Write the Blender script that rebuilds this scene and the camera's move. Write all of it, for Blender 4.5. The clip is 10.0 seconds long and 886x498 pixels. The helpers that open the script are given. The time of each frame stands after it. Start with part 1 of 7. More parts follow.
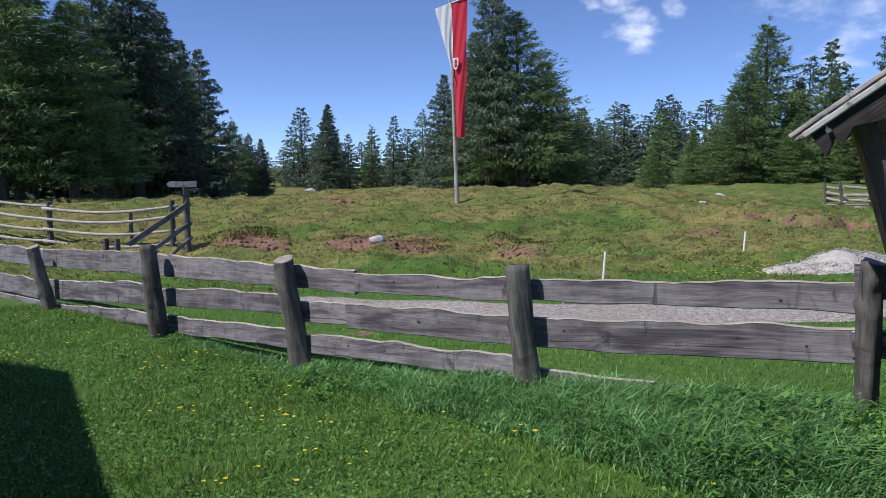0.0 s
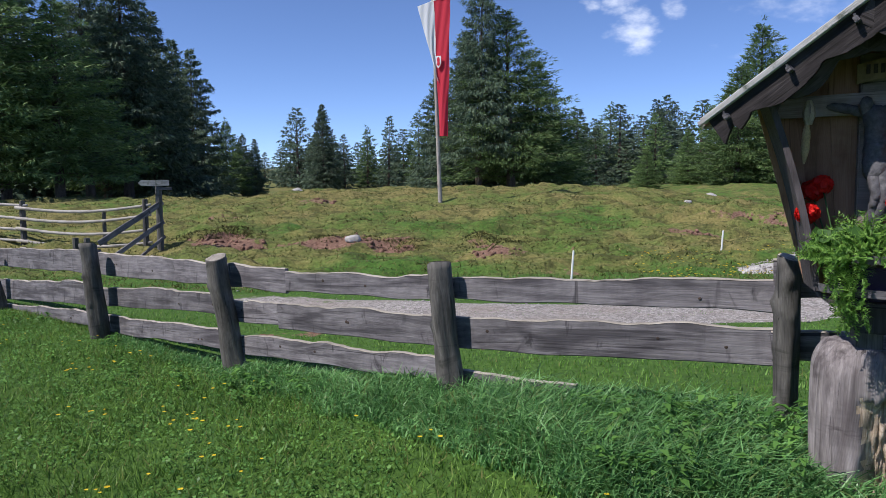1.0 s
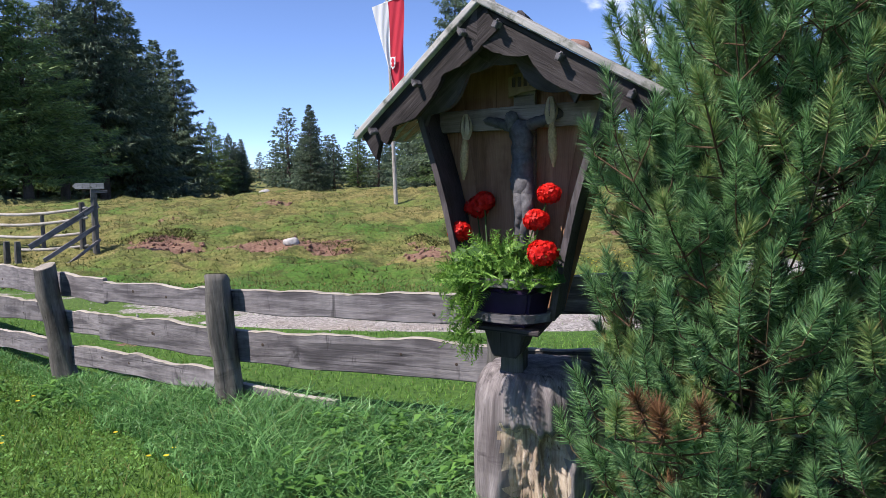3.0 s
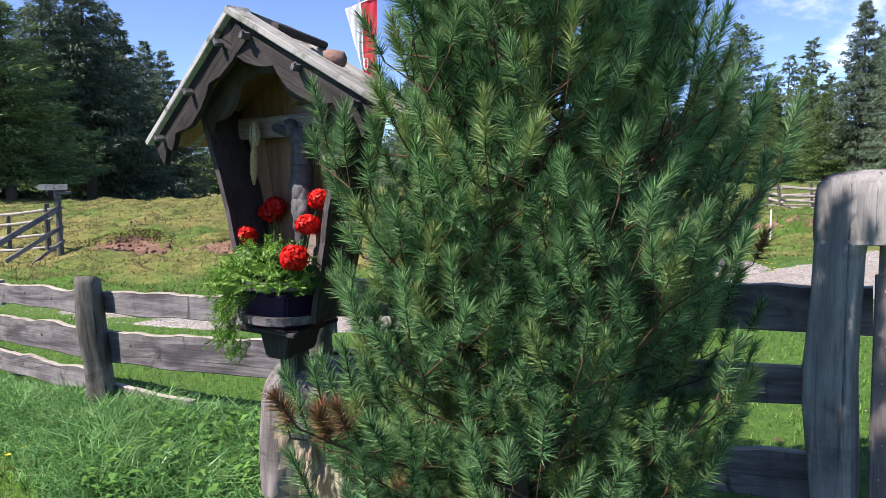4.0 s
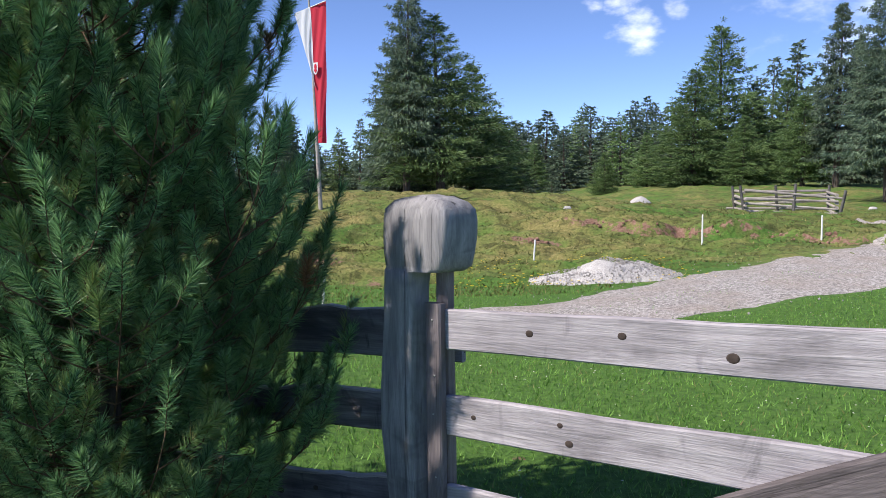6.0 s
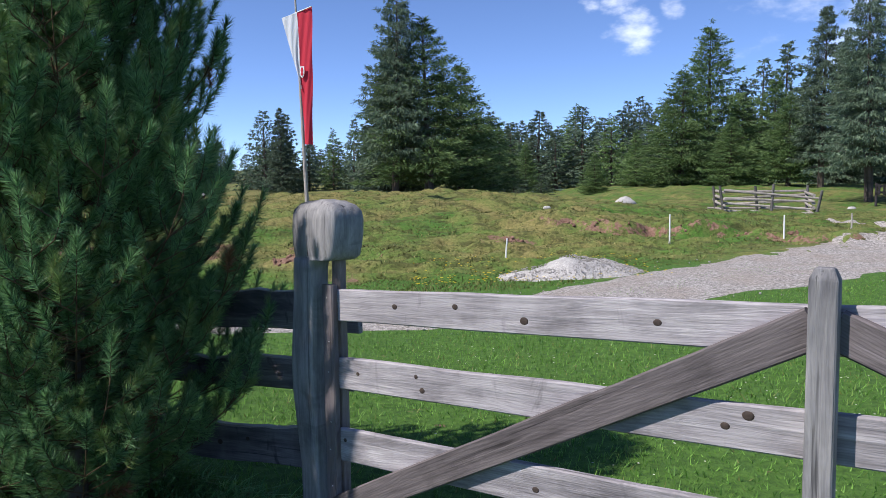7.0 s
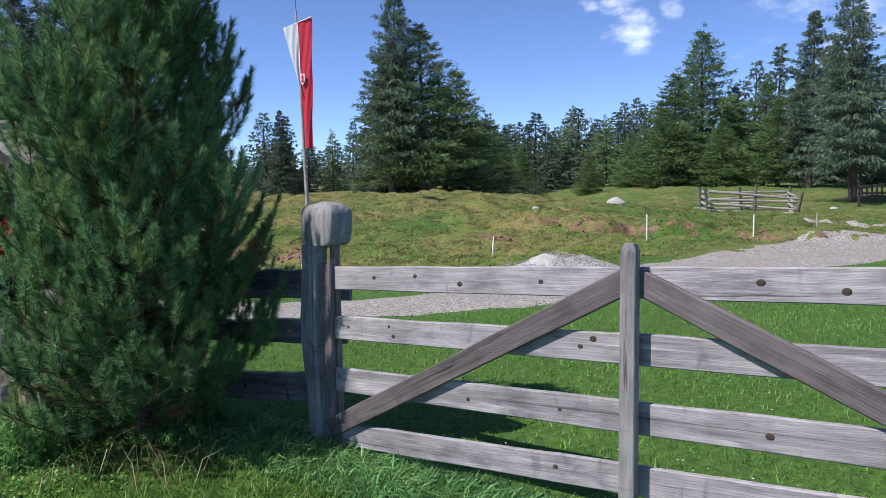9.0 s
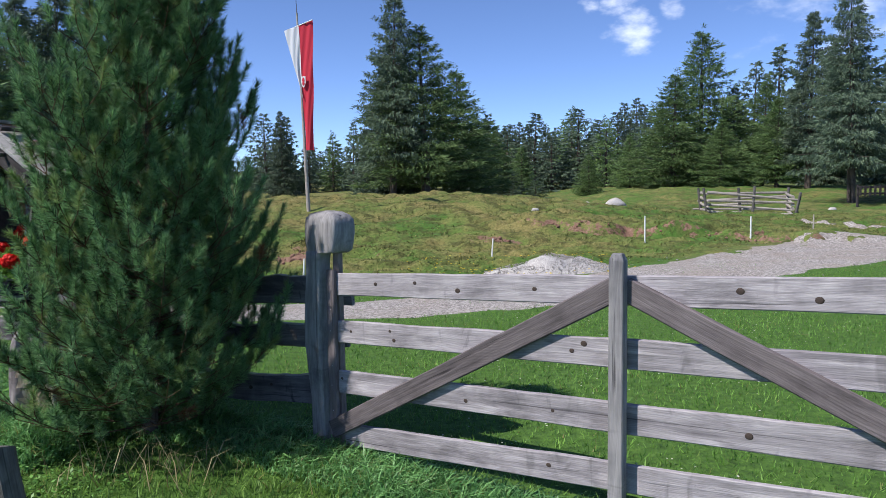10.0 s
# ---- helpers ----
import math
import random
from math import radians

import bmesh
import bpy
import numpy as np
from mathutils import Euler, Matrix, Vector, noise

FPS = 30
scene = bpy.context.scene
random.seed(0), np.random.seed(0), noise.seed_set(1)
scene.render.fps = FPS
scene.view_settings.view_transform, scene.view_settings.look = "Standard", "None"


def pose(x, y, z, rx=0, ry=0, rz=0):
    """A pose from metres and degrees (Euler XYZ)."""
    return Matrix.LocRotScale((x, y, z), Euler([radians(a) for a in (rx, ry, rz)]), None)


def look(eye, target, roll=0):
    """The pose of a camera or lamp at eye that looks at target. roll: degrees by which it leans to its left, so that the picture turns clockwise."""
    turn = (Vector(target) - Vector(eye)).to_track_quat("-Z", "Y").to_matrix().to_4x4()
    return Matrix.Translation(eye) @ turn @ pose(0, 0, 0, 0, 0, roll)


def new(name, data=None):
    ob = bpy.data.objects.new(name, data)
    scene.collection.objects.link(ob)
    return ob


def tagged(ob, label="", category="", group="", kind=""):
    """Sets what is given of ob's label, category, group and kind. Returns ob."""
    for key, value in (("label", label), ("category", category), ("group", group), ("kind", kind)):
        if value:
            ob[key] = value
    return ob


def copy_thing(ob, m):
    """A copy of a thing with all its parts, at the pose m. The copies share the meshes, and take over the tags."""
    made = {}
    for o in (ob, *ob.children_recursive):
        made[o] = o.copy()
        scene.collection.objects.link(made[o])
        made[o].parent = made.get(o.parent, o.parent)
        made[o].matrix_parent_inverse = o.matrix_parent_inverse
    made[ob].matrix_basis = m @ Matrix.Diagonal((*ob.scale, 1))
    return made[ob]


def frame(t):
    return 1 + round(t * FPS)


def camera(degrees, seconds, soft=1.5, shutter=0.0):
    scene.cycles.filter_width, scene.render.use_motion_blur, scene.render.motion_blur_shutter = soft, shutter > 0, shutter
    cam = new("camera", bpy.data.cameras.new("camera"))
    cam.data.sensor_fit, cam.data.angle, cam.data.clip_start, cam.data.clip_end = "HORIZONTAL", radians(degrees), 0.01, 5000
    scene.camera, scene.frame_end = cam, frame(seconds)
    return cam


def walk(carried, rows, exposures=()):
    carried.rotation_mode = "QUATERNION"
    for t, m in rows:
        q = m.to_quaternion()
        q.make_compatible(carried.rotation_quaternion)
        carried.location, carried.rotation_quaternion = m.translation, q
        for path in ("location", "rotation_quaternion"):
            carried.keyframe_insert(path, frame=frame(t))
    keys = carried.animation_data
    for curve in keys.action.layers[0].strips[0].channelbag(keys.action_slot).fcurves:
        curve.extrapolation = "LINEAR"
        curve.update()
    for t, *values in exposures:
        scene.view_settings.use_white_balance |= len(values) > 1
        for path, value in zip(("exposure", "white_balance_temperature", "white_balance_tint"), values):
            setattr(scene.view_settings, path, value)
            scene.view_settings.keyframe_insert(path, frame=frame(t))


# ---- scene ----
cam = camera(62.0, 10.0, soft=0.5)
SUN, SKY = 5.0, 0.15
PATH = [
    (0, (-0.024, 0.014, 1.504), (-0.023, 2.007, 1.334), -0.48),
    (0.5, (0.236, 0.134, 1.481), (0.236, 2.127, 1.311), -0.51),
    (1, (0.554, 0.245, 1.450), (0.555, 2.237, 1.282), -0.50),
    (1.5, (0.897, 0.313, 1.449), (0.896, 2.306, 1.281), -0.42),
    (2, (1.296, 0.347, 1.473), (1.294, 2.340, 1.305), -0.42),
    (2.2, (1.455, 0.350, 1.474), (1.454, 2.343, 1.305), -0.47),
    (3.3, (2.381, 0.356, 1.521), (2.376, 2.349, 1.351), -0.61),
    (3.5, (2.563, 0.335, 1.519), (2.558, 2.328, 1.350), -0.51),
    (4, (3.075, 0.281, 1.527), (3.066, 2.274, 1.357), -0.63),
    (4.5, (3.540, 0.236, 1.548), (3.532, 2.229, 1.379), -0.61),
    (5, (4.040, 0.330, 1.589), (4.034, 2.323, 1.421), -0.51),
    (5.5, (4.389, 0.426, 1.581), (4.382, 2.419, 1.416), -0.68),
    (6, (4.710, 0.350, 1.594), (4.703, 2.343, 1.429), -0.71),
    (7.3, (5.275, -0.668, 1.630), (5.278, 1.325, 1.463), -0.67),
    (7.5, (5.328, -0.870, 1.639), (5.330, 1.124, 1.474), -0.65),
    (8, (5.438, -1.219, 1.652), (5.442, 0.774, 1.486), -0.59),
    (8.5, (5.464, -1.385, 1.641), (5.468, 0.608, 1.475), -0.61),
    (9, (5.383, -1.642, 1.646), (5.386, 0.352, 1.481), -0.74),
    (9.5, (5.366, -1.796, 1.630), (5.369, 0.197, 1.466), -0.75),
    (10, (5.394, -1.823, 1.708), (5.396, 0.170, 1.543), -0.80),
]
walk(cam, [(t, look(eye, target, roll)) for t, eye, target, roll in PATH],
     exposures=[(0, 0.08, 6350, 14), (1.0, 0.10, 6350, 14), (2.2, 0.28, 6400, 15), (3.3, 0.72, 6700, 16), (4.5, 0.93, 6900, 16), (5.5, 0.68, 6700, 15), (6.2, 0.48, 6550, 14), (7.3, 0.32, 6350, 13), (10, 0.30, 6350, 13)])

# ---- light ----
SUN_DIR = Vector((-0.82, -0.36, 1.10)).normalized()
world = bpy.data.worlds.new("sky")
scene.world = world
world.use_nodes = True
wn, wl = world.node_tree.nodes, world.node_tree.links
wn.clear()
sky = wn.new("ShaderNodeTexSky")
sky.sky_type = "NISHITA"
sky.sun_disc = False
sky.sun_elevation = math.asin(SUN_DIR.z)
sky.sun_rotation = math.atan2(SUN_DIR.x, SUN_DIR.y)
sky.altitude = 1700.0
sky.air_density, sky.dust_density, sky.ozone_density = 0.62, 0.05, 4.0
coords = wn.new("ShaderNodeTexCoord")
# thin white clouds, high in the sky beyond the hill
flat = wn.new("ShaderNodeMapping")
flat.inputs["Scale"].default_value = (1.0, 1.0, 1.9)
wl.new(coords.outputs["Generated"], flat.inputs["Vector"])
puffs = wn.new("ShaderNodeTexNoise")
puffs.inputs["Scale"].default_value = 21.0
puffs.inputs["Detail"].default_value = 4.5
puffs.inputs["Roughness"].default_value = 0.55
wl.new(flat.outputs[0], puffs.inputs["Vector"])


def cloud_bank(direction, size, low, high):
    """How much cloud there is round one direction of the sky."""
    apart = wn.new("ShaderNodeVectorMath")
    apart.operation = "DISTANCE"
    wl.new(coords.outputs["Generated"], apart.inputs[0])
    apart.inputs[1].default_value = Vector(direction).normalized()
    near = wn.new("ShaderNodeMapRange")
    near.interpolation_type = "SMOOTHSTEP"
    near.inputs["From Min"].default_value, near.inputs["From Max"].default_value = size, size * 0.1
    near.inputs["To Min"].default_value, near.inputs["To Max"].default_value = 0.0, 1.0
    wl.new(apart.outputs["Value"], near.inputs["Value"])
    add = wn.new("ShaderNodeMath")
    add.operation = "MULTIPLY_ADD"
    wl.new(near.outputs[0], add.inputs[0])
    add.inputs[1].default_value = 0.42
    wl.new(puffs.outputs["Fac"], add.inputs[2])
    cut = wn.new("ShaderNodeMapRange")
    cut.interpolation_type = "SMOOTHSTEP"
    cut.inputs["From Min"].default_value, cut.inputs["From Max"].default_value = low, high
    wl.new(add.outputs[0], cut.inputs["Value"])
    return cut.outputs[0]


def larger(a, b):
    m = wn.new("ShaderNodeMath")
    m.operation = "MAXIMUM"
    wl.new(a, m.inputs[0])
    wl.new(b, m.inputs[1])
    return m.outputs[0]


cover = cloud_bank((0.262, 1.0, 0.205), 0.060, 0.72, 1.12)
for d, size, low, high in (((0.198, 1.0, 0.243), 0.030, 0.76, 1.15), ((0.240, 1.0, 0.250), 0.050, 0.72, 1.12),
                           ((0.306, 1.0, 0.236), 0.034, 0.76, 1.20), ((0.58, 1.0, 0.30), 0.26, 0.72, 1.25), ((0.95, 0.8, 0.4), 0.4, 0.72, 1.2)):
    cover = larger(cover, cloud_bank(d, size, low, high))
soft = wn.new("ShaderNodeMath")
soft.operation = "MULTIPLY"
wl.new(cover, soft.inputs[0])
soft.inputs[1].default_value = 0.62
mixed = wn.new("ShaderNodeMix")
mixed.data_type = "RGBA"
wl.new(soft.outputs[0], mixed.inputs[0])
deep = wn.new("ShaderNodeVectorMath")
deep.operation = "MULTIPLY"
wl.new(sky.outputs[0], deep.inputs[0])
deep.inputs[1].default_value = (0.97, 0.99, 1.075)
wl.new(deep.outputs[0], mixed.inputs[6])
mixed.inputs[7].default_value = (7.4, 7.9, 8.6, 1.0)
ground_bg = wn.new("ShaderNodeBackground")
ground_bg.inputs["Strength"].default_value = SKY
wl.new(mixed.outputs[2], ground_bg.inputs["Color"])
wout = wn.new("ShaderNodeOutputWorld")
wl.new(ground_bg.outputs[0], wout.inputs["Surface"])

sun = new("sun", bpy.data.lights.new("sun", "SUN"))
sun.data.energy = SUN
sun.data.angle = radians(0.55)
sun.data.color = (1.0, 0.955, 0.88)
sun.matrix_world = look((0, 0, 30), Vector((0, 0, 30)) - SUN_DIR)


# ---- materials ----
def material(name, rough=0.8):
    m = bpy.data.materials.new(name)
    m.use_nodes = True
    b = m.node_tree.nodes["Principled BSDF"]
    b.inputs["Roughness"].default_value = rough
    b.inputs["Specular IOR Level"].default_value = 0.25
    return m, m.node_tree.nodes, m.node_tree.links, b


def ramp(nodes, links, fac, stops):
    r = nodes.new("ShaderNodeValToRGB")
    e = r.color_ramp.elements
    while len(e) < len(stops):
        e.new(0.5)
    for el, (p, c) in zip(e, stops):
        el.position, el.color = p, (*c, 1.0)
    links.new(fac, r.inputs[0])
    return r.outputs[0]


def noise_node(nodes, links, vec, scale, detail=4.0, rough=0.6, stretch=None, distort=0.0):
    if stretch:
        mp = nodes.new("ShaderNodeMapping")
        mp.inputs["Scale"].default_value = stretch
        links.new(vec, mp.inputs["Vector"])
        vec = mp.outputs[0]
    n = nodes.new("ShaderNodeTexNoise")
    n.inputs["Scale"].default_value, n.inputs["Detail"].default_value = scale, detail
    n.inputs["Roughness"].default_value, n.inputs["Distortion"].default_value = rough, distort
    links.new(vec, n.inputs["Vector"])
    return n.outputs["Fac"]


def mix_rgb(nodes, links, fac, a, b, blend="MIX"):
    m = nodes.new("ShaderNodeMix")
    m.data_type, m.blend_type = "RGBA", blend
    for i, v in ((0, fac), (6, a), (7, b)):
        if isinstance(v, (int, float)):
            m.inputs[i].default_value = v
        elif isinstance(v, tuple):
            m.inputs[i].default_value = (*v, 1.0)
        else:
            links.new(v, m.inputs[i])
    return m.outputs[2]


def bump(nodes, links, bsdf, height, strength, distance):
    b = nodes.new("ShaderNodeBump")
    b.inputs["Strength"].default_value, b.inputs["Distance"].default_value = strength, distance
    links.new(height, b.inputs["Height"])
    links.new(b.outputs[0], bsdf.inputs["Normal"])


def map_range(nodes, links, fac, a, b, c=0.0, d=1.0):
    m = nodes.new("ShaderNodeMapRange")
    for i, v in zip(("From Min", "From Max", "To Min", "To Max"), (a, b, c, d)):
        m.inputs[i].default_value = v
    links.new(fac, m.inputs["Value"])
    return m.outputs[0]


def wood(name, dark, mid, light, axis="x", rough=0.82, grain=1.0, moss=None, marks=0.0, cross=0.35, lines=0.14):
    """Weathered wood, its grain along one axis of the object."""
    m, nodes, links, b = material(name, rough)
    tc = nodes.new("ShaderNodeTexCoord").outputs["Object"]
    info = nodes.new("ShaderNodeObjectInfo")
    shift = nodes.new("ShaderNodeVectorMath")
    shift.operation = "MULTIPLY_ADD"
    rnd = nodes.new("ShaderNodeCombineXYZ")
    for k in range(3):
        links.new(info.outputs["Random"], rnd.inputs[k])
    links.new(rnd.outputs[0], shift.inputs[0])
    shift.inputs[1].default_value = (37.0, 19.0, 53.0)
    links.new(tc, shift.inputs[2])
    vec = shift.outputs[0]
    st = {"x": (0.06, 1, 1), "y": (1, 0.06, 1), "z": (1, 1, 0.06)}[axis]
    st2 = {"x": (0.02, 1, 1), "y": (1, 0.02, 1), "z": (1, 1, 0.02)}[axis]
    fine = noise_node(nodes, links, vec, 46.0 * grain, 6, 0.72, st, 0.5)
    crack = noise_node(nodes, links, vec, 34.0 * grain, 3, 0.55, st2, 0.9)
    band = noise_node(nodes, links, vec, 5.5, 5, 0.62, {"x": (1, 0.22, 0.22), "y": (0.22, 1, 0.22), "z": (0.22, 0.22, 1)}[axis])
    rings = noise_node(nodes, links, vec, 15.0 * grain, 2, 0.5, {"x": (0.16, 1, 1), "y": (1, 0.16, 1), "z": (1, 1, 0.16)}[axis], 1.6)
    broad = noise_node(nodes, links, vec, 3.2, 4, 0.6)
    stain = noise_node(nodes, links, vec, 7.0, 5, 0.7, {"x": (0.4, 1, 1), "y": (1, 0.4, 1), "z": (1, 1, 0.4)}[axis])
    blend = nodes.new("ShaderNodeMath")
    blend.operation = "MULTIPLY_ADD"
    links.new(rings, blend.inputs[0])
    blend.inputs[1].default_value = 0.45
    links.new(map_range(nodes, links, fine, 0.0, 1.0, 0.0, 0.55), blend.inputs[2])
    base = ramp(nodes, links, blend.outputs[0], [(0.30, dark), (0.48, mid), (0.70, light)])
    grey = mix_rgb(nodes, links, map_range(nodes, links, broad, 0.35, 0.68), base, light)
    grey = mix_rgb(nodes, links, 0.55, base, grey)
    st_f = map_range(nodes, links, stain, 0.52, 0.74, 0.0, 0.65)
    col = mix_rgb(nodes, links, st_f, grey, dark)
    col = mix_rgb(nodes, links, map_range(nodes, links, band, 0.30, 0.46, cross, 0.0), col, dark)
    col = mix_rgb(nodes, links, map_range(nodes, links, band, 0.56, 0.74, 0.0, cross * 1.1), col, light)
    # year rings, cut lengthwise: fine wandering lines that swing round into flames
    warp = nodes.new("ShaderNodeTexNoise")
    warp.inputs["Scale"].default_value = 2.6
    warp.inputs["Detail"].default_value = 2.0
    stretched = nodes.new("ShaderNodeMapping")
    stretched.inputs["Scale"].default_value = {"x": (0.35, 1, 1), "y": (1, 0.35, 1), "z": (1, 1, 0.35)}[axis]
    links.new(vec, stretched.inputs["Vector"])
    links.new(stretched.outputs[0], warp.inputs["Vector"])
    bent = nodes.new("ShaderNodeVectorMath")
    bent.operation = "MULTIPLY_ADD"
    links.new(warp.outputs["Color"], bent.inputs[0])
    bent.inputs[1].default_value = (0.26, 0.26, 0.26)
    links.new(vec, bent.inputs[2])
    year = nodes.new("ShaderNodeTexWave")
    year.wave_type = "BANDS"
    year.bands_direction = {"x": "Z", "y": "X", "z": "X"}[axis]
    year.inputs["Scale"].default_value = 33.0
    year.inputs["Distortion"].default_value = 1.6
    year.inputs["Detail"].default_value = 2.0
    links.new(bent.outputs[0], year.inputs["Vector"])
    col = mix_rgb(nodes, links, map_range(nodes, links, year.outputs["Fac"], 0.10, 0.45, lines, 0.0), col, dark)
    cr = map_range(nodes, links, crack, 0.30, 0.36, 0.75, 0.0)
    col = mix_rgb(nodes, links, cr, col, tuple(c * 0.35 for c in dark))
    if marks:
        # dark checks and smudges across the board, and a long damp-stained streak
        check = noise_node(nodes, links, vec, 6.5, 3, 0.65, {"x": (1, 0.25, 0.35), "y": (0.35, 1, 0.25), "z": (0.25, 0.35, 1)}[axis], 1.2)
        col = mix_rgb(nodes, links, map_range(nodes, links, check, 0.60, 0.70, 0.0, marks), col, tuple(c * 0.6 for c in dark))
        streak = noise_node(nodes, links, vec, 8.0, 4, 0.6, {"x": (0.10, 1, 1), "y": (1, 0.10, 1), "z": (1, 1, 0.10)}[axis], 0.8)
        col = mix_rgb(nodes, links, map_range(nodes, links, streak, 0.50, 0.64, 0.0, marks), col, dark)
    tint = map_range(nodes, links, info.outputs["Random"], 0, 1, 0.80, 1.14)
    scale_c = nodes.new("ShaderNodeVectorMath")
    scale_c.operation = "SCALE"
    links.new(col, scale_c.inputs[0])
    links.new(tint, scale_c.inputs["Scale"])
    out = scale_c.outputs[0]
    if moss:
        out = mix_rgb(nodes, links, map_range(nodes, links, noise_node(nodes, links, vec, 11.0, 5, 0.7), 0.52, 0.66, 0.0, 0.8), out, moss)
    links.new(out, b.inputs["Base Color"])
    h = nodes.new("ShaderNodeMath")
    h.operation = "MULTIPLY_ADD"
    links.new(crack, h.inputs[0])
    h.inputs[1].default_value = 0.8
    links.new(fine, h.inputs[2])
    bump(nodes, links, b, h.outputs[0], 0.75, 0.006)
    return m


def leafy(name, dark, light, rough=0.55, dead=None, through_light=0.25, by_object=0.0, tip=None):
    """Foliage: every leaf or blade its own shade, some light passing through."""
    m, nodes, links, b = material(name, rough)
    geo = nodes.new("ShaderNodeNewGeometry")
    rnd = geo.outputs["Random Per Island"]
    stops = [(0.0, dark), (0.85, light)]
    if dead:
        stops = [(0.0, dark), (0.88, light), (0.95, dead)]
    col = ramp(nodes, links, rnd, stops)
    tc = nodes.new("ShaderNodeTexCoord").outputs["Object"]
    patch = noise_node(nodes, links, tc, 0.9 if not by_object else 0.35, 3, 0.6)
    col = mix_rgb(nodes, links, map_range(nodes, links, patch, 0.35, 0.7, 0.0, 0.55), col, dark)
    if by_object:
        info = nodes.new("ShaderNodeObjectInfo")
        v = nodes.new("ShaderNodeVectorMath")
        v.operation = "SCALE"
        links.new(col, v.inputs[0])
        links.new(map_range(nodes, links, info.outputs["Random"], 0, 1, 1 - by_object, 1 + by_object), v.inputs["Scale"])
        col = v.outputs[0]
    links.new(col, b.inputs["Base Color"])
    tr = nodes.new("ShaderNodeBsdfTranslucent")
    links.new(col, tr.inputs["Color"])
    mx = nodes.new("ShaderNodeMixShader")
    mx.inputs[0].default_value = through_light
    links.new(b.outputs[0], mx.inputs[1])
    links.new(tr.outputs[0], mx.inputs[2])
    links.new(mx.outputs[0], nodes["Material Output"].inputs["Surface"])
    return m


def plain(name, color, rough=0.6, vary=0.25, scale=30.0, relief=0.3, depth=0.003):
    m, nodes, links, b = material(name, rough)
    tc = nodes.new("ShaderNodeTexCoord").outputs["Object"]
    n = noise_node(nodes, links, tc, scale, 5, 0.65)
    n2 = noise_node(nodes, links, tc, scale * 0.15, 3, 0.6)
    lo, hi = tuple(c * (1 - vary) for c in color), tuple(min(1.0, c * (1 + vary)) for c in color)
    c = ramp(nodes, links, n, [(0.3, lo), (0.7, hi)])
    c = mix_rgb(nodes, links, map_range(nodes, links, n2, 0.35, 0.7, 0.0, 0.5), c, lo)
    links.new(c, b.inputs["Base Color"])
    bump(nodes, links, b, n, relief, depth)
    return m


def ground_material():
    """Turf, drier on the hill, with bare red earth on the broken banks."""
    m, nodes, links, b = material("turf", 0.95)
    geo = nodes.new("ShaderNodeNewGeometry").outputs["Position"]
    soil = nodes.new("ShaderNodeAttribute")
    soil.attribute_name = "soil"
    dry = nodes.new("ShaderNodeAttribute")
    dry.attribute_name = "dry"
    fine = noise_node(nodes, links, geo, 14.0, 6, 0.7)
    mid = noise_node(nodes, links, geo, 1.7, 5, 0.65)
    broad = noise_node(nodes, links, geo, 0.35, 4, 0.6)
    green = ramp(nodes, links, fine, [(0.3, (0.030, 0.070, 0.012)), (0.55, (0.070, 0.150, 0.024)), (0.75, (0.12, 0.22, 0.04))])
    straw = ramp(nodes, links, fine, [(0.28, (0.085, 0.078, 0.026)), (0.5, (0.19, 0.168, 0.058)), (0.75, (0.32, 0.265, 0.11))])
    mx = nodes.new("ShaderNodeMath")
    mx.operation = "MULTIPLY_ADD"
    links.new(mid, mx.inputs[0])
    mx.inputs[1].default_value = 0.9
    links.new(map_range(nodes, links, broad, 0.3, 0.7, -0.28, 0.28), mx.inputs[2])
    add = nodes.new("ShaderNodeMath")
    add.operation = "ADD"
    links.new(mx.outputs[0], add.inputs[0])
    links.new(dry.outputs["Fac"], add.inputs[1])
    turf = mix_rgb(nodes, links, map_range(nodes, links, add.outputs[0], 0.62, 1.12), green, straw)
    heath = noise_node(nodes, links, geo, 1.5, 6, 0.75, (1.0, 1.9, 1.0), 0.6)
    hf = nodes.new("ShaderNodeMath")
    hf.operation = "MULTIPLY"
    links.new(map_range(nodes, links, heath, 0.51, 0.58), hf.inputs[0])
    links.new(map_range(nodes, links, dry.outputs["Fac"], 0.1, 0.3, 0.0, 0.75), hf.inputs[1])
    turf = mix_rgb(nodes, links, hf.outputs[0], turf, ramp(nodes, links, fine, [(0.3, (0.028, 0.034, 0.010)), (0.7, (0.085, 0.082, 0.026))]))
    earth = ramp(nodes, links, fine, [(0.3, (0.115, 0.060, 0.042)), (0.55, (0.23, 0.135, 0.098)), (0.78, (0.36, 0.245, 0.19))])
    edge = nodes.new("ShaderNodeMath")
    edge.operation = "MULTIPLY_ADD"
    links.new(noise_node(nodes, links, geo, 3.6, 6, 0.7), edge.inputs[0])
    edge.inputs[1].default_value = 2.6
    links.new(soil.outputs["Fac"], edge.inputs[2])
    col = mix_rgb(nodes, links, map_range(nodes, links, edge.outputs[0], 1.74, 1.90), turf, earth)
    links.new(col, b.inputs["Base Color"])
    bump(nodes, links, b, fine, 1.0, 0.04)
    return m


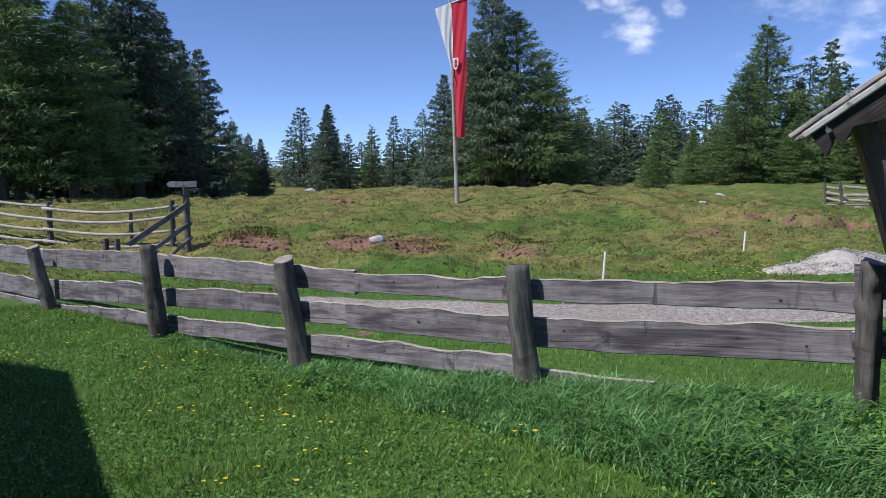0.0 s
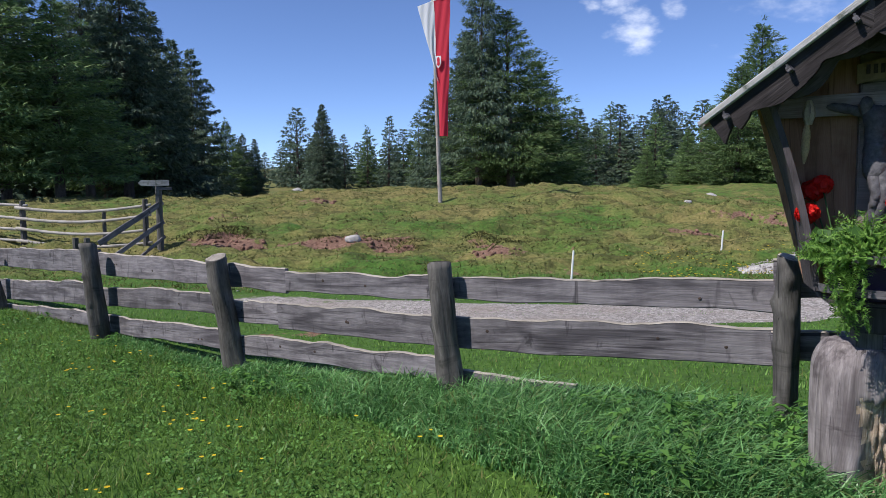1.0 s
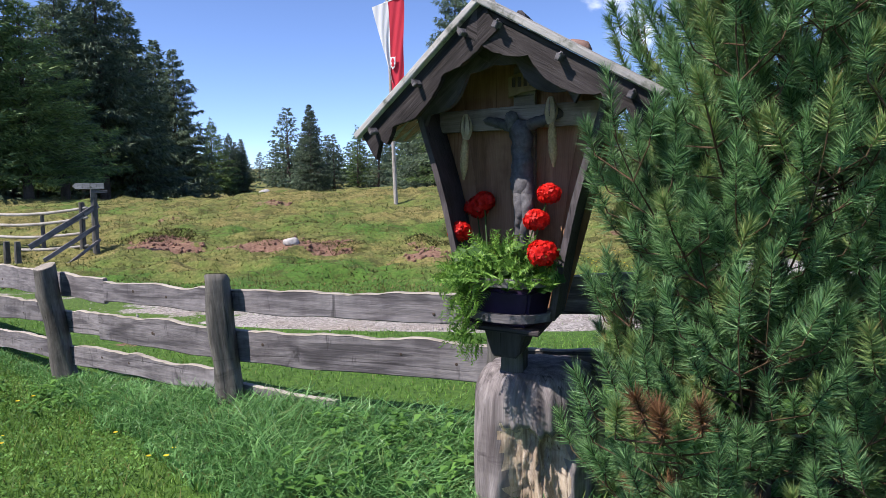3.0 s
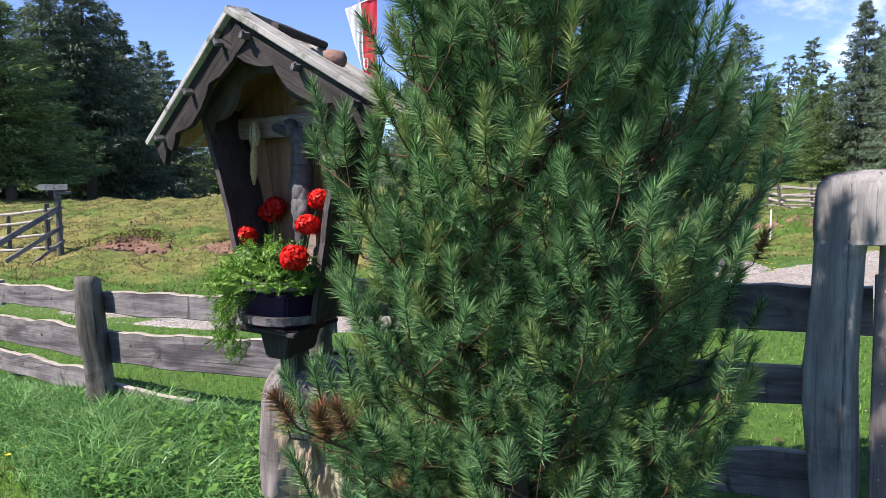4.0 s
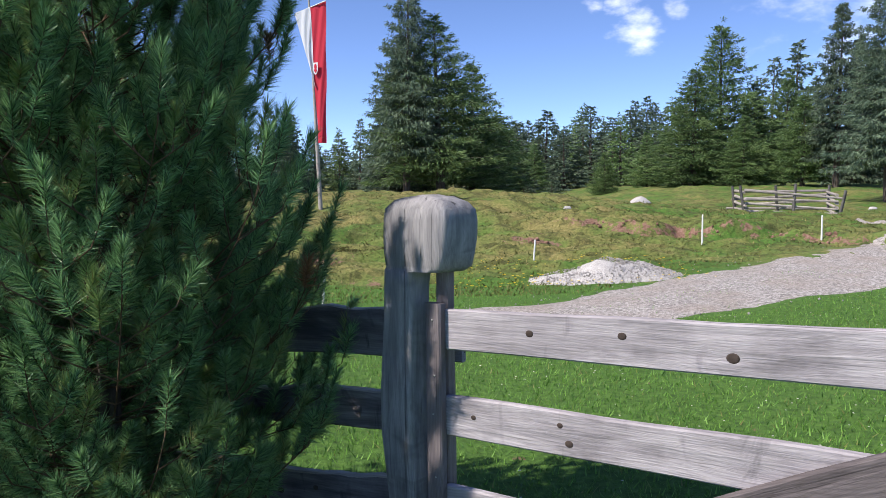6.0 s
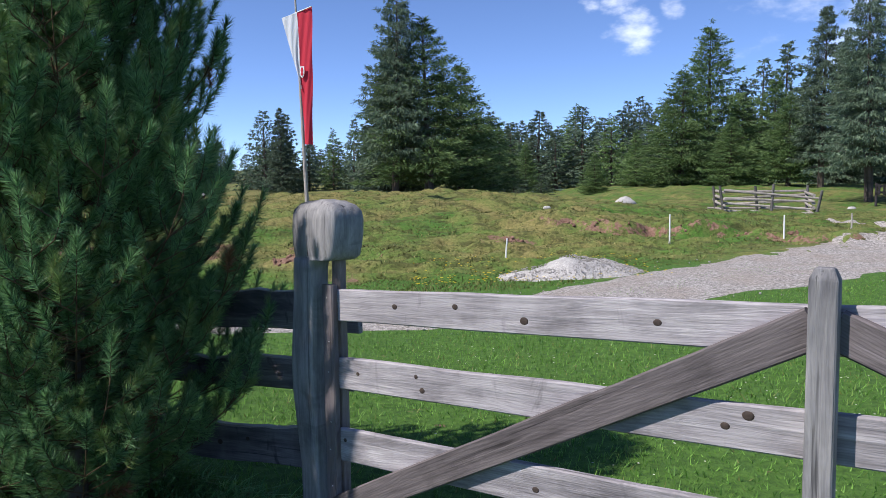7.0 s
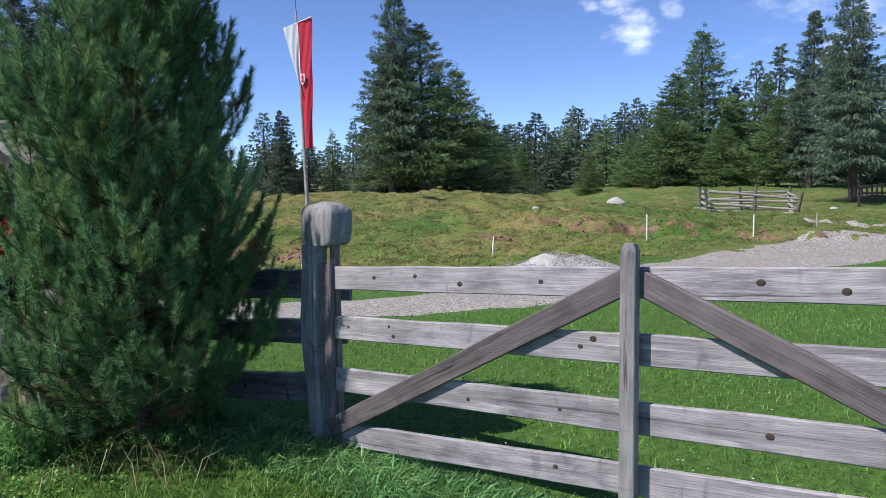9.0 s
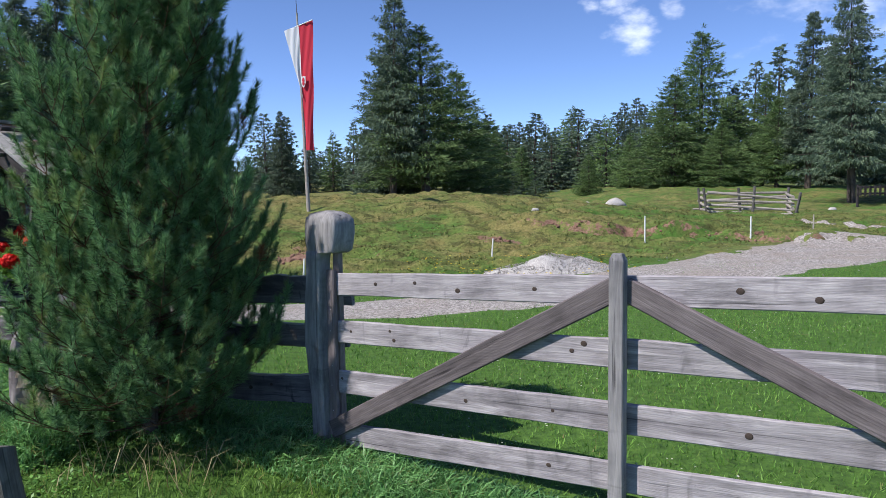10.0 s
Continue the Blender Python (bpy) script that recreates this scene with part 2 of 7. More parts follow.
def gravel_material():
    m, nodes, links, b = material("gravel", 0.9)
    geo = nodes.new("ShaderNodeNewGeometry").outputs["Position"]
    v = nodes.new("ShaderNodeTexVoronoi")
    v.inputs["Scale"].default_value = 34.0
    links.new(geo, v.inputs["Vector"])
    sep = nodes.new("ShaderNodeSeparateColor")
    links.new(v.outputs["Color"], sep.inputs[0])
    c = ramp(nodes, links, sep.outputs[0], [(0.0, (0.15, 0.138, 0.128)), (0.5, (0.30, 0.277, 0.26)), (1.0, (0.49, 0.455, 0.43))])
    big = noise_node(nodes, links, geo, 1.1, 5, 0.65)
    c = mix_rgb(nodes, links, map_range(nodes, links, big, 0.42, 0.7, 0.0, 0.6), c, (0.27, 0.22, 0.18))
    weeds = nodes.new("ShaderNodeAttribute")
    weeds.attribute_name = "weeds"
    edge = nodes.new("ShaderNodeMath")
    edge.operation = "MULTIPLY_ADD"
    links.new(noise_node(nodes, links, geo, 4.0, 6, 0.7), edge.inputs[0])
    edge.inputs[1].default_value = 1.2
    links.new(weeds.outputs["Fac"], edge.inputs[2])
    fine = noise_node(nodes, links, geo, 18.0, 5, 0.7)
    c = mix_rgb(nodes, links, map_range(nodes, links, edge.outputs[0], 1.33, 1.47), c, ramp(nodes, links, fine, [(0.3, (0.035, 0.075, 0.014)), (0.7, (0.12, 0.20, 0.040))]))
    links.new(c, b.inputs["Base Color"])
    bump(nodes, links, b, v.outputs["Distance"], 1.0, 0.02)
    return m


M_TURF = ground_material()
M_GRAVEL = gravel_material()
M_RAIL = wood("weathered_board", (0.050, 0.046, 0.053), (0.135, 0.124, 0.136), (0.29, 0.275, 0.29), marks=0.8)
M_LIVE_EDGE = wood("bleached_edge", (0.16, 0.14, 0.12), (0.32, 0.29, 0.25), (0.48, 0.44, 0.39))
M_GATE = wood("gate_board", (0.085, 0.077, 0.084), (0.265, 0.244, 0.257), (0.50, 0.467, 0.482), grain=0.9, marks=0.35, cross=0.15, lines=0.17)
M_BRACE = wood("gate_brace", (0.042, 0.035, 0.037), (0.105, 0.089, 0.091), (0.20, 0.172, 0.175), grain=0.9, cross=0.12, lines=0.25)
M_POST = wood("weathered_post", (0.028, 0.027, 0.026), (0.080, 0.076, 0.072), (0.18, 0.172, 0.16), axis="z", grain=1.1, marks=0.5, cross=0.12)
M_HEADPOST = wood("carved_post", (0.075, 0.073, 0.080), (0.185, 0.18, 0.188), (0.36, 0.345, 0.34), axis="z", grain=1.2, cross=0.10, lines=0.12, marks=0.3)
M_STILE = wood("stile_wood", (0.09, 0.065, 0.055), (0.20, 0.155, 0.14), (0.32, 0.27, 0.25), axis="z")
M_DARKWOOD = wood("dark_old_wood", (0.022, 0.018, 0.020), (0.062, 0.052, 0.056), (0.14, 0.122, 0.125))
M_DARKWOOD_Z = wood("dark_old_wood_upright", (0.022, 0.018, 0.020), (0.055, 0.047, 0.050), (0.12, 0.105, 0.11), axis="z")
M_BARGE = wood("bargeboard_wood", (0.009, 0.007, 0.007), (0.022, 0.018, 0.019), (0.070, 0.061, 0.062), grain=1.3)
M_VERGE = wood("verge_board", (0.16, 0.155, 0.155), (0.33, 0.325, 0.32), (0.54, 0.53, 0.51), moss=(0.06, 0.075, 0.045))
M_SHINGLE = wood("shingle", (0.12, 0.11, 0.11), (0.27, 0.255, 0.25), (0.46, 0.44, 0.43), axis="y", moss=(0.05, 0.07, 0.03))
M_BROWN = wood("brown_panel", (0.11, 0.052, 0.030), (0.28, 0.145, 0.085), (0.42, 0.24, 0.15), axis="z", rough=0.7)
M_CROSS = wood("cross_wood", (0.11, 0.085, 0.075), (0.27, 0.22, 0.195), (0.42, 0.36, 0.32))
M_STUMP = wood("stump_wood", (0.040, 0.031, 0.033), (0.17, 0.147, 0.150), (0.42, 0.385, 0.38), axis="z", grain=0.8, marks=0.6)
M_ROT = wood("rotten_wood", (0.10, 0.050, 0.026), (0.44, 0.34, 0.24), (0.74, 0.67, 0.57), axis="z", grain=1.5, marks=0.7)
M_PALE_POLE = wood("bleached_pole", (0.16, 0.145, 0.13), (0.33, 0.305, 0.275), (0.50, 0.47, 0.43), axis="z")
M_POLE_Z = wood("upright_pole", (0.14, 0.12, 0.105), (0.30, 0.27, 0.24), (0.44, 0.40, 0.36), axis="z")
M_EARTH = plain("red_earth", (0.22, 0.125, 0.092), 0.95, 0.5, 9.0, 1.0, 0.05)
M_KNOT = plain("knot_wood", (0.060, 0.044, 0.037), 0.8, 0.4, 60)
M_ROCK = plain("pale_rock", (0.42, 0.40, 0.385), 0.9, 0.28, 14, 0.8, 0.02)
M_REDROCK = plain("reddish_stone", (0.27, 0.17, 0.145), 0.9, 0.3, 24, 0.8, 0.01)
M_WHITE = plain("white_plastic", (0.78, 0.78, 0.76), 0.5, 0.06, 20, 0.1)
M_BARK = wood("bark", (0.035, 0.027, 0.022), (0.085, 0.066, 0.054), (0.16, 0.13, 0.11), axis="z", grain=0.4)
M_TWIG = wood("pine_twig", (0.03, 0.020, 0.013), (0.08, 0.050, 0.030), (0.14, 0.085, 0.05), axis="z")
M_STATUE = plain("statue_wood", (0.115, 0.112, 0.122), 0.55, 0.45, 40, 0.7, 0.008)
M_SCROLL = plain("scroll_wood", (0.30, 0.22, 0.12), 0.7, 0.35, 30)
M_CORN = plain("corn_kernels", (0.50, 0.37, 0.19), 0.55, 0.3, 110, 0.9, 0.006)
M_HUSK = plain("corn_husk", (0.50, 0.42, 0.30), 0.75, 0.3, 40)
M_POT = plain("dark_plastic_pot", (0.030, 0.018, 0.052), 0.4, 0.3, 15, 0.05)
M_BLADE = leafy("lawn_blade", (0.035, 0.095, 0.016), (0.25, 0.43, 0.080), 0.5, (0.26, 0.24, 0.09), 0.32)
M_TALL = leafy("tall_blade", (0.054, 0.162, 0.046), (0.29, 0.56, 0.20), 0.36, (0.20, 0.23, 0.075), 0.32)
M_FIELD = leafy("field_blade", (0.070, 0.18, 0.030), (0.25, 0.46, 0.09), 0.55, (0.26, 0.24, 0.09), 0.3)
M_HILL = leafy("hill_tuft", (0.078, 0.098, 0.026), (0.215, 0.215, 0.070), 0.7, (0.40, 0.33, 0.14), 0.25)
M_HEATH = leafy("heath_clump", (0.040, 0.050, 0.014), (0.12, 0.115, 0.035), 0.8, (0.22, 0.17, 0.07), 0.15)
M_STRAW = leafy("dry_stalk", (0.20, 0.16, 0.07), (0.42, 0.36, 0.20), 0.7, None, 0.2)
M_HERB = leafy("broad_herb_leaf", (0.050, 0.14, 0.030), (0.20, 0.40, 0.09), 0.45, None, 0.3)
M_YELLOW = leafy("yellow_petal", (0.62, 0.42, 0.02), (0.80, 0.62, 0.04), 0.6, None, 0.2)
M_CLOVER = leafy("white_clover", (0.55, 0.55, 0.45), (0.75, 0.75, 0.66), 0.7, None, 0.2)
M_NEEDLE = leafy("pine_needle", (0.018, 0.060, 0.028), (0.30, 0.53, 0.225), 0.38, None, 0.33)
M_NEEDLE_NEW = leafy("young_pine_needle", (0.10, 0.19, 0.06), (0.38, 0.50, 0.19), 0.4, (0.30, 0.24, 0.09), 0.2)
M_NEEDLE_DEAD = leafy("dead_pine_needle", (0.13, 0.065, 0.035), (0.32, 0.17, 0.085), 0.6, None, 0.1)
M_SPRUCE = leafy("spruce_needles", (0.050, 0.083, 0.062), (0.185, 0.254, 0.155), 0.6, None, 0.22, 0.2)
M_LARCH = leafy("larch_needles", (0.058, 0.112, 0.040), (0.24, 0.35, 0.13), 0.6, None, 0.25, 0.15)
M_RED = leafy("red_petal", (0.55, 0.006, 0.008), (0.85, 0.03, 0.015), 0.5, None, 0.25)
M_GREEN_LIGHT = leafy("feathery_leaf", (0.060, 0.16, 0.026), (0.27, 0.47, 0.090), 0.5, None, 0.35)
M_GERANIUM = leafy("geranium_leaf", (0.03, 0.085, 0.02), (0.09, 0.19, 0.045), 0.5, None, 0.3)


# ---- building helpers ----
def link(name, mesh, mat, parent=None, label="", m=None, smooth=False):
    ob = new(name, mesh)
    if mat is not None and not mesh.materials:
        mesh.materials.append(mat)
    if smooth:
        mesh.polygons.foreach_set("use_smooth", np.ones(len(mesh.polygons), dtype=bool))
    if m is not None:
        ob.matrix_basis = m
    if parent is not None:
        ob.parent = parent
    if label:
        tagged(ob, label)
    return ob


def part(name, bm, mat, parent=None, label="", m=None, smooth=False):
    mesh = bpy.data.meshes.new(name)
    bm.normal_update()
    bm.to_mesh(mesh)
    bm.free()
    return link(name, mesh, mat, parent, label, m, smooth)


def empty(name, m, label, category, group="", kind=""):
    ob = new(name)
    ob.matrix_basis = m
    ob.empty_display_size = 0.2
    return tagged(ob, label, category, group, kind)


def polys(name, verts, faces_n):
    """A mesh from an array of vertices and an array of faces that all have the same number of corners."""
    verts, faces_n = np.asarray(verts, dtype=np.float32), np.asarray(faces_n, dtype=np.int32)
    mesh = bpy.data.meshes.new(name)
    mesh.vertices.add(len(verts))
    mesh.vertices.foreach_set("co", verts.ravel())
    k = faces_n.shape[1]
    mesh.loops.add(faces_n.size)
    mesh.loops.foreach_set("vertex_index", faces_n.ravel())
    mesh.polygons.add(len(faces_n))
    mesh.polygons.foreach_set("loop_start", np.arange(len(faces_n), dtype=np.int32) * k)
    mesh.update(calc_edges=True)
    return mesh


def hash2(ix, iy, seed):
    h = np.sin(ix * 127.1 + iy * 311.7 + seed * 74.7) * 43758.5453
    return h - np.floor(h)


def vnoise(x, y, seed=0.0):
    """Smooth value noise, 0 to 1."""
    x, y = np.asarray(x, dtype=float), np.asarray(y, dtype=float)
    ix, iy = np.floor(x), np.floor(y)
    fx, fy = x - ix, y - iy
    fx, fy = fx * fx * (3 - 2 * fx), fy * fy * (3 - 2 * fy)
    a, b = hash2(ix, iy, seed), hash2(ix + 1, iy, seed)
    c, d = hash2(ix, iy + 1, seed), hash2(ix + 1, iy + 1, seed)
    return (a * (1 - fx) + b * fx) * (1 - fy) + (c * (1 - fx) + d * fx) * fy


def fbm(x, y, seed=0.0, octaves=4):
    total, amp, norm = 0.0, 1.0, 0.0
    for k in range(octaves):
        total = total + amp * vnoise(x * 2 ** k, y * 2 ** k, seed + k * 3.1)
        norm += amp
        amp *= 0.5
    return total / norm


def step(a, b, v):
    t = np.clip((v - a) / (b - a), 0.0, 1.0)
    return t * t * (3 - 2 * t)


def bell(x, y, cx, cy, rx, ry):
    return np.exp(-((x - cx) / rx) ** 2 - ((y - cy) / ry) ** 2)


# ---- ground ----
def bank_line(x):
    """Where the broken bank at the foot of the hill runs."""
    return 18.9 + 0.5 * np.sin(x * 0.9 + 0.5) + 0.25 * np.sin(x * 2.3) - 0.16 * (x + 2) - 0.4 * step(3.0, 8.0, x) + 0.9 * (fbm(x * 1.1, x * 0.0 + 4.0, 31.0, 4) - 0.5)


def bank_weight(x):
    return step(-7.5, -5.5, x) * (1 - 0.8 * step(0.6, 2.8, x)) * np.clip(-0.5 + 2.6 * fbm(x * 0.55 + 1.7, x * 0.0 + 3.0, 5.0, 3), 0.0, 1.25)


def bank2(x, y):
    """Distance past the second, smaller bank on the far side of the track."""
    return (x - 10.1) * 0.43 + (y - 19.6) * 0.9 + 1.1 * (fbm(x * 1.2, y * 1.2, 19.0, 3) - 0.5)


def terrain(x, y):
    x, y = np.asarray(x, dtype=float), np.asarray(y, dtype=float)
    near = -0.27 + 0.085 * np.clip(x + 1.5, 0.0, 3.5) + 0.03 * np.clip(x - 2.0, 0.0, 1.0) - 0.06 * np.clip(x - 3.0, 0.0, 2.0) + 0.03 * np.clip(x - 5.2, 0.0, 4.0) + 0.03 * np.clip(-1.5 - x, 0, 3)
    low = -0.30 + 0.034 * np.clip(x - 3.0, 0.0, 14.0)
    z = near + (low - near) * step(5.0, 12.5, y + 0.35 * np.clip(x, -4, 8))
    across = (1 - 0.95 * step(5.0, 19.5, x)) * (1 - 0.22 * step(-3.0, -10.0, x))
    z = z + 1.62 * across * (0.35 * step(14.0, 22.0, y) + 0.65 * step(18.0, 31.0, y))
    z = z - 0.35 * across * step(32.0, 46.0, y)
    z = z + 1.2 * step(14.0, 24.0, x) * step(38.0, 60.0, y) + 2.0 * step(70.0, 140.0, y) + 9.0 * step(140.0, 420.0, y)
    bw = bank_weight(x)
    z = z + bw * (0.30 * step(-0.22, 0.10, y - bank_line(x)) - 0.13 * step(-2.2, -0.3, y - bank_line(x)) - 0.17 * step(0.3, 4.0, y - bank_line(x)))
    d2 = bank2(x, y)
    w2 = step(15.5, 18.0, y) * (1 - step(26.0, 30.0, y)) * step(6.5, 9.0, x) * (1 - step(15.0, 18.0, x))
    z = z + w2 * 0.26 * np.clip(-0.3 + 2.4 * fbm(x * 0.7, y * 0.7, 41.0, 3), 0, 1.2) * (step(-0.15, 0.15, d2) - step(0.4, 4.0, d2))
    hill = step(12.5, 16.0, y) * (1 - step(55.0, 75.0, y))
    off_road = np.abs(y - np.interp(x, [p[0] for p in ROAD], [p[1] for p in ROAD])) / np.interp(x, [p[0] for p in ROAD], ROAD_HALF)
    hill = hill * (0.12 + 0.88 * step(1.1, 2.6, off_road))
    z = z + hill * (0.30 * (fbm(x * 0.55, y * 0.75, 2.0, 3) - 0.5) + 0.40 * (fbm(x * 1.3, y * 2.4, 7.0, 3) - 0.5)
                    + 0.20 * (np.abs(fbm(x * 0.5 + 3, y * 1.6, 17.0, 3) - 0.5) * 2) ** 0.6 - 0.10)
    z = z + (1 - hill) * 0.05 * (fbm(x * 0.9, y * 0.9, 4.0, 3) - 0.5)
    return z


def soil_amount(x, y):
    d = y - bank_line(x)
    s = np.clip(bank_weight(x), 0, 0.8) * step(-1.1, -0.25, d) * (1 - step(-0.02, 0.10, d)) * 0.86
    s = s + 0.80 * bell(x, y, -5.2, 18.7, 0.6, 1.0) + 0.6 * bell(x, y, -4.3, 18.8, 0.9, 0.3) + 0.70 * bell(x, y, -2.6, 18.5, 1.0, 0.28) + 0.55 * bell(x, y, -1.5, 18.6, 0.9, 0.22) + 0.72 * bell(x, y, -0.6, 18.8, 0.5, 0.6)
    s = s + 0.62 * bell(x, y, -3.5, 25.3, 0.7, 0.5) + 0.45 * bell(x, y, -6.3, 23.0, 0.8, 0.5) + 0.62 * bell(x, y, 1.7, 16.7, 0.4, 0.5) + 0.5 * bell(x, y, 8.3, 22.5, 0.5, 1.4) 
    s = s + 0.60 * bell(x, y, 7.0, 19.0, 0.8, 0.5) + 0.50 * bell(x, y, 3.0, 15.3, 0.5, 0.35) + 0.45 * bell(x, y, -3.2, 13.4, 2.0, 0.35)
    s = s + 0.42 * bell(x, y, -4.8, 26.0, 1.4, 0.5) + 0.4 * bell(x, y, 11.5, 33.0, 1.6, 0.6)
    d2 = bank2(x, y)
    w2 = step(15.5, 18.0, y) * (1 - step(26.0, 30.0, y)) * step(6.5, 9.0, x) * (1 - step(15.0, 18.0, x))
    s = s + w2 * 0.50 * step(-0.35, -0.1, d2) * (1 - step(0.08, 0.25, d2))
    s = s + 0.45 * bell(x, y, -1.3, 8.8, 0.8, 0.28) + 0.45 * bell(x, y, 1.7, 16.6, 1.1, 0.25)
    return s * (0.72 + 0.56 * fbm(x * 2.2, y * 4.0, 13.0, 3))


def ground_z(x, y):
    return float(terrain(x, y))


def build_ground():
    def axis(stops):
        out = []
        for a, b, d in stops:
            out.append(np.arange(a, b, d))
        return np.concatenate(out)
    xs = axis([(-600, -120, 40), (-120, -40, 6), (-40, -14, 1.0), (-14, -8, 0.16), (-8, 15, 0.10), (15, 23, 0.16), (23, 45, 0.7), (45, 120, 6), (120, 640, 40)])
    ys = axis([(-300, -60, 40), (-60, -10, 5), (-10, 2, 0.8), (2, 15.5, 0.16), (15.5, 21.0, 0.07), (21.0, 34, 0.16), (34, 70, 0.8), (70, 160, 6), (160, 700, 30)])
    gx, gy = np.meshgrid(xs, ys)
    gz = terrain(gx, gy)
    verts = np.stack([gx.ravel(), gy.ravel(), gz.ravel()], 1)
    nx, ny = len(xs), len(ys)
    i = (np.arange(ny - 1)[:, None] * nx + np.arange(nx - 1)[None, :]).ravel()
    mesh = polys("ground", verts, np.stack([i, i + 1, i + nx + 1, i + nx], 1))
    a = mesh.attributes.new("soil", "FLOAT", "POINT")
    a.data.foreach_set("value", soil_amount(gx, gy).ravel().astype(np.float32))
    dry = 0.54 * step(13.0, 18.0, gy) * (1 - 0.35 * step(7.0, 13.0, gx)) - 0.25 * step(13.5, 11.0, gy) - 0.3 * bell(gx, gy, 1.5, 20.5, 5.0, 1.6)
    b = mesh.attributes.new("dry", "FLOAT", "POINT")
    b.data.foreach_set("value", dry.ravel().astype(np.float32))
    ob = link("ground", mesh, M_TURF, smooth=True)
    tagged(ob, "grassy alpine pasture with dry turf and bare red earth banks", "ground", kind="structure")


ROAD = [(-26.0, 17.5), (-14.0, 15.2), (-6.0, 12.9), (-1.0, 10.85), (2.6, 9.95), (6.5, 10.6), (9.5, 12.3), (13.0, 14.4), (18.0, 16.6), (27.0, 19.0), (40.0, 22.0)]
ROAD_HALF = [0.5, 0.5, 0.6, 0.90, 1.25, 1.1, 1.6, 1.9, 1.8, 1.8, 1.8]


def road_curve(n=220):
    pts = [Vector(p) for p in ROAD]
    out = []
    for i in range(len(pts) - 1):
        p0, p1, p2, p3 = pts[max(i - 1, 0)], pts[i], pts[i + 1], pts[min(i + 2, len(pts) - 1)]
        k = n // (len(pts) - 1)
        for j in range(k):
            t = j / k
            p = 0.5 * ((2 * p1) + (p2 - p0) * t + (2 * p0 - 5 * p1 + 4 * p2 - p3) * t * t + (3 * p1 - p0 - 3 * p2 + p3) * t ** 3)
            out.append((p.x, p.y, ROAD_HALF[i] + (ROAD_HALF[i + 1] - ROAD_HALF[i]) * t))
    return out


def road_gap(x, y):
    """Distance to the middle of the track, as a share of its half width (arrays)."""
    best = np.full(np.shape(x), 99.0)
    for px, py, h in road_curve(110):
        best = np.minimum(best, np.hypot(x - px, y - py) / h)
    return best


def road_weeds(x, y):
    """How thickly grass has grown over the little-used end of the track."""
    return step(3.0, -3.0, x) * (0.22 + 1.1 * fbm(x * 0.9, y * 1.9, 61.0, 3)) + 0.25 * step(0.0, -5.0, x)


def build_road():
    """The gravel track: a thin layer over the turf with ragged edges."""
    line = road_curve()
    across = 15
    verts, faces = [], []
    for i, (x, y, h) in enumerate(line):
        x2, y2, _ = line[min(i + 1, len(line) - 1)]
        x1, y1, _ = line[max(i - 1, 0)]
        d = Vector((x2 - x1, y2 - y1)).normalized()
        n = Vector((-d.y, d.x))
        for j in range(across):
            s = j / (across - 1) * 2 - 1
            wide = h * (1 + 0.16 * (float(fbm(i * 0.23, 1.0 if s > 0 else 9.0, 3.0, 3)) - 0.5) * 2)
            px, py = x + n.x * s * wide, y + n.y * s * wide
            lift = 0.030 * (1 - abs(s) ** 6) - 0.012
            verts.append((px, py, ground_z(px, py) + lift + 0.012 * random.random() * (1 - abs(s))))
    for i in range(len(line) - 1):
        for j in range(across - 1):
            a = i * across + j
            faces.append((a, a + across, a + across + 1, a + 1))
    ob = link("gravel_road", polys("gravel_road", verts, faces), M_GRAVEL, smooth=True)
    at = np.array(verts)
    ob.data.attributes.new("weeds", "FLOAT", "POINT").data.foreach_set("value", road_weeds(at[:, 0], at[:, 1]).astype(np.float32))
    tagged(ob, "pale grey gravel farm track with ragged grassy edges", "track", kind="structure")


def build_footpath():
    """A narrow trodden path from the track towards the wood."""
    pts = [(18.7, 27.0), (19.4, 24.6), (19.6, 22.4), (20.0, 20.2), (20.8, 18.0)]
    verts, faces = [], []
    n = 60
    for i in range(n + 1):
        t = i / n * (len(pts) - 1)
        k = min(int(t), len(pts) - 2)
        x = pts[k][0] + (pts[k + 1][0] - pts[k][0]) * (t - k)
        y = pts[k][1] + (pts[k + 1][1] - pts[k][1]) * (t - k)
        half = 0.17 * (0.75 + 0.5 * float(fbm(i * 0.3, 2.0, 5.0, 2)))
        for j in range(5):
            s = j / 2 - 1
            px, py = x + s * half, y + 0.25 * s * half
            verts.append((px, py, ground_z(px, py) + 0.07 * (1 - abs(s) ** 4) - 0.01))
    for i in range(n):
        for j in range(4):
            a = i * 5 + j
            faces.append((a, a + 1, a + 6, a + 5))
    ob = link("footpath", polys("footpath", verts, faces), M_GRAVEL, smooth=True)
    tagged(ob, "narrow pale trodden path across the pasture", "path", kind="structure")


def rock_mesh(name, size, seed, detail=3, rough=0.28, flat=0.0):
    bm = bmesh.new()
    bmesh.ops.create_icosphere(bm, subdivisions=detail, radius=1.0)
    off = Vector((seed * 3.7, seed * 1.3, seed * 2.1))
    for v in bm.verts:
        n = noise.noise(v.co * 1.3 + off) * rough + noise.noise(v.co * 3.1 + off) * rough * 0.35
        v.co *= 1 + n
        v.co = Vector((v.co.x * size[0], v.co.y * size[1], max(v.co.z, -0.5) * size[2]))
    return bm


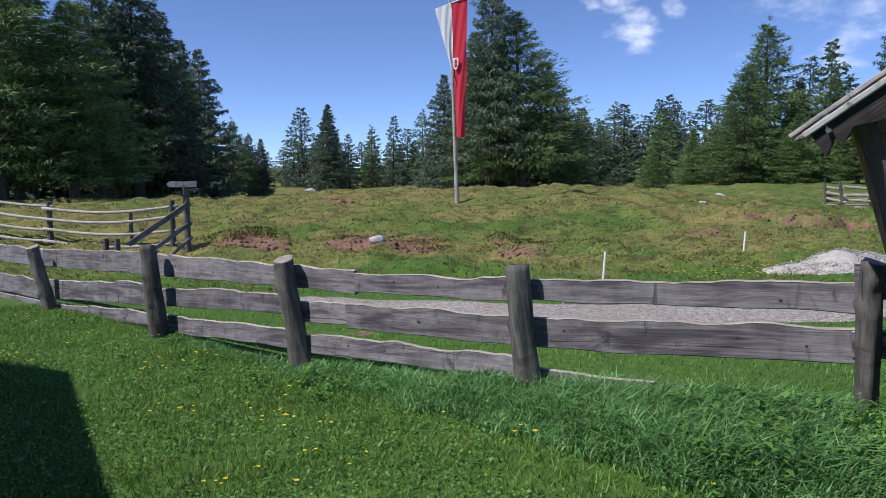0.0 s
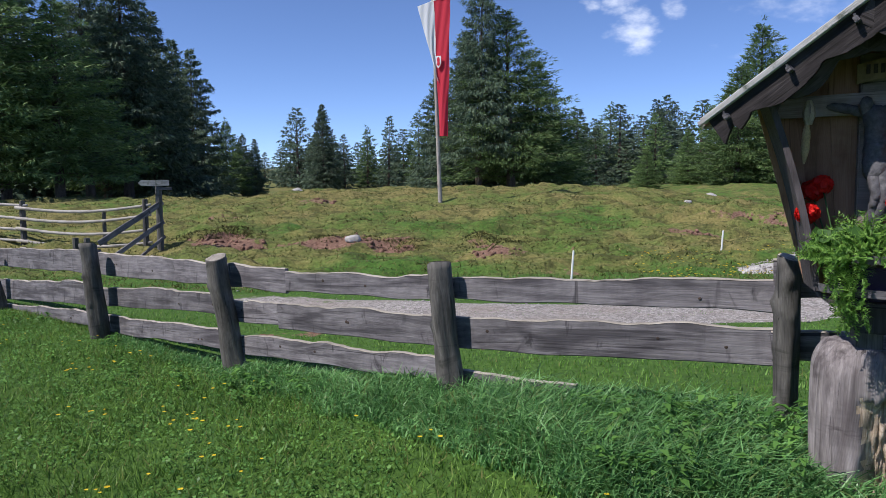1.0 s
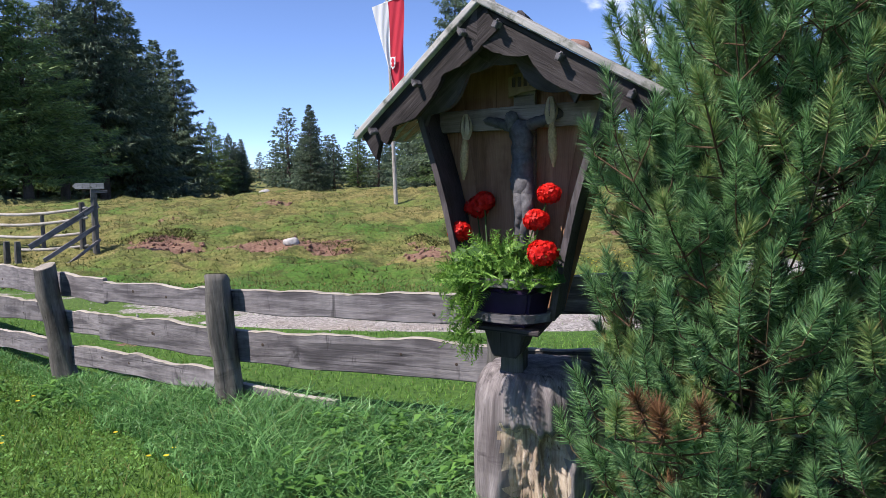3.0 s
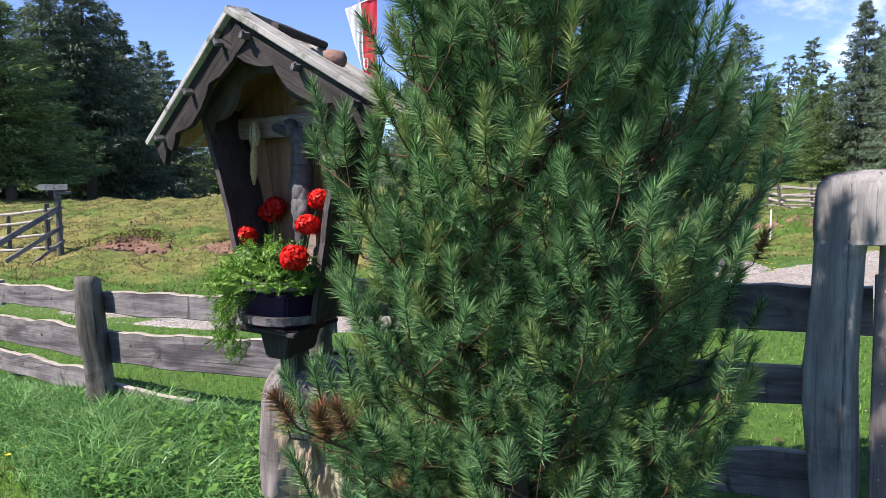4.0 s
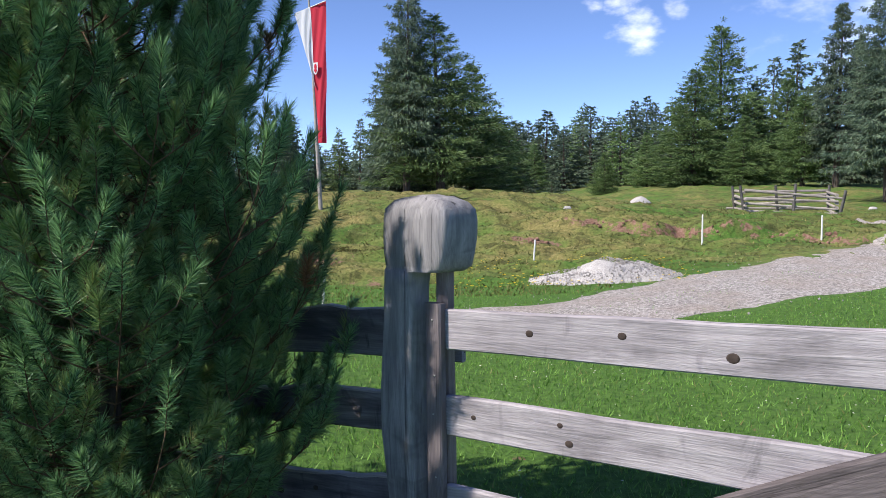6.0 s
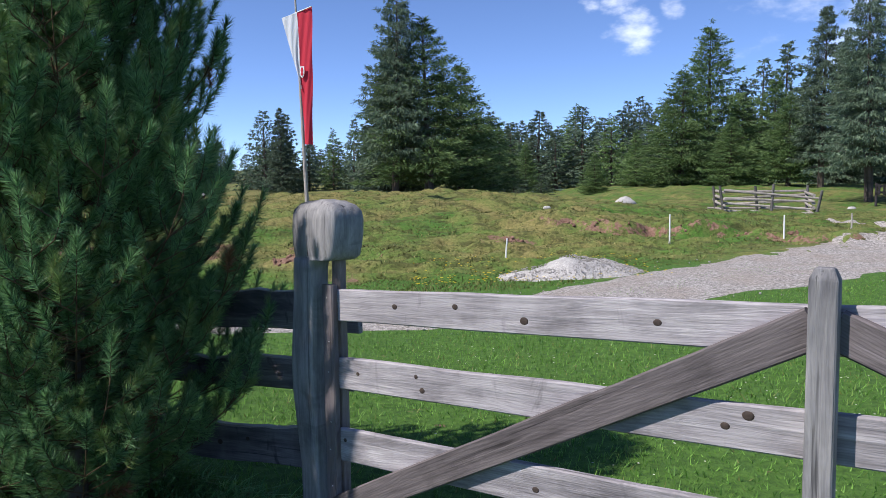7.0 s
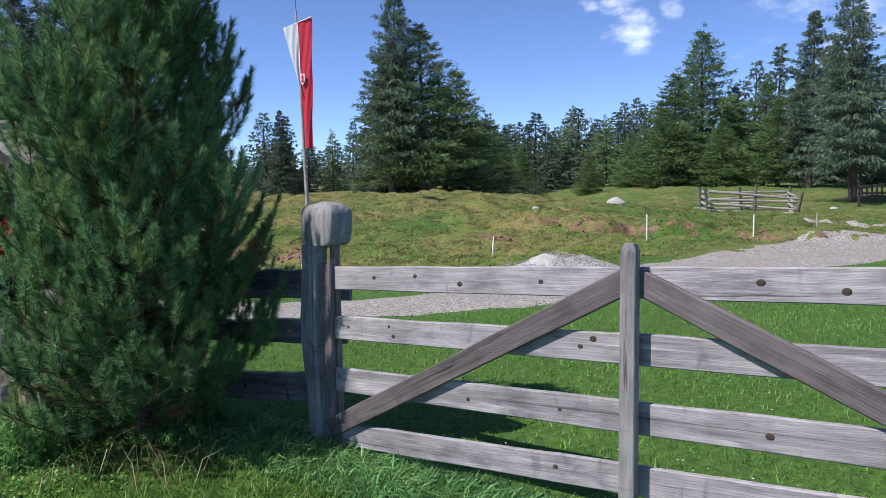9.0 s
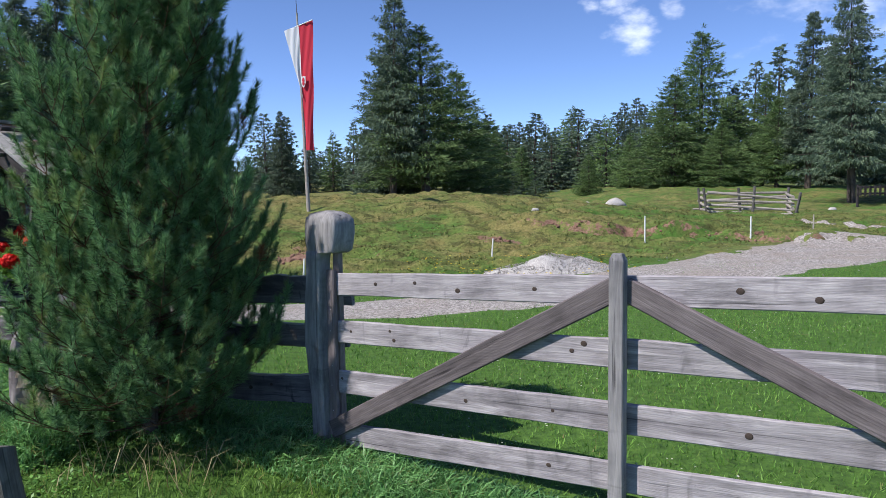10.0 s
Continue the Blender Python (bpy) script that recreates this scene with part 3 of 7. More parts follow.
def build_clods():
    """Crumbled clods of earth lying on the bare banks."""
    rng = np.random.RandomState(14)
    base = bmesh.new()
    bmesh.ops.create_icosphere(base, subdivisions=1, radius=1.0)
    bv = np.array([v.co[:] for v in base.verts])
    bf = np.array([[v.index for v in f.verts] for f in base.faces])
    base.free()
    x, y = rng.uniform(-7.0, 14.0, 16000), rng.uniform(15.8, 26.0, 16000)
    keep = soil_amount(x, y) + 0.4 * (fbm(x * 3.6, y * 3.6, 2.0, 3) - 0.5) > 0.42
    x, y = x[keep][:1500], y[keep][:1500]
    z = terrain(x, y)
    vs, fs = [], []
    for k in range(len(x)):
        r = 0.012 + 0.05 * rng.rand() ** 3
        vs.append(bv * (r * (0.7 + 0.6 * rng.rand(3))) + bv * 0.2 * r * rng.randn(len(bv), 1) + (x[k], y[k], z[k] + 0.2 * r))
        fs.append(bf + k * len(bv))
    ob = link("earth_clods", polys("earth_clods", np.concatenate(vs), np.concatenate(fs)), M_EARTH)
    tagged(ob, "crumbled clods of red earth on the bare banks", "earth", kind="stuff")


def build_gravel_heap():
    cx, cy = 7.75, 14.35
    bm = bmesh.new()
    bmesh.ops.create_grid(bm, x_segments=40, y_segments=30, size=1.0)
    for v in bm.verts:
        x, y = v.co.x * 1.75, v.co.y * 1.25
        r = math.hypot(x / 1.55, y / 1.1)
        h = max(0.0, 1 - r) ** 0.7 * 0.44 * (0.8 + 0.5 * noise.noise(Vector((x * 1.3, y * 1.3, 2))))
        h += 0.03 * noise.noise(Vector((x * 6, y * 6, 5))) * (1 if r < 1 else 0)
        px, py = cx + x, cy + y
        v.co = Vector((px, py, ground_z(px, py) + h - 0.05))
    heap = part("gravel_mound", bm, plain("heap_gravel", (0.46, 0.44, 0.42), 0.9, 0.5, 45, 1.0, 0.02), smooth=True)
    tagged(heap, "low heap of pale crushed gravel on the grass", "gravel heap")


def scatter_stones():
    """Loose small stones on the heap and along the track."""
    rng = np.random.RandomState(4)
    base = bmesh.new()
    bmesh.ops.create_icosphere(base, subdivisions=1, radius=1.0)
    bv = np.array([v.co[:] for v in base.verts])
    bf = np.array([[v.index for v in f.verts] for f in base.faces])
    base.free()
    spots = []
    for _ in range(1500):
        a, r = rng.rand() * 6.283, math.sqrt(rng.rand())
        x, y = 7.75 + math.cos(a) * r * 1.5, 14.35 + math.sin(a) * r * 1.05
        h = max(0.0, 1 - r) ** 0.7 * 0.42
        spots.append((x, y, ground_z(x, y) + h * 0.95 - 0.03, 0.007 + 0.012 * rng.rand()))
    for x, y, h in road_curve(200):
        if -5 < x < 20:
            for _ in range(9):
                px, py = x + rng.uniform(-1, 1) * h * 1.1, y + rng.uniform(-1, 1) * h
                spots.append((px, py, ground_z(px, py) + 0.015, 0.007 + 0.014 * rng.rand() ** 2))
    vs, fs = [], []
    for k, (x, y, z, r) in enumerate(spots):
        s = bv * (r * (0.7 + 0.6 * rng.rand(3))) + bv * 0.12 * r * rng.randn(len(bv), 1)
        vs.append(s + (x, y, z))
        fs.append(bf + k * len(bv))
    ob = link("loose_stones", polys("loose_stones", np.concatenate(vs), np.concatenate(fs)), plain("loose_stone", (0.33, 0.31, 0.29), 0.9, 0.35, 9))
    tagged(ob, "loose grey stones on the gravel track and heap", "stones", kind="stuff")


# ---- grass ----
def blades(name, x, y, height, width, lean, mat, label, seed, segs=2, base_lift=None, category="grass", kind="stuff", wind=0.0):
    """Bent tapering blades standing on the ground, one sheet of them as one object."""
    rng = np.random.RandomState(seed)
    n = len(x)
    z = terrain(x, y) - 0.01 + (0 if base_lift is None else base_lift)
    a = rng.rand(n) * 6.283
    la = np.where(rng.rand(n) < wind, -0.5 + 0.7 * rng.randn(n), rng.rand(n) * 6.283)
    bend = lean * (0.3 + rng.rand(n) * 1.2) * height
    wx, wy = np.cos(a) * width / 2, np.sin(a) * width / 2
    dx, dy = np.cos(la) * bend, np.sin(la) * bend
    base = np.stack([x, y, z], 1)
    side = np.stack([wx, wy, np.zeros(n)], 1)
    mid = base + np.stack([dx * 0.28, dy * 0.28, height * 0.58], 1)
    tip = base + np.stack([dx, dy, height * (1 - 0.28 * np.clip(bend / height, 0, 1.5))], 1)
    if segs == 2:
        v = np.stack([base - side, base + side, mid + side * 0.8, mid - side * 0.8, tip], 1).reshape(-1, 3)
        o = np.arange(n)[:, None] * 5
        f = np.concatenate([o + [0, 1, 2], o + [0, 2, 3], o + [3, 2, 4]])
    else:
        v = np.stack([base - side, base + side, tip], 1).reshape(-1, 3)
        f = np.arange(n)[:, None] * 3 + np.array([[0, 1, 2]])
    ob = link(name, polys(name, v, f), mat)
    tagged(ob, label, category, kind=kind)
    return ob


FENCE = [(-8.4, 13.05), (-5.88, 10.85), (-3.35, 8.62), (-1.48, 7.09), (0.56, 5.47), (2.39, 4.18), (4.60, 3.02), (8.2, 0.08)]


def past_fence(x, y):
    """How far a point lies beyond the line of fence and gate (below 0: the camera's side)."""
    fx = np.array([p[0] for p in FENCE])
    fy = np.array([p[1] for p in FENCE])
    return y - np.interp(x, fx, fy)


def build_grass():
    rng = np.random.RandomState(11)
    # the mown lawn before the fence
    n = 300000
    x, y = rng.uniform(-7.5, 7.5, n), rng.uniform(-0.5, 11.5, n)
    d = past_fence(x, y)
    seen = (d < 0.25) & (y > 1.6) & (y < 11.2)
    x, y, d = x[seen], y[seen], d[seen]
    tallness = 0.35 + 1.6 * fbm(x * 1.6, y * 1.6, 3.0, 4) ** 1.3
    blades("lawn_grass", x, y, (0.035 + 0.05 * rng.rand(len(x))) * tallness, 0.006 + 0.008 * rng.rand(len(x)), 0.7, M_BLADE, "short green lawn grass before the fence", 1, segs=1)
    # long uncut grass at the foot of fence, stump and pine
    n = 420000
    x, y = rng.uniform(-3.2, 6.9, n), rng.uniform(0.2, 8.5, n)
    d = past_fence(x, y)
    reach = np.interp(x, [-2.0, 0.0, 1.5, 2.9, 3.1], [0.30, 0.85, 1.55, 1.60, 0.75]) + 0.45 * (fbm(x * 1.5, y * 1.5, 8.0, 2) - 0.5)
    keep = (d < 0.10) & (d > -reach) & (np.hypot(x - 2.53, y - 3.51) > 0.27)
    x, y, d, reach = x[keep], y[keep], d[keep], reach[keep]
    h = (0.13 + 0.17 * rng.rand(len(x))) * np.interp(x, [-1.4, 0.7], [0.5, 1.05]) * np.interp(d + reach, [0.0, 0.45], [0.35, 1.0]) * (0.7 + 0.6 * fbm(x * 1.9, y * 1.9, 5.0, 2)) * np.where(x > 3.0, 0.58, 1.0)
    blades("tall_grass", x, y, h, 0.007 + 0.008 * rng.rand(len(x)), 0.95, M_TALL, "long uncut grass leaning at the foot of the fence", 2, wind=0.55)
    # dry stalks at the foot of the pine
    x, y = 3.60 + 0.26 * rng.randn(70), 2.45 + 0.14 * rng.randn(70)
    blades("dry_stalks", x, y, 0.14 + 0.22 * rng.rand(70), 0.004 + 0.003 * rng.rand(70), 0.9, M_STRAW, "dry straw-coloured grass stalks under the pine", 12)
    # grazed field between fence and track
    n = 230000
    x, y = rng.uniform(-6.5, 15.0, n), rng.uniform(-1.5, 14.5, n)
    d = past_fence(x, y)
    keep = (d > 0.02) & (rng.rand(n) < 1.15 - 0.05 * np.clip(y, 0, 20))
    x, y = x[keep], y[keep]
    g = road_gap(x, y)
    keep = (g > 0.72 + 0.55 * fbm(x * 1.6, y * 1.6, 1.0, 3)) | (road_weeds(x, y) + 0.4 * (rng.rand(len(x)) - 0.5) > 0.78) | ((g < 0.28) & (rng.rand(len(x)) < 0.4)) | (rng.rand(len(x)) < 0.04)
    keep &= bell(x, y, -1.3, 8.8, 0.75, 0.25) + 0.5 * fbm(x * 5, y * 5, 3.0, 2) < 0.75
    x, y = x[keep], y[keep]
    blades("field_grass", x, y, 0.025 + 0.05 * rng.rand(len(x)) * (0.5 + fbm(x, y, 6.0, 2)), 0.008 + 0.007 * rng.rand(len(x)), 0.6, M_FIELD, "short bright green grass of the grazed field", 3, segs=1)
    # tufts on the hill
    n = 150000
    x, y = rng.uniform(-17, 24, n), 12.5 + 36.0 * rng.rand(n) ** 1.25
    keep = (soil_amount(x, y) + 0.5 * fbm(x * 3.6, y * 3.6, 2.0, 3) < 0.62) & (rng.rand(n) < 1.25 - 0.010 * y)
    x, y = x[keep], y[keep]
    g = road_gap(x, y)
    on_path = np.abs(x - np.interp(y, [18.0, 20.2, 22.4, 24.6, 27.0], [20.8, 20.0, 19.6, 19.4, 18.7])) < 0.35
    keep = (g > 1.1) & ~on_path & (np.hypot((x - 7.75) / 1.5, (y - 14.35) / 1.05) > 0.95)
    x, y = x[keep], y[keep]
    clump = fbm(x * 1.3, y * 1.3, 9.0, 3)
    blades("hill_grass", x, y, (0.03 + 0.06 * rng.rand(len(x))) * (0.4 + 1.3 * clump), 0.02 + 0.022 * rng.rand(len(x)), 0.8, M_HILL, "dry tufted pasture grass on the hill", 4, segs=1)
    # grass hanging over the broken banks
    xb = rng.uniform(-7.4, 5.0, 15000)
    yb = bank_line(xb) + rng.uniform(-0.16, 0.45, 15000)
    kb = bank_weight(xb) * 0.8 > rng.rand(15000)
    xb, yb = xb[kb], yb[kb]
    blades("bank_grass", xb, yb, (0.04 + 0.07 * rng.rand(len(xb))) * (0.5 + fbm(xb * 2.5, yb * 2.5, 3.0, 2)), 0.02 + 0.022 * rng.rand(len(xb)), 1.0, M_HEATH, "dark grass hanging over the broken earth bank", 9, segs=1)
    # darker clumps of heath and old grass on the hummocks
    n = 42000
    x, y = rng.uniform(-15, 20, n), rng.uniform(14.0, 36.0, n)
    bank = np.exp(-((y - bank_line(x) - 0.25) / 0.25) ** 2) * bank_weight(x)
    keep = (fbm(x * 0.9, y * 1.8, 23.0, 4) + 0.12 * bank > 0.60) & (soil_amount(x, y) < 0.45) & (road_gap(x, y) > 1.3)
    x, y = x[keep], y[keep]
    blades("heath_tufts", x, y, 0.03 + 0.06 * rng.rand(len(x)), 0.03 + 0.03 * rng.rand(len(x)), 1.0, M_HEATH, "dark heath and old grass clumps on the hill", 6, segs=1)
    # flowers
    def heads(name, x, y, h, r, mat, label, category):
        k = 6
        n = len(x)
        z = terrain(x, y) + h
        c = np.stack([x, y, z], 1)
        ang = np.arange(k) / k * 6.283
        ring = c[:, None, :] + np.stack([np.cos(ang), np.sin(ang), np.full(k, 0.35)], 1)[None] * r[:, None, None]
        v = np.concatenate([c[:, None, :], ring], 1).reshape(-1, 3)
        o = np.arange(n)[:, None] * (k + 1)
        f = np.concatenate([o + [0, 1 + j, 1 + (j + 1) % k] for j in range(k)])
        tagged(link(name, polys(name, v, f), mat), label, category, kind="stuff")
    x, y = rng.uniform(-6.5, 5.5, 2200), rng.uniform(1.8, 10.5, 2200)
    keep = (past_fence(x, y) < -0.3) & (fbm(x * 2.2, y * 2.2, 12.0, 2) > 0.60 + 0.07 * np.clip(x + 1.0, 0, 2))
    x, y = x[keep], y[keep]
    heads("yellow_flowers", x, y, 0.05 + 0.05 * rng.rand(len(x)), 0.010 + 0.008 * rng.rand(len(x)), M_YELLOW, "small yellow meadow flowers in the lawn", "flowers")
    x, y = rng.uniform(5, 14, 900), rng.uniform(1, 11, 900)
    keep = past_fence(x, y) > 0.4
    x, y = x[keep], y[keep]
    heads("clover_flowers", x, y, np.full(len(x), 0.04), 0.005 + 0.004 * rng.rand(len(x)), M_CLOVER, "white clover heads scattered in the short grass", "flowers")
    x, y = rng.uniform(4.5, 9.5, 260), rng.uniform(13.0, 16.5, 260)
    heads("meadow_flowers", x, y, np.full(len(x), 0.07), 0.018 + 0.012 * rng.rand(len(x)), M_YELLOW, "yellow flowers beside the gravel heap", "flowers")


def build_herbs():
    """Broad-leaved weeds among the long grass before the shrine."""
    rng = np.random.RandomState(21)
    vs, fs, k = [], [], 0
    for _ in range(190):
        if rng.rand() < 0.6:
            x, y = rng.uniform(1.3, 2.55), rng.uniform(3.3, 4.75)
        else:
            x, y = rng.uniform(-5.2, -0.4), rng.uniform(5.8, 9.8)
        dist = float(past_fence(x, y))
        if dist > -0.05 or dist < -1.25 or math.hypot(x - 2.53, y - 3.51) < 0.32:
            continue
        top = (0.14 + 0.16 * rng.rand()) * (1.0 if x > 0 else 0.55)
        z0 = ground_z(x, y)
        for j in range(14):
            z = z0 + top * (0.25 + 0.75 * j / 13)
            a = rng.rand() * 6.283
            ln, wd = 0.04 + 0.04 * rng.rand(), 0.012 + 0.010 * rng.rand()
            d = np.array([math.cos(a), math.sin(a), -0.25 + 0.5 * rng.rand()])
            s = np.array([-math.sin(a), math.cos(a), 0.0])
            p = np.array([x, y, z]) + d * 0.015
            vs += [p, p + d * ln * 0.45 + s * wd + (0, 0, 0.008), p + d * ln - (0, 0, 0.012), p + d * ln * 0.45 - s * wd + (0, 0, 0.008)]
            fs.append((k, k + 1, k + 2, k + 3))
            k += 4
    # clover and daisy leaves, low in the lawn
    n = 110000
    x, y = rng.uniform(-6.5, 6.5, n), rng.uniform(1.6, 10.5, n)
    keep = (past_fence(x, y) < -0.1) & (fbm(x * 1.3, y * 1.3, 15.0, 3) + 0.05 * np.clip(-x, -2, 3) > 0.46)
    x, y = x[keep], y[keep]
    n = len(x)
    a = rng.rand(n) * 6.283
    p = np.stack([x, y, terrain(x, y) + 0.015 + 0.06 * rng.rand(n) * fbm(x * 2.0, y * 2.0, 6.0, 2)], 1)
    ln, wd = (0.012 + 0.020 * rng.rand(n))[:, None], (0.005 + 0.007 * rng.rand(n))[:, None]
    d = np.stack([np.cos(a), np.sin(a), 0.4 * rng.randn(n)], 1)
    sd = np.stack([-np.sin(a), np.cos(a), 0.4 * rng.randn(n)], 1)
    low = np.stack([p, p + d * ln * 0.55 + sd * wd, p + d * ln, p + d * ln * 0.55 - sd * wd], 1).reshape(-1, 3)
    vs = np.concatenate([np.array(vs), low])
    fs = np.concatenate([np.array(fs), k + np.arange(n)[:, None] * 4 + np.arange(4)[None]])
    ob = link("weeds", polys("weeds", vs, fs), M_HERB)
    tagged(ob, "leafy green weeds among long grass by the fence", "weeds", kind="stuff")


# ---- wood pieces ----
def plank_bm(length, height, thick, seed, wavy=0.0, bow=0.0, taper=0.0, step_len=0.07, chamfer=0.006, sag=0.0):
    """A board along x, its bottom edge at z 0; wavy: how far its edges wander, as of a board sawn with the bark on."""
    n = max(2, int(length / step_len))
    bm = bmesh.new()
    rings = []
    for i in range(n + 1):
        t = i / n
        x = t * length
        hi = height * (1 - taper * t) + wavy * (noise.noise(Vector((x * 2.1, seed * 7.3, 0.0))) + 0.4 * noise.noise(Vector((x * 6.7, seed * 3.3, 4.0))) + 0.22 * abs(noise.noise(Vector((x * 13.0, seed * 2.3, 6.0)))))
        lo = 0.7 * wavy * noise.noise(Vector((x * 1.9, seed * 5.1, 9.0)))
        off = bow * math.sin(math.pi * t) + 0.25 * wavy * noise.noise(Vector((x * 0.9, seed, 2.0)))
        dz = sag * math.sin(math.pi * t)
        c = chamfer
        pts = [(-thick / 2 + c, lo), (thick / 2 - c, lo), (thick / 2, lo + c), (thick / 2, hi - c), (thick / 2 - c, hi), (-thick / 2 + c, hi), (-thick / 2, hi - c), (-thick / 2, lo + c)]
        rings.append([bm.verts.new((x, off + a, dz + b)) for a, b in pts])
    for i in range(n):
        for j in range(8):
            bm.faces.new((rings[i][j], rings[i][(j + 1) % 8], rings[i + 1][(j + 1) % 8], rings[i + 1][j]))
    bm.faces.new(rings[0])
    bm.faces.new(rings[-1][::-1])
    bmesh.ops.recalc_face_normals(bm, faces=bm.faces)
    return bm


def log_bm(length, r0, r1, seed, sides=12, wobble=0.12, rings=9, bend=0.0, slant=0.0, square=0.0, knobs=()):
    """A log along z. square: 0 round, 1 four-sided. knobs: (angle, height, how far it stands out, its size)."""
    bm = bmesh.new()
    loops = []
    for i in range(rings + 1):
        t = i / rings
        r = r0 + (r1 - r0) * t
        row = []
        for j in range(sides):
            a = (j + 0.5) / sides * math.tau
            k = r * (1 + wobble * noise.noise(Vector((math.cos(a) * 1.2, math.sin(a) * 1.2, t * 3.0 + seed * 5.0))))
            if square:
                k *= 1 + square * (min(1 / max(abs(math.cos(a)), 1e-3), 1 / max(abs(math.sin(a)), 1e-3)) - 1)
            for ka, kz, out, size in knobs:
                da = (a - ka + math.pi) % math.tau - math.pi
                k += out * math.exp(-((da * r / size) ** 2 + ((t * length - kz) / size) ** 2))
            x, y = math.cos(a) * k + bend * math.sin(t * math.pi), math.sin(a) * k
            row.append(bm.verts.new((x, y, t * length + (slant * x if i == rings else 0.0))))
        loops.append(row)
    for i in range(rings):
        for j in range(sides):
            bm.faces.new((loops[i][j], loops[i][(j + 1) % sides], loops[i + 1][(j + 1) % sides], loops[i + 1][j]))
    bm.faces.new(loops[0][::-1])
    top = bm.verts.new(Vector((0, 0, length + 0.01)))
    for j in range(sides):
        bm.faces.new((loops[-1][j], loops[-1][(j + 1) % sides], top))
    return bm


def along(p, q, z_up=True):
    """The pose whose x axis runs from p to q, with z as upright as it can be."""
    p, q = Vector(p), Vector(q)
    x = (q - p).normalized()
    y = Vector((0, 0, 1)).cross(x).normalized()
    z = x.cross(y)
    m = Matrix((x, y, z)).transposed().to_4x4()
    m.translation = p
    return m


def upright(p, q):
    """The pose whose z axis runs from p to q."""
    p, q = Vector(p), Vector(q)
    m = (q - p).to_track_quat("Z", "Y").to_matrix().to_4x4()
    m.translation = p
    return m


def disc_knot(parent, x, y, z, r, facing=-1):
    """A dark knot, slightly proud of a board's face, in the board's own space."""
    bm = bmesh.new()
    bmesh.ops.create_uvsphere(bm, u_segments=10, v_segments=6, radius=1.0)
    for v in bm.verts:
        v.co = Vector((x + v.co.x * r * 1.15, y + v.co.y * 0.0022, z + v.co.z * r * 0.9))
    part("knot", bm, M_KNOT, parent, smooth=True)


# ---- the board fence ----
def build_fence():
    # foot (x, y), top offset that makes the post lean, top height, radius
    posts = [((-8.4, 13.05), (0.0, 0.0), 0.70, 0.10), ((-5.72, 10.7), (-0.27, 0.0), 0.70, 0.085), ((-3.32, 8.55), (-0.13, -0.02), 0.84, 0.098),
             ((-1.35, 7.06), (-0.21, 0.02), 0.83, 0.10), ((0.655, 5.43), (-0.13, 0.03), 0.91, 0.092), ((2.43, 4.16), (-0.03, -0.02), 1.06, 0.062)]
    group = "posts of the board fence"
    for i, ((x, y), (lx, ly), top, r) in enumerate(posts):
        z0 = ground_z(x, y) - 0.35
        rk = random.Random(i + 40)
        knobs = [(rk.uniform(3.4, 6.0), rk.uniform(0.45, top - z0 - 0.06), rk.uniform(0.012, 0.026), rk.uniform(0.025, 0.045)) for _ in range(7 if i in (1, 2, 5) else 3)]
        bm = log_bm(top - z0, r * 1.08, r * 0.93, i + 3, 22, 0.30, 40, bend=0.02 * (-1) ** i, slant=0.30 * (-1) ** i, square=0.14, knobs=knobs)
        bm.normal_update()
        for f in bm.faces:
            f.smooth = abs(f.normal.z) < 0.6
        cap = bmesh.new()
        for f in [f for f in bm.faces if f.normal.z > 0.75]:
            cap.faces.new([cap.verts.new((v.co.x * 0.97, v.co.y * 0.97, v.co.z + 0.003)) for v in f.verts])
        bmesh.ops.remove_doubles(cap, verts=cap.verts, dist=0.0005)
        p = part("fence_post", bm, M_POST, None, m=upright((x, y, z0), (x + lx, y + ly, top)), smooth=False)
        part("sawn_top", cap, M_LIVE_EDGE, p, "pale sawn end grain")
        tagged(p, "thick weathered grey wooden fence post with sawn top", "fence post", group)
    # boards: span, from u to u, bottom z at both ends, height at both ends
    spans = [(-8.4, 13.05), (-5.88, 10.85), (-3.35, 8.62), (-1.48, 7.09), (0.56, 5.47), (2.39, 4.18), (4.62, 3.17)]
    rows = [
        (0, -0.2, 3.08, 0.30, 0.34, 0.27, 0.0, 1), (0, -0.2, 3.08, -0.22, -0.16, 0.29, 0.0, 2), (0, -0.2, 3.08, -0.42, -0.38, 0.18, 0.0, 3),
        (1, -0.26, 3.17, 0.345, 0.467, 0.27, 0.0, 4), (1, -0.26, 3.17, -0.135, 0.10, 0.265, 0.0, 5), (1, -0.26, 3.17, -0.37, -0.16, 0.16, 0.0, 6),
        (2, -0.20, 3.20, 0.472, 0.535, 0.25, 0.35, 7), (2, -0.20, 2.29, 0.10, 0.255, 0.22, 0.25, 8), (2, -0.20, 2.29, -0.21, -0.09, 0.205, 0.15, 9),
        (3, 0.78, 2.52, 0.545, 0.622, 0.175, 0.05, 10), (3, -0.14, 0.665, 0.18, 0.235, 0.205, 0.1, 18), (3, 0.67, 2.52, 0.20, 0.283, 0.225, 0.0, 11), (3, -0.14, 2.52, -0.12, 0.03, 0.185, 0.3, 12),
        (4, -0.08, 2.27, 0.634, 0.752, 0.158, -0.2, 13), (4, -0.08, 2.25, 0.276, 0.447, 0.228, 0.12, 14), (4, -0.08, 1.0, -0.017, 0.03, 0.145, 0.2, 15),
        (5, -0.05, 2.58, 0.83, 0.915, 0.205, 0.10, 16), (5, -0.05, 2.54, 0.48, 0.615, 0.16, 0.0, 17), (5, 0.9, 2.45, 0.12, 0.20, 0.20, 0.0, 19),
    ]
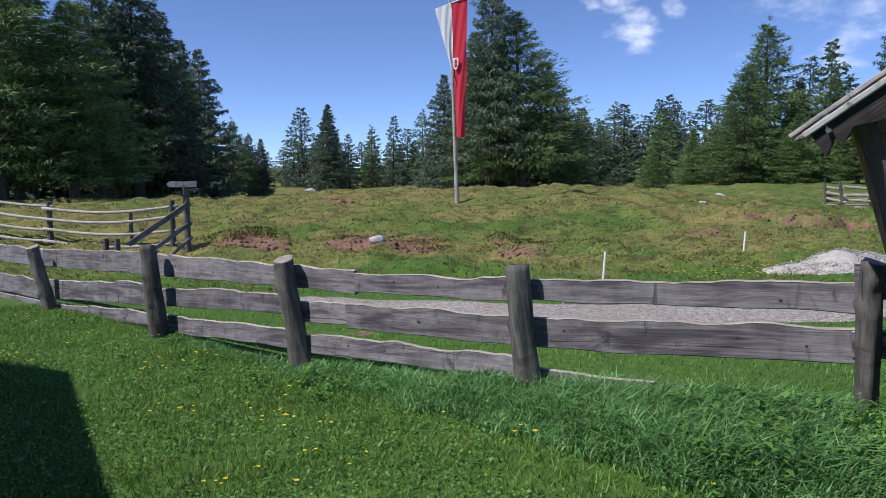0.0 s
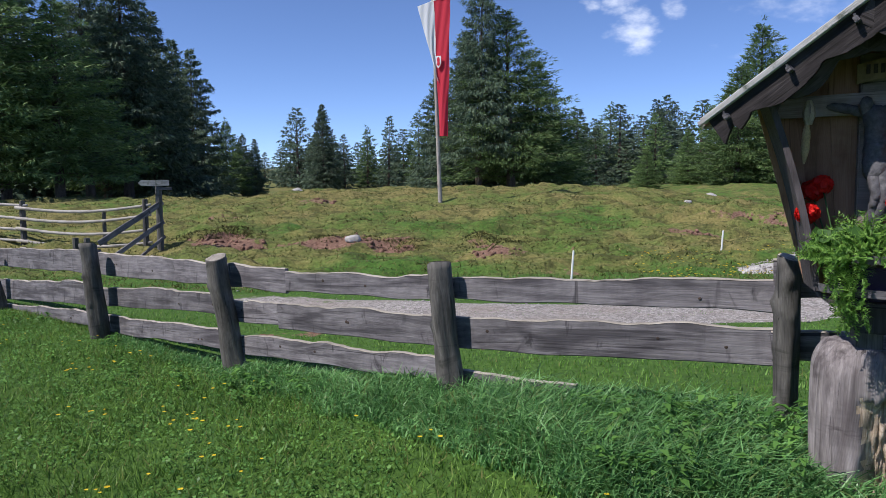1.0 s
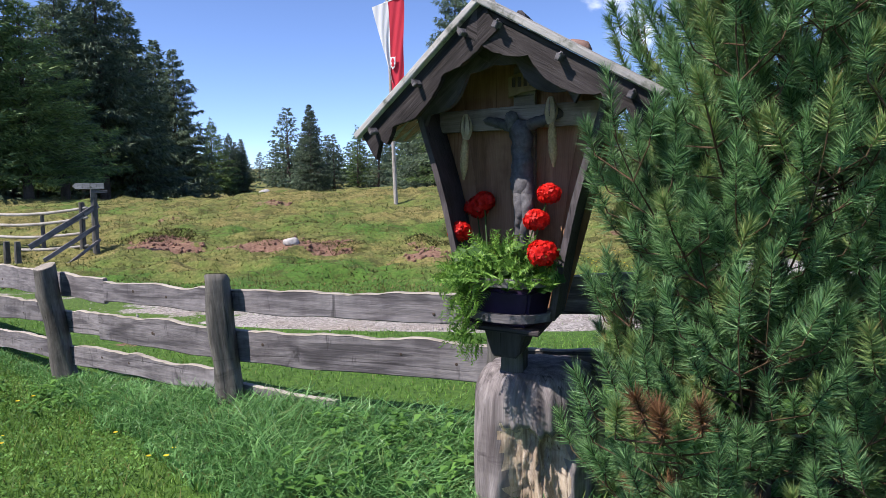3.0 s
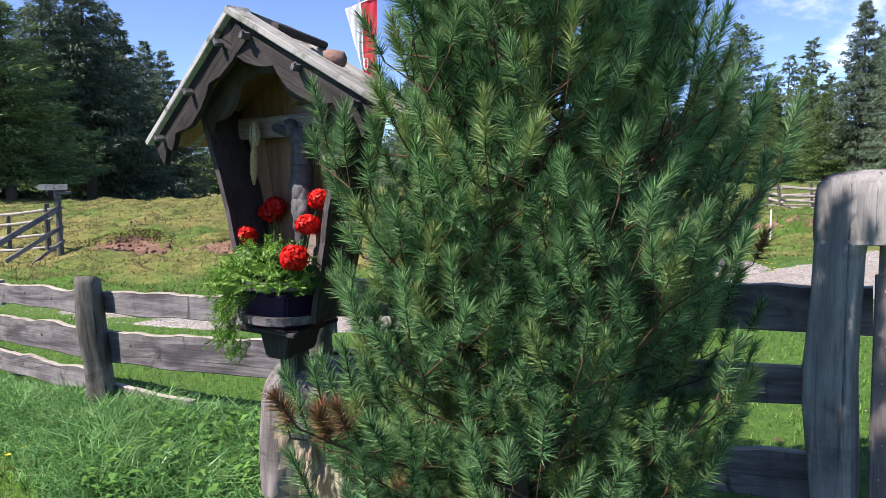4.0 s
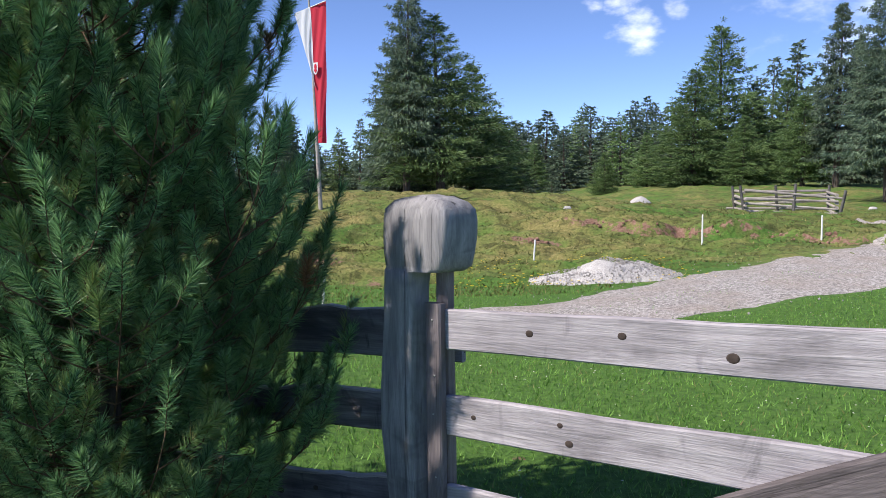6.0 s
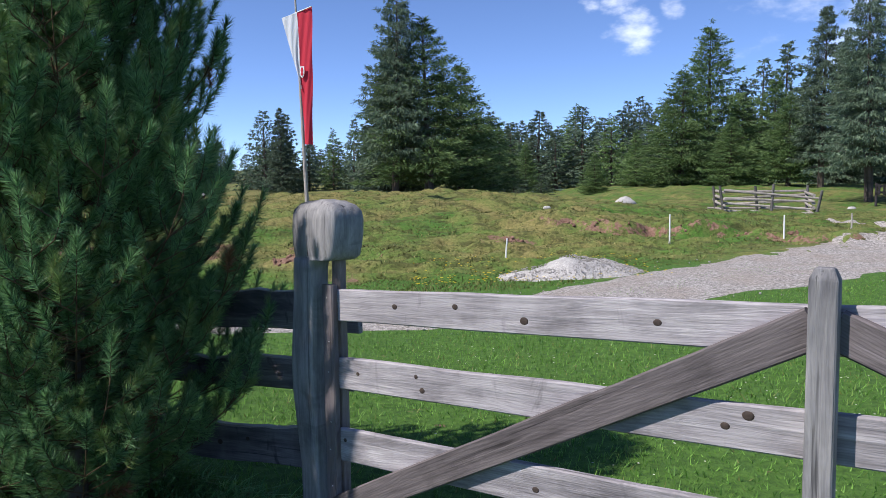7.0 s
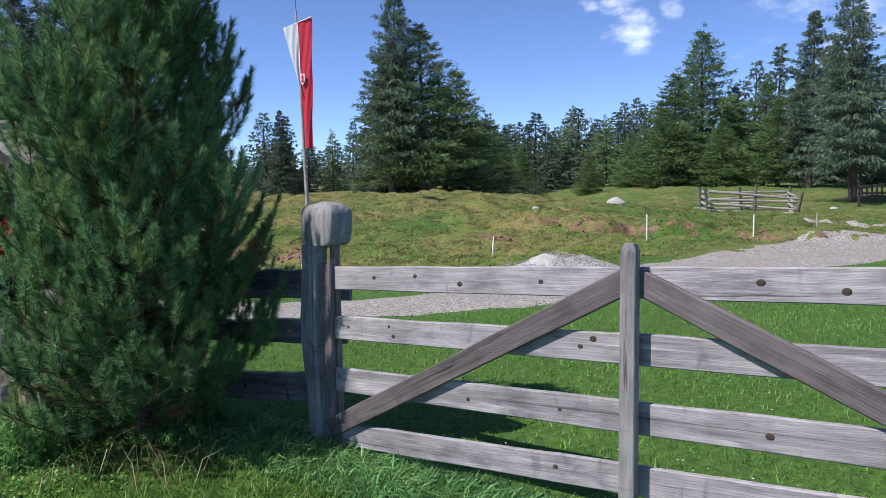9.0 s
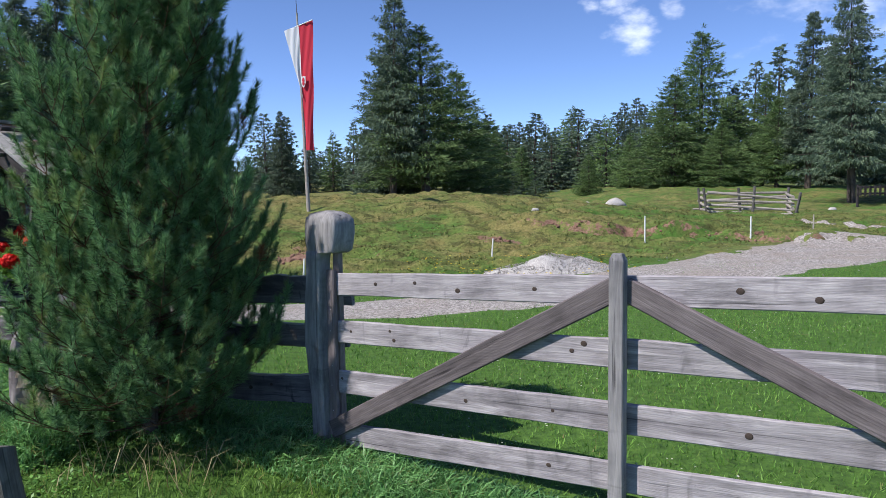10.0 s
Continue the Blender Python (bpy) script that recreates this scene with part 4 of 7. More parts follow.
    for i, u0, u1, z0, z1, h, taper, seed in rows:
        a, b = Vector(spans[i]), Vector(spans[i + 1])
        g = (b - a).normalized()
        n = Vector((-g.y, g.x))
        off = 0.088
        p, q = a + g * u0 + n * off, a + g * u1 + n * off
        over = u1 - (b - a).length
        if over > 0.3 and i + 2 < len(spans):
            # a long board that runs on past the post, bent into the line of the next span
            g2 = (Vector(spans[i + 2]) - b).normalized()
            q = b + g2 * over + Vector((-g2.y, g2.x)) * off
        length = (Vector((*q, z1)) - Vector((*p, z0))).length
        bm = plank_bm(length, h, 0.038, seed, wavy=0.03, bow=0.012, taper=taper * 0.5, step_len=0.05)
        board = part("fence_board", bm, M_RAIL, None, m=along((*p, z0), (*q, z1)))
        # the bleached strip along the upper edge, where the bark has come away
        n_seg = max(2, int(length / 0.05))
        eb = bmesh.new()
        ring = []
        for k in range(n_seg + 1):
            t = k / n_seg
            x = t * length
            hi = h * (1 - taper * 0.5 * t) + 0.03 * (noise.noise(Vector((x * 2.1, seed * 7.3, 0.0))) + 0.4 * noise.noise(Vector((x * 6.7, seed * 3.3, 4.0))) + 0.22 * abs(noise.noise(Vector((x * 13.0, seed * 2.3, 6.0)))))
            off_y = 0.012 * math.sin(math.pi * t) + 0.25 * 0.03 * noise.noise(Vector((x * 0.9, seed, 2.0)))
            e = 0.004 + 0.006 * noise.noise(Vector((x * 3.0, seed, 7.0)))
            ring.append([eb.verts.new((x, off_y + a_, hi + b_)) for a_, b_ in ((-0.0215, -e), (-0.016, 0.003), (0.016, 0.003), (0.0215, -e))])
        for k in range(n_seg):
            for j in range(3):
                eb.faces.new((ring[k][j], ring[k][j + 1], ring[k + 1][j + 1], ring[k + 1][j]))
        part("bark_edge", eb, M_LIVE_EDGE, board, "pale bleached upper edge")
        rng = random.Random(seed)
        for _ in range(int(length * 1.4)):
            x = rng.uniform(0.2, length - 0.2)
            disc_knot(board, x, -0.019 + 0.012 * math.sin(math.pi * x / length), rng.uniform(0.3, 0.7) * h, rng.uniform(0.008, 0.016))
        tagged(board, "weathered grey fence board with wavy natural edge", "fence board", "boards of the fence")


# ---- the gate ----
G0 = Vector((4.717, 2.940))
GDIR = (Vector((6.572, 1.420)) - G0).normalized()
GN = Vector((GDIR.y, -GDIR.x))  # towards the camera


def gate_point(u, z, off=0.0):
    p = G0 + GDIR * u + GN * off
    return Vector((p.x, p.y, z - 0.04))


def build_gate():
    gate = empty("field_gate", Matrix.Translation(gate_point(0, 0.15)), "wide weathered grey wooden field gate with diagonal braces", "gate")
    inv = gate.matrix_basis.inverted()
    rows = [(1.062, 1.290, 0.143, 31, [(0.355, 0.078), (0.68, 0.09), (1.0, 0.05), (1.51, 0.07), (2.55, 0.08), (2.86, 0.05)]),
            (0.751, 0.985, 0.144, 32, [(0.125, 0.08), (0.47, 0.10), (0.50, 0.045), (1.73, 0.07), (1.80, 0.11), (3.2, 0.07)]),
            (0.415, 0.682, 0.150, 33, [(0.035, 0.10), (1.05, 0.06), (1.62, 0.07), (2.6, 0.07)]),
            (0.075, 0.440, 0.142, 34, [(1.55, 0.08), (2.7, 0.06)])]
    for z0, z1, h, seed, knots in rows:
        u0, u1 = (0.0, 4.02) if seed != 34 else (0.05, 4.02)
        p, q = gate_point(u0, z0), gate_point(u1, z0 + (z1 - z0) / 4.0 * u1)
        length = (q - p).length
        board = part("board", plank_bm(length, h, 0.032, seed, wavy=0.006, bow=0.0, step_len=0.12, chamfer=0.005), M_GATE, gate, "silver grey sawn board with dark knots", m=inv @ along(p, q))
        for x, z in knots:
            disc_knot(board, x, -0.0155, z, 0.010 + 0.007 * ((seed * 7 + int(x * 10)) % 3) / 2)
    # braces in front of the boards
    for (ua, za), (ub, zb), seed in (((-0.02, 0.118), (2.0, 1.206), 41), ((4.02, 0.36), (2.0, 1.206), 42)):
        flip = ua > ub
        p, q = gate_point(ua, za, 0.034), gate_point(ub, zb, 0.034)
        if flip:
            p, q = q, p
        part("brace", plank_bm((q - p).length, 0.118, 0.034, seed, wavy=0.005, step_len=0.12, chamfer=0.006), M_BRACE, gate, "brown-grey diagonal brace", m=inv @ along(p, q))
    # upright in the middle, its top cut to a blunt point
    bm = bmesh.new()
    w, d = 0.038, 0.027
    z_low, z_top = 0.10, 1.40
    low = [bm.verts.new((sx * w, sy * d, z_low)) for sx, sy in ((-1, -1), (1, -1), (1, 1), (-1, 1))]
    mid = [bm.verts.new((sx * w * 0.97, sy * d * 0.97, z_top)) for sx, sy in ((-1, -1), (1, -1), (1, 1), (-1, 1))]
    cap = [bm.verts.new((sx * w * 0.62, sy * d * 0.6, z_top + 0.032)) for sx, sy in ((-1, -1), (1, -1), (1, 1), (-1, 1))]
    for j in range(4):
        k = (j + 1) % 4
        bm.faces.new((low[j], low[k], mid[k], mid[j]))
        bm.faces.new((mid[j], mid[k], cap[k], cap[j]))
    bm.faces.new(cap)
    bm.faces.new(low[::-1])
    bmesh.ops.bevel(bm, geom=[e for e in bm.edges], offset=0.004, segments=1, affect="EDGES")
    c = gate_point(2.0, 0, 0.072)
    part("centre_post", bm, M_HEADPOST, gate, "square upright with a blunt pointed top", m=inv @ along(c, gate_point(2.5, 0, 0.072)))
    for u, wid, off, lab in ((-0.035, 0.070, 0.03, "brown end stile"), (3.98, 0.09, 0.03, "brown end stile")):
        z0 = 0.14 + 0.06 * u
        bm = plank_bm(1.09, wid, 0.036, 51 + int(u), wavy=0.003, chamfer=0.006)
        m = inv @ along(gate_point(u, 0, off), gate_point(u + 1, 0, off)) @ Matrix.Translation((wid / 2, 0, z0)) @ pose(0, 0, 0, 0, -90, 0)
        part("stile", bm, M_BRACE, gate, lab, m=m)
    # the pole on which the gate turns, up into the head of the post
    a, b = gate_point(-0.045, 0.05, -0.035), gate_point(-0.04, 1.40, -0.035)
    part("hinge_pole", log_bm((b - a).length, 0.036, 0.032, 5, 10, 0.1, 8), M_STILE, gate, "dark brown turning pole", m=inv @ upright(a, b))
    for k, z in enumerate((1.17, 0.97, 0.83, 0.60, 0.47, 0.30)):
        bm = bmesh.new()
        bmesh.ops.create_uvsphere(bm, u_segments=8, v_segments=5, radius=0.0035)
        part("nail", bm, M_ROCK, gate, "bright nail head", m=inv @ Matrix.Translation(gate_point(-0.035 + 0.008 * (k % 2), z, 0.049)))


def build_head_post():
    """The thick gate post, carved at the top into a head that reaches over the gate's turning pole."""
    bm = bmesh.new()
    z0 = ground_z(4.55, 3.05) - 0.3
    # cross-sections: z, from and to along the head, half depth, middle of the depth
    prof = [(z0, -0.140, 0.005, 0.052, -0.035), (0.30, -0.150, 0.005, 0.052, -0.038), (0.50, -0.170, 0.0, 0.054, -0.042), (0.66, -0.186, -0.008, 0.056, -0.044), (0.80, -0.190, -0.012, 0.056, -0.046),
            (0.92, -0.180, -0.010, 0.052, -0.048), (1.10, -0.168, -0.004, 0.050, -0.048), (1.25, -0.162, 0.0, 0.050, -0.045), (1.293, -0.160, 0.004, 0.053, -0.042)]
    head = [(1.295, -0.168, 0.125, 0.080, -0.005), (1.312, -0.170, 0.150, 0.089, 0.0), (1.36, -0.172, 0.162, 0.094, 0.0), (1.42, -0.172, 0.172, 0.096, 0.0), (1.478, -0.170, 0.174, 0.095, 0.0),
            (1.515, -0.164, 0.168, 0.090, 0.0), (1.545, -0.128, 0.140, 0.074, 0.0), (1.562, -0.085, 0.10, 0.055, 0.0), (1.568, -0.03, 0.04, 0.02, 0.0)]
    sides = 32
    loops = []
    for k, (z, ua, ub, dh, mid) in enumerate(prof + head):
        cu, hu = (ua + ub) / 2, (ub - ua) / 2
        row = []
        for j in range(sides):
            a = (j + 0.5) / sides * math.tau
            ca, sa = math.cos(a), math.sin(a)
            e = 0.24
            su = math.copysign(abs(ca) ** e, ca) * hu
            sv = math.copysign(abs(sa) ** e, sa) * dh
            w = 1 + 0.040 * noise.noise(Vector((ca * 1.5, sa * 1.5, z * 4.0))) + 0.022 * noise.noise(Vector((ca * 6, sa * 6, z * 9.0)))
            row.append(bm.verts.new((cu + su * w, mid + sv * w, z + 0.010 * noise.noise(Vector((su * 20, sv * 20, z))))))
        loops.append(row)
    for i in range(len(loops) - 1):
        for j in range(sides):
            bm.faces.new((loops[i][j], loops[i][(j + 1) % sides], loops[i + 1][(j + 1) % sides], loops[i + 1][j]))
    bm.faces.new(loops[0][::-1])
    bm.faces.new(loops[-1])
    p = part("gate_post", bm, M_HEADPOST, None, smooth=True, m=Matrix.Translation((4.652, 3.04, 0.0)) @ pose(0, 0, 0, 0, 0, -47.0))
    tagged(p, "thick silver-grey gate post with carved overhanging head", "gate post")


# ---- the wayside shrine ----
SHRINE = Matrix.Translation((2.325, 2.935, 0.0)) @ pose(0, 0, 0, 0, 0, -35.3)
FRONT, RIDGE_X = 0.15, -0.145
RUN = {-1: 0.85, 1: 0.80}  # length of the two slopes of the roof
SHEAR = -0.32  # the roof runs back a little out of square with its front


def sh(x, y, z):
    return Vector((x + SHEAR * y, y, z))


def skew(bm):
    for v in bm.verts:
        v.co.x += SHEAR * v.co.y
    return bm


def box_bm(x0, x1, y0, y1, z0, z1, bev=0.004):
    bm = bmesh.new()
    bmesh.ops.create_cube(bm, size=1.0)
    for v in bm.verts:
        v.co = Vector((x0 + (v.co.x + 0.5) * (x1 - x0), y0 + (v.co.y + 0.5) * (y1 - y0), z0 + (v.co.z + 0.5) * (z1 - z0)))
    if bev:
        bmesh.ops.bevel(bm, geom=list(bm.edges), offset=bev, segments=2, affect="EDGES")
    return bm


def slope_pose(side, y):
    """A pose at the ridge: x down the roof's slope to one side, y back, z out of the roof."""
    a, back = (34.3, 0.095) if side < 0 else (30.1, 0.112)
    c, s = math.cos(radians(a)), math.sin(radians(a))
    # the gable leans forward: the ridge stands out beyond the eaves
    down = Vector((side * c, back, -s)).normalized()
    deep = Vector((0, side, 0))
    deep = (deep - down * deep.dot(down)).normalized()
    m = Matrix((down, deep, down.cross(deep))).transposed().to_4x4()
    m.translation = sh(RIDGE_X, y + FRONT, 2.212)
    return m


def orient(bm, side):
    """Mirrors a piece that was made for the other slope of the roof."""
    if side < 0:
        bm.transform(Matrix.Diagonal((1, -1, 1, 1)))
        bmesh.ops.reverse_faces(bm, faces=bm.faces)
    return bm


def build_shrine():
    shrine = empty("wayside_shrine", SHRINE @ Matrix.Translation((0, 0, 0.55)), "small dark wooden wayside shrine with gabled roof on a stump", "shrine")
    up = Matrix.Translation((0, 0, -0.55))
    for side in (-1, 1):
        run = RUN[side]
        # roof deck
        deck = box_bm(0.012, run - 0.03, 0.03, 0.535, -0.048, -0.026, 0.003)
        orient(deck, side)
        deck.transform(slope_pose(side, 0))
        for v in deck.verts:
            v.co.x += SHEAR * (v.co.y - FRONT)
        deck.transform(up)
        part("roof_deck", deck, M_BROWN, shrine, "brown boarded underside of the roof")
        # verge board, bleached
        bm = plank_bm(run, 0.10, 0.028, 61 + side, wavy=0.006, step_len=0.06, chamfer=0.004)
        bm.transform(pose(0, 0, 0, 90, 0, 0))  # height now along -y
        for v in bm.verts:
            v.co.y += 0.085
        m = up @ slope_pose(side, 0.0) @ Matrix.Translation((-0.01, 0, -0.006))
        part("verge_board", orient(bm, side), M_VERGE, shrine, "bleached pale board along the roof edge", m=m)
        # bargeboard with a scalloped lower edge
        bm = bmesh.new()
        n = 44
        front, back = [], []
        length = run - 0.035
        for i in range(n + 1):
            t = i / n
            x = 0.0 + t * length
            wave = abs(math.sin(t * math.pi * 2.5 + 0.25 + 0.5 * noise.noise(Vector((x * 4, side * 3, 7))))) ** 0.8
            low = -0.098 - 0.050 * wave * (1 + 0.5 * noise.noise(Vector((x * 5, side * 2, 1))))
            if t > 0.90:
                low = -0.095 - 0.055 * (t - 0.90) / 0.10
            if t < 0.12:
                low -= 0.03 * (1 - t / 0.12)
            low += 0.006 * noise.noise(Vector((x * 14, side, 0))) + 0.004 * noise.noise(Vector((x * 38, side, 2)))
            for row, y in ((front, 0.0), (back, 0.026)):
                row.append((bm.verts.new((x, y, -0.022)), bm.verts.new((x, y, low))))
        for i in range(n):
            bm.faces.new((front[i][0], front[i + 1][0], front[i + 1][1], front[i][1]))
            bm.faces.new((back[i][0], back[i][1], back[i + 1][1], back[i + 1][0]))
            bm.faces.new((front[i][1], front[i + 1][1], back[i + 1][1], back[i][1]))
            bm.faces.new((front[i][0], back[i][0], back[i + 1][0], front[i + 1][0]))
        bm.faces.new((front[0][0], front[0][1], back[0][1], back[0][0]))
        bm.faces.new((front[n][0], back[n][0], back[n][1], front[n][1]))
        bmesh.ops.recalc_face_normals(bm, faces=bm.faces)
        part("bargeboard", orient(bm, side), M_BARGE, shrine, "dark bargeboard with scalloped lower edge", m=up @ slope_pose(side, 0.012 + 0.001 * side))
        # second scalloped board further in
        bm2 = bmesh.new()
        rows = []
        for i in range(31):
            t = i / 30
            x = 0.02 + t * (run - 0.32)
            low = -0.14 - 0.05 * abs(math.sin(t * math.pi * 2 + 0.6))
            rows.append([bm2.verts.new((x, y, z)) for y, z in ((0.0, -0.05), (0.0, low), (0.02, low), (0.02, -0.05))])
        for i in range(30):
            for j in range(4):
                bm2.faces.new((rows[i][j], rows[i + 1][j], rows[i + 1][(j + 1) % 4], rows[i][(j + 1) % 4]))
        bm2.faces.new(rows[0])
        bm2.faces.new(rows[-1][::-1])
        bmesh.ops.recalc_face_normals(bm2, faces=bm2.faces)
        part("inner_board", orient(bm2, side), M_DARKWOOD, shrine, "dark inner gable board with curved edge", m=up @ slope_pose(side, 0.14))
        # wooden pegs through the bargeboard
        for k, t in enumerate((0.15, 0.50, 0.87)):
            peg = box_bm(-0.010, 0.010, -0.030, 0.03, -0.013, 0.013, 0.003)
            bmesh.ops.create_cone(peg, segments=8, radius1=0.006, radius2=0.005, depth=0.036, cap_ends=True, matrix=Matrix.Translation((0.0, -0.024, 0.004)) @ pose(0, 0, 0, 12, 20 * side, 0))
            part("peg", orient(peg, side), M_RAIL, shrine, "pale wooden peg", m=up @ slope_pose(side, 0.0) @ Matrix.Translation((t * run, 0.0, -0.055)))
        # courses of shingles
        for row in range(5):
            for col in range(4):
                w = 0.105 + 0.025 * random.random()
                ln = 0.21
                bm = box_bm(0, ln, -w / 2, w / 2, 0.0, 0.009, 0.002)
                x = 0.03 + row * (0.143 if side < 0 else 0.132)
                y = 0.125 + col * 0.105 + 0.012 * random.random()
                m = up @ slope_pose(side, y) @ Matrix.Translation((x, 0, -0.022 + 0.004 * random.random())) @ pose(0, 0, 0, random.uniform(-2, 2), 3.2, random.uniform(-3, 3))
                part("shingle", bm, M_SHINGLE, shrine, m=m)
    # ridge board
    bm = box_bm(-0.035, 0.035, 0.20, 0.62, -0.014, 0.008, 0.004)
    part("ridge_board", skew(bm), M_SHINGLE, shrine, m=up @ Matrix.Translation((RIDGE_X, 0, 2.214)))
    # weighting pole and rear verge
    a, b = sh(0.0, 0.28, 2.155), sh(0.02, 0.66, 2.15)
    part("weight_pole", log_bm((b - a).length, 0.02, 0.017, 8, 8, 0.1, 5), M_DARKWOOD_Z, shrine, "dark pole weighing down the roof", m=up @ upright(a, b))
    for side in (-1, 1):
        bm = plank_bm(RUN[side] * 0.95, 0.07, 0.024, 71 + side, wavy=0.006, chamfer=0.004)
        bm.transform(pose(0, 0, 0, 90, 0, 0))
        part("verge_board", orient(bm, side), M_VERGE, shrine, "bleached pale board along the roof edge", m=up @ slope_pose(side, 0.50) @ Matrix.Translation((0.0, 0.0, 0.002)))
    # V-shaped side boards, wide above and narrow at the foot
    for side in (-1, 1):
        cx = -0.085
        top_x, low_x = cx + side * 0.455, cx + side * 0.205
        bm = bmesh.new()
        n = 14
        rows = []
        for i in range(n + 1):
            t = i / n
            z = 1.90 - t * 0.92
            curve = math.sin(t * math.pi) * 0.028
            x = top_x + (low_x - top_x) * t + side * -curve
            y0 = 0.325 + 0.03 * t + 0.012 * noise.noise(Vector((t * 7, side, 3)))
            rows.append([bm.verts.new(sh(x - 0.014, y0, z)), bm.verts.new(sh(x + 0.014, y0, z)), bm.verts.new(sh(x + 0.014, 0.62, z)), bm.verts.new(sh(x - 0.014, 0.62, z))])
        for i in range(n):
            for j in range(4):
                bm.faces.new((rows[i][j], rows[i][(j + 1) % 4], rows[i + 1][(j + 1) % 4], rows[i + 1][j]))
        bm.faces.new(rows[0][::-1])
        bm.faces.new(rows[-1])
        bmesh.ops.recalc_face_normals(bm, faces=bm.faces)
        bm.transform(up)
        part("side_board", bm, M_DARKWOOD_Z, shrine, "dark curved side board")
    # back panel of upright brown boards
    for k in range(6):
        bm = box_bm(0.0, 1.0, 0.625 + 0.006 * (k % 2), 0.645 + 0.006 * (k % 2), 0.0, 1.0, 0)
        for v in bm.verts:
            u = (k + v.co.x) / 6
            side_cut = -0.55 + 0.93 * u, -0.30 + 0.43 * u
            x = side_cut[1] + (side_cut[0] - side_cut[1]) * v.co.z
            z = 0.98 + 0.92 * v.co.z
            if v.co.z > 0.5:
                z = 2.15 - abs(x - RIDGE_X) * (0.68 if x < RIDGE_X else 0.58)
            v.co.x, v.co.z = x, z
        if k == 2 or k == 3:
            # the two middle boards run up into the ridge
            for v in bm.verts:
                if v.co.z > 1.5:
                    v.co.z = 2.15 - abs(v.co.x - RIDGE_X) * 0.58
        skew(bm)
        bm.transform(up)
        part("back_board", bm, M_BROWN, shrine, "brown upright board")
    # cross
    bm = box_bm(-0.105, 0.0, 0.575, 0.622, 1.12, 2.02, 0.006)
    skew(bm)
    bm.transform(up)
    part("cross_post", bm, M_CROSS, shrine)
    bm = box_bm(-0.49, 0.345, 0.555, 0.60, 1.755, 1.85, 0.006)
    skew(bm)
    bm.transform(up)
    part("cross_beam", bm, M_CROSS, shrine, "grey-brown horizontal beam of the cross")
    # scroll above the beam: a curled board
    bm = bmesh.new()
    rows = []
    for i in range(13):
        t = i / 12 * 2 - 1
        x = -0.05 + t * 0.075
        y = 0.545 - 0.018 * math.cos(t * 2.4)
        z0, z1 = 1.90 + 0.012 * t, 1.985 + 0.012 * t
        rows.append([bm.verts.new(sh(x, y, z0)), bm.verts.new(sh(x, y, z1)), bm.verts.new(sh(x, y + 0.012, z1)), bm.verts.new(sh(x, y + 0.012, z0))])
    for i in range(12):
        for j in range(4):
            bm.faces.new((rows[i][j], rows[i][(j + 1) % 4], rows[i + 1][(j + 1) % 4], rows[i + 1][j]))
    bm.faces.new(rows[0][::-1])
    bm.faces.new(rows[-1])
    bmesh.ops.recalc_face_normals(bm, faces=bm.faces)
    bm.transform(up)
    scroll = part("scroll", bm, M_SCROLL, shrine, "ochre carved scroll board")
    for k in range(4):
        bar = box_bm(-0.098 + k * 0.028, -0.083 + k * 0.028, 0.520, 0.524, 1.925, 1.965, 0)
        skew(bar)
        bar.transform(up)
        part("letter_bar", bar, M_KNOT, scroll)
    # window-box shelves: two curved rails on brackets and the foot
    for z, half, depth_ in ((1.14, 0.225, 0.15), (1.0, 0.205, 0.135)):
        bm = bmesh.new()
        rows = []
        for i in range(17):
            t = i / 16 * 2 - 1
            x = -0.085 + t * half
            y = 0.335 - depth_ * (1 - abs(t) ** 2.6) + 0.0
            d = Vector((1.0, 0.0))
            rows.append([bm.verts.new(sh(x, y + a, z + b)) for a, b in ((-0.012, -0.016), (0.014, -0.016), (0.014, 0.016), (-0.012, 0.016))])
        for i in range(16):
            for j in range(4):
                bm.faces.new((rows[i][j], rows[i][(j + 1) % 4], rows[i + 1][(j + 1) % 4], rows[i + 1][j]))
        bm.faces.new(rows[0][::-1])
        bm.faces.new(rows[-1])
        bmesh.ops.recalc_face_normals(bm, faces=bm.faces)
        bm.transform(up)
        part("shelf_rail", bm, M_RAIL, shrine, "grey curved rail of the flower shelf")
    bm = skew(box_bm(-0.26, 0.09, 0.24, 0.62, 0.935, 0.955, 0.004))
    bm.transform(up)
    part("shelf", bm, M_DARKWOOD, shrine)
    bm = box_bm(-0.19, 0.02, 0.32, 0.58, 0.815, 0.94, 0.01)
    for v in bm.verts:
        k = (0.94 - v.co.z) / 0.125
        v.co.x = -0.085 + (v.co.x + 0.085) * (1 - 0.45 * k)
    skew(bm)
    bm.transform(up)
    part("bracket", bm, M_DARKWOOD_Z, shrine, "dark tapering bracket under the shelf")
    bm = skew(box_bm(-0.125, -0.02, 0.40, 0.52, 0.715, 0.83, 0.008))
    bm.transform(up)
    part("foot", bm, M_POST, shrine, "grey block standing on the stump")
    # stone on the roof
    stone = part("roof_stone", rock_mesh("roof_stone", (0.055, 0.045, 0.035), 4, 2), M_REDROCK, None, m=SHRINE @ slope_pose(1, 0.24) @ Matrix.Translation((0.40, 0, 0.025)), smooth=True)
    tagged(stone, "reddish stone weighing down the shrine roof", "stone")
    # carved figure, kept plain
    bm = bmesh.new()
    def blob(c, r, s=(1, 1, 1)):
        bmesh.ops.create_uvsphere(bm, u_segments=12, v_segments=8, radius=r, matrix=Matrix.Translation(sh(*c)) @ Matrix.Diagonal((*s, 1)))
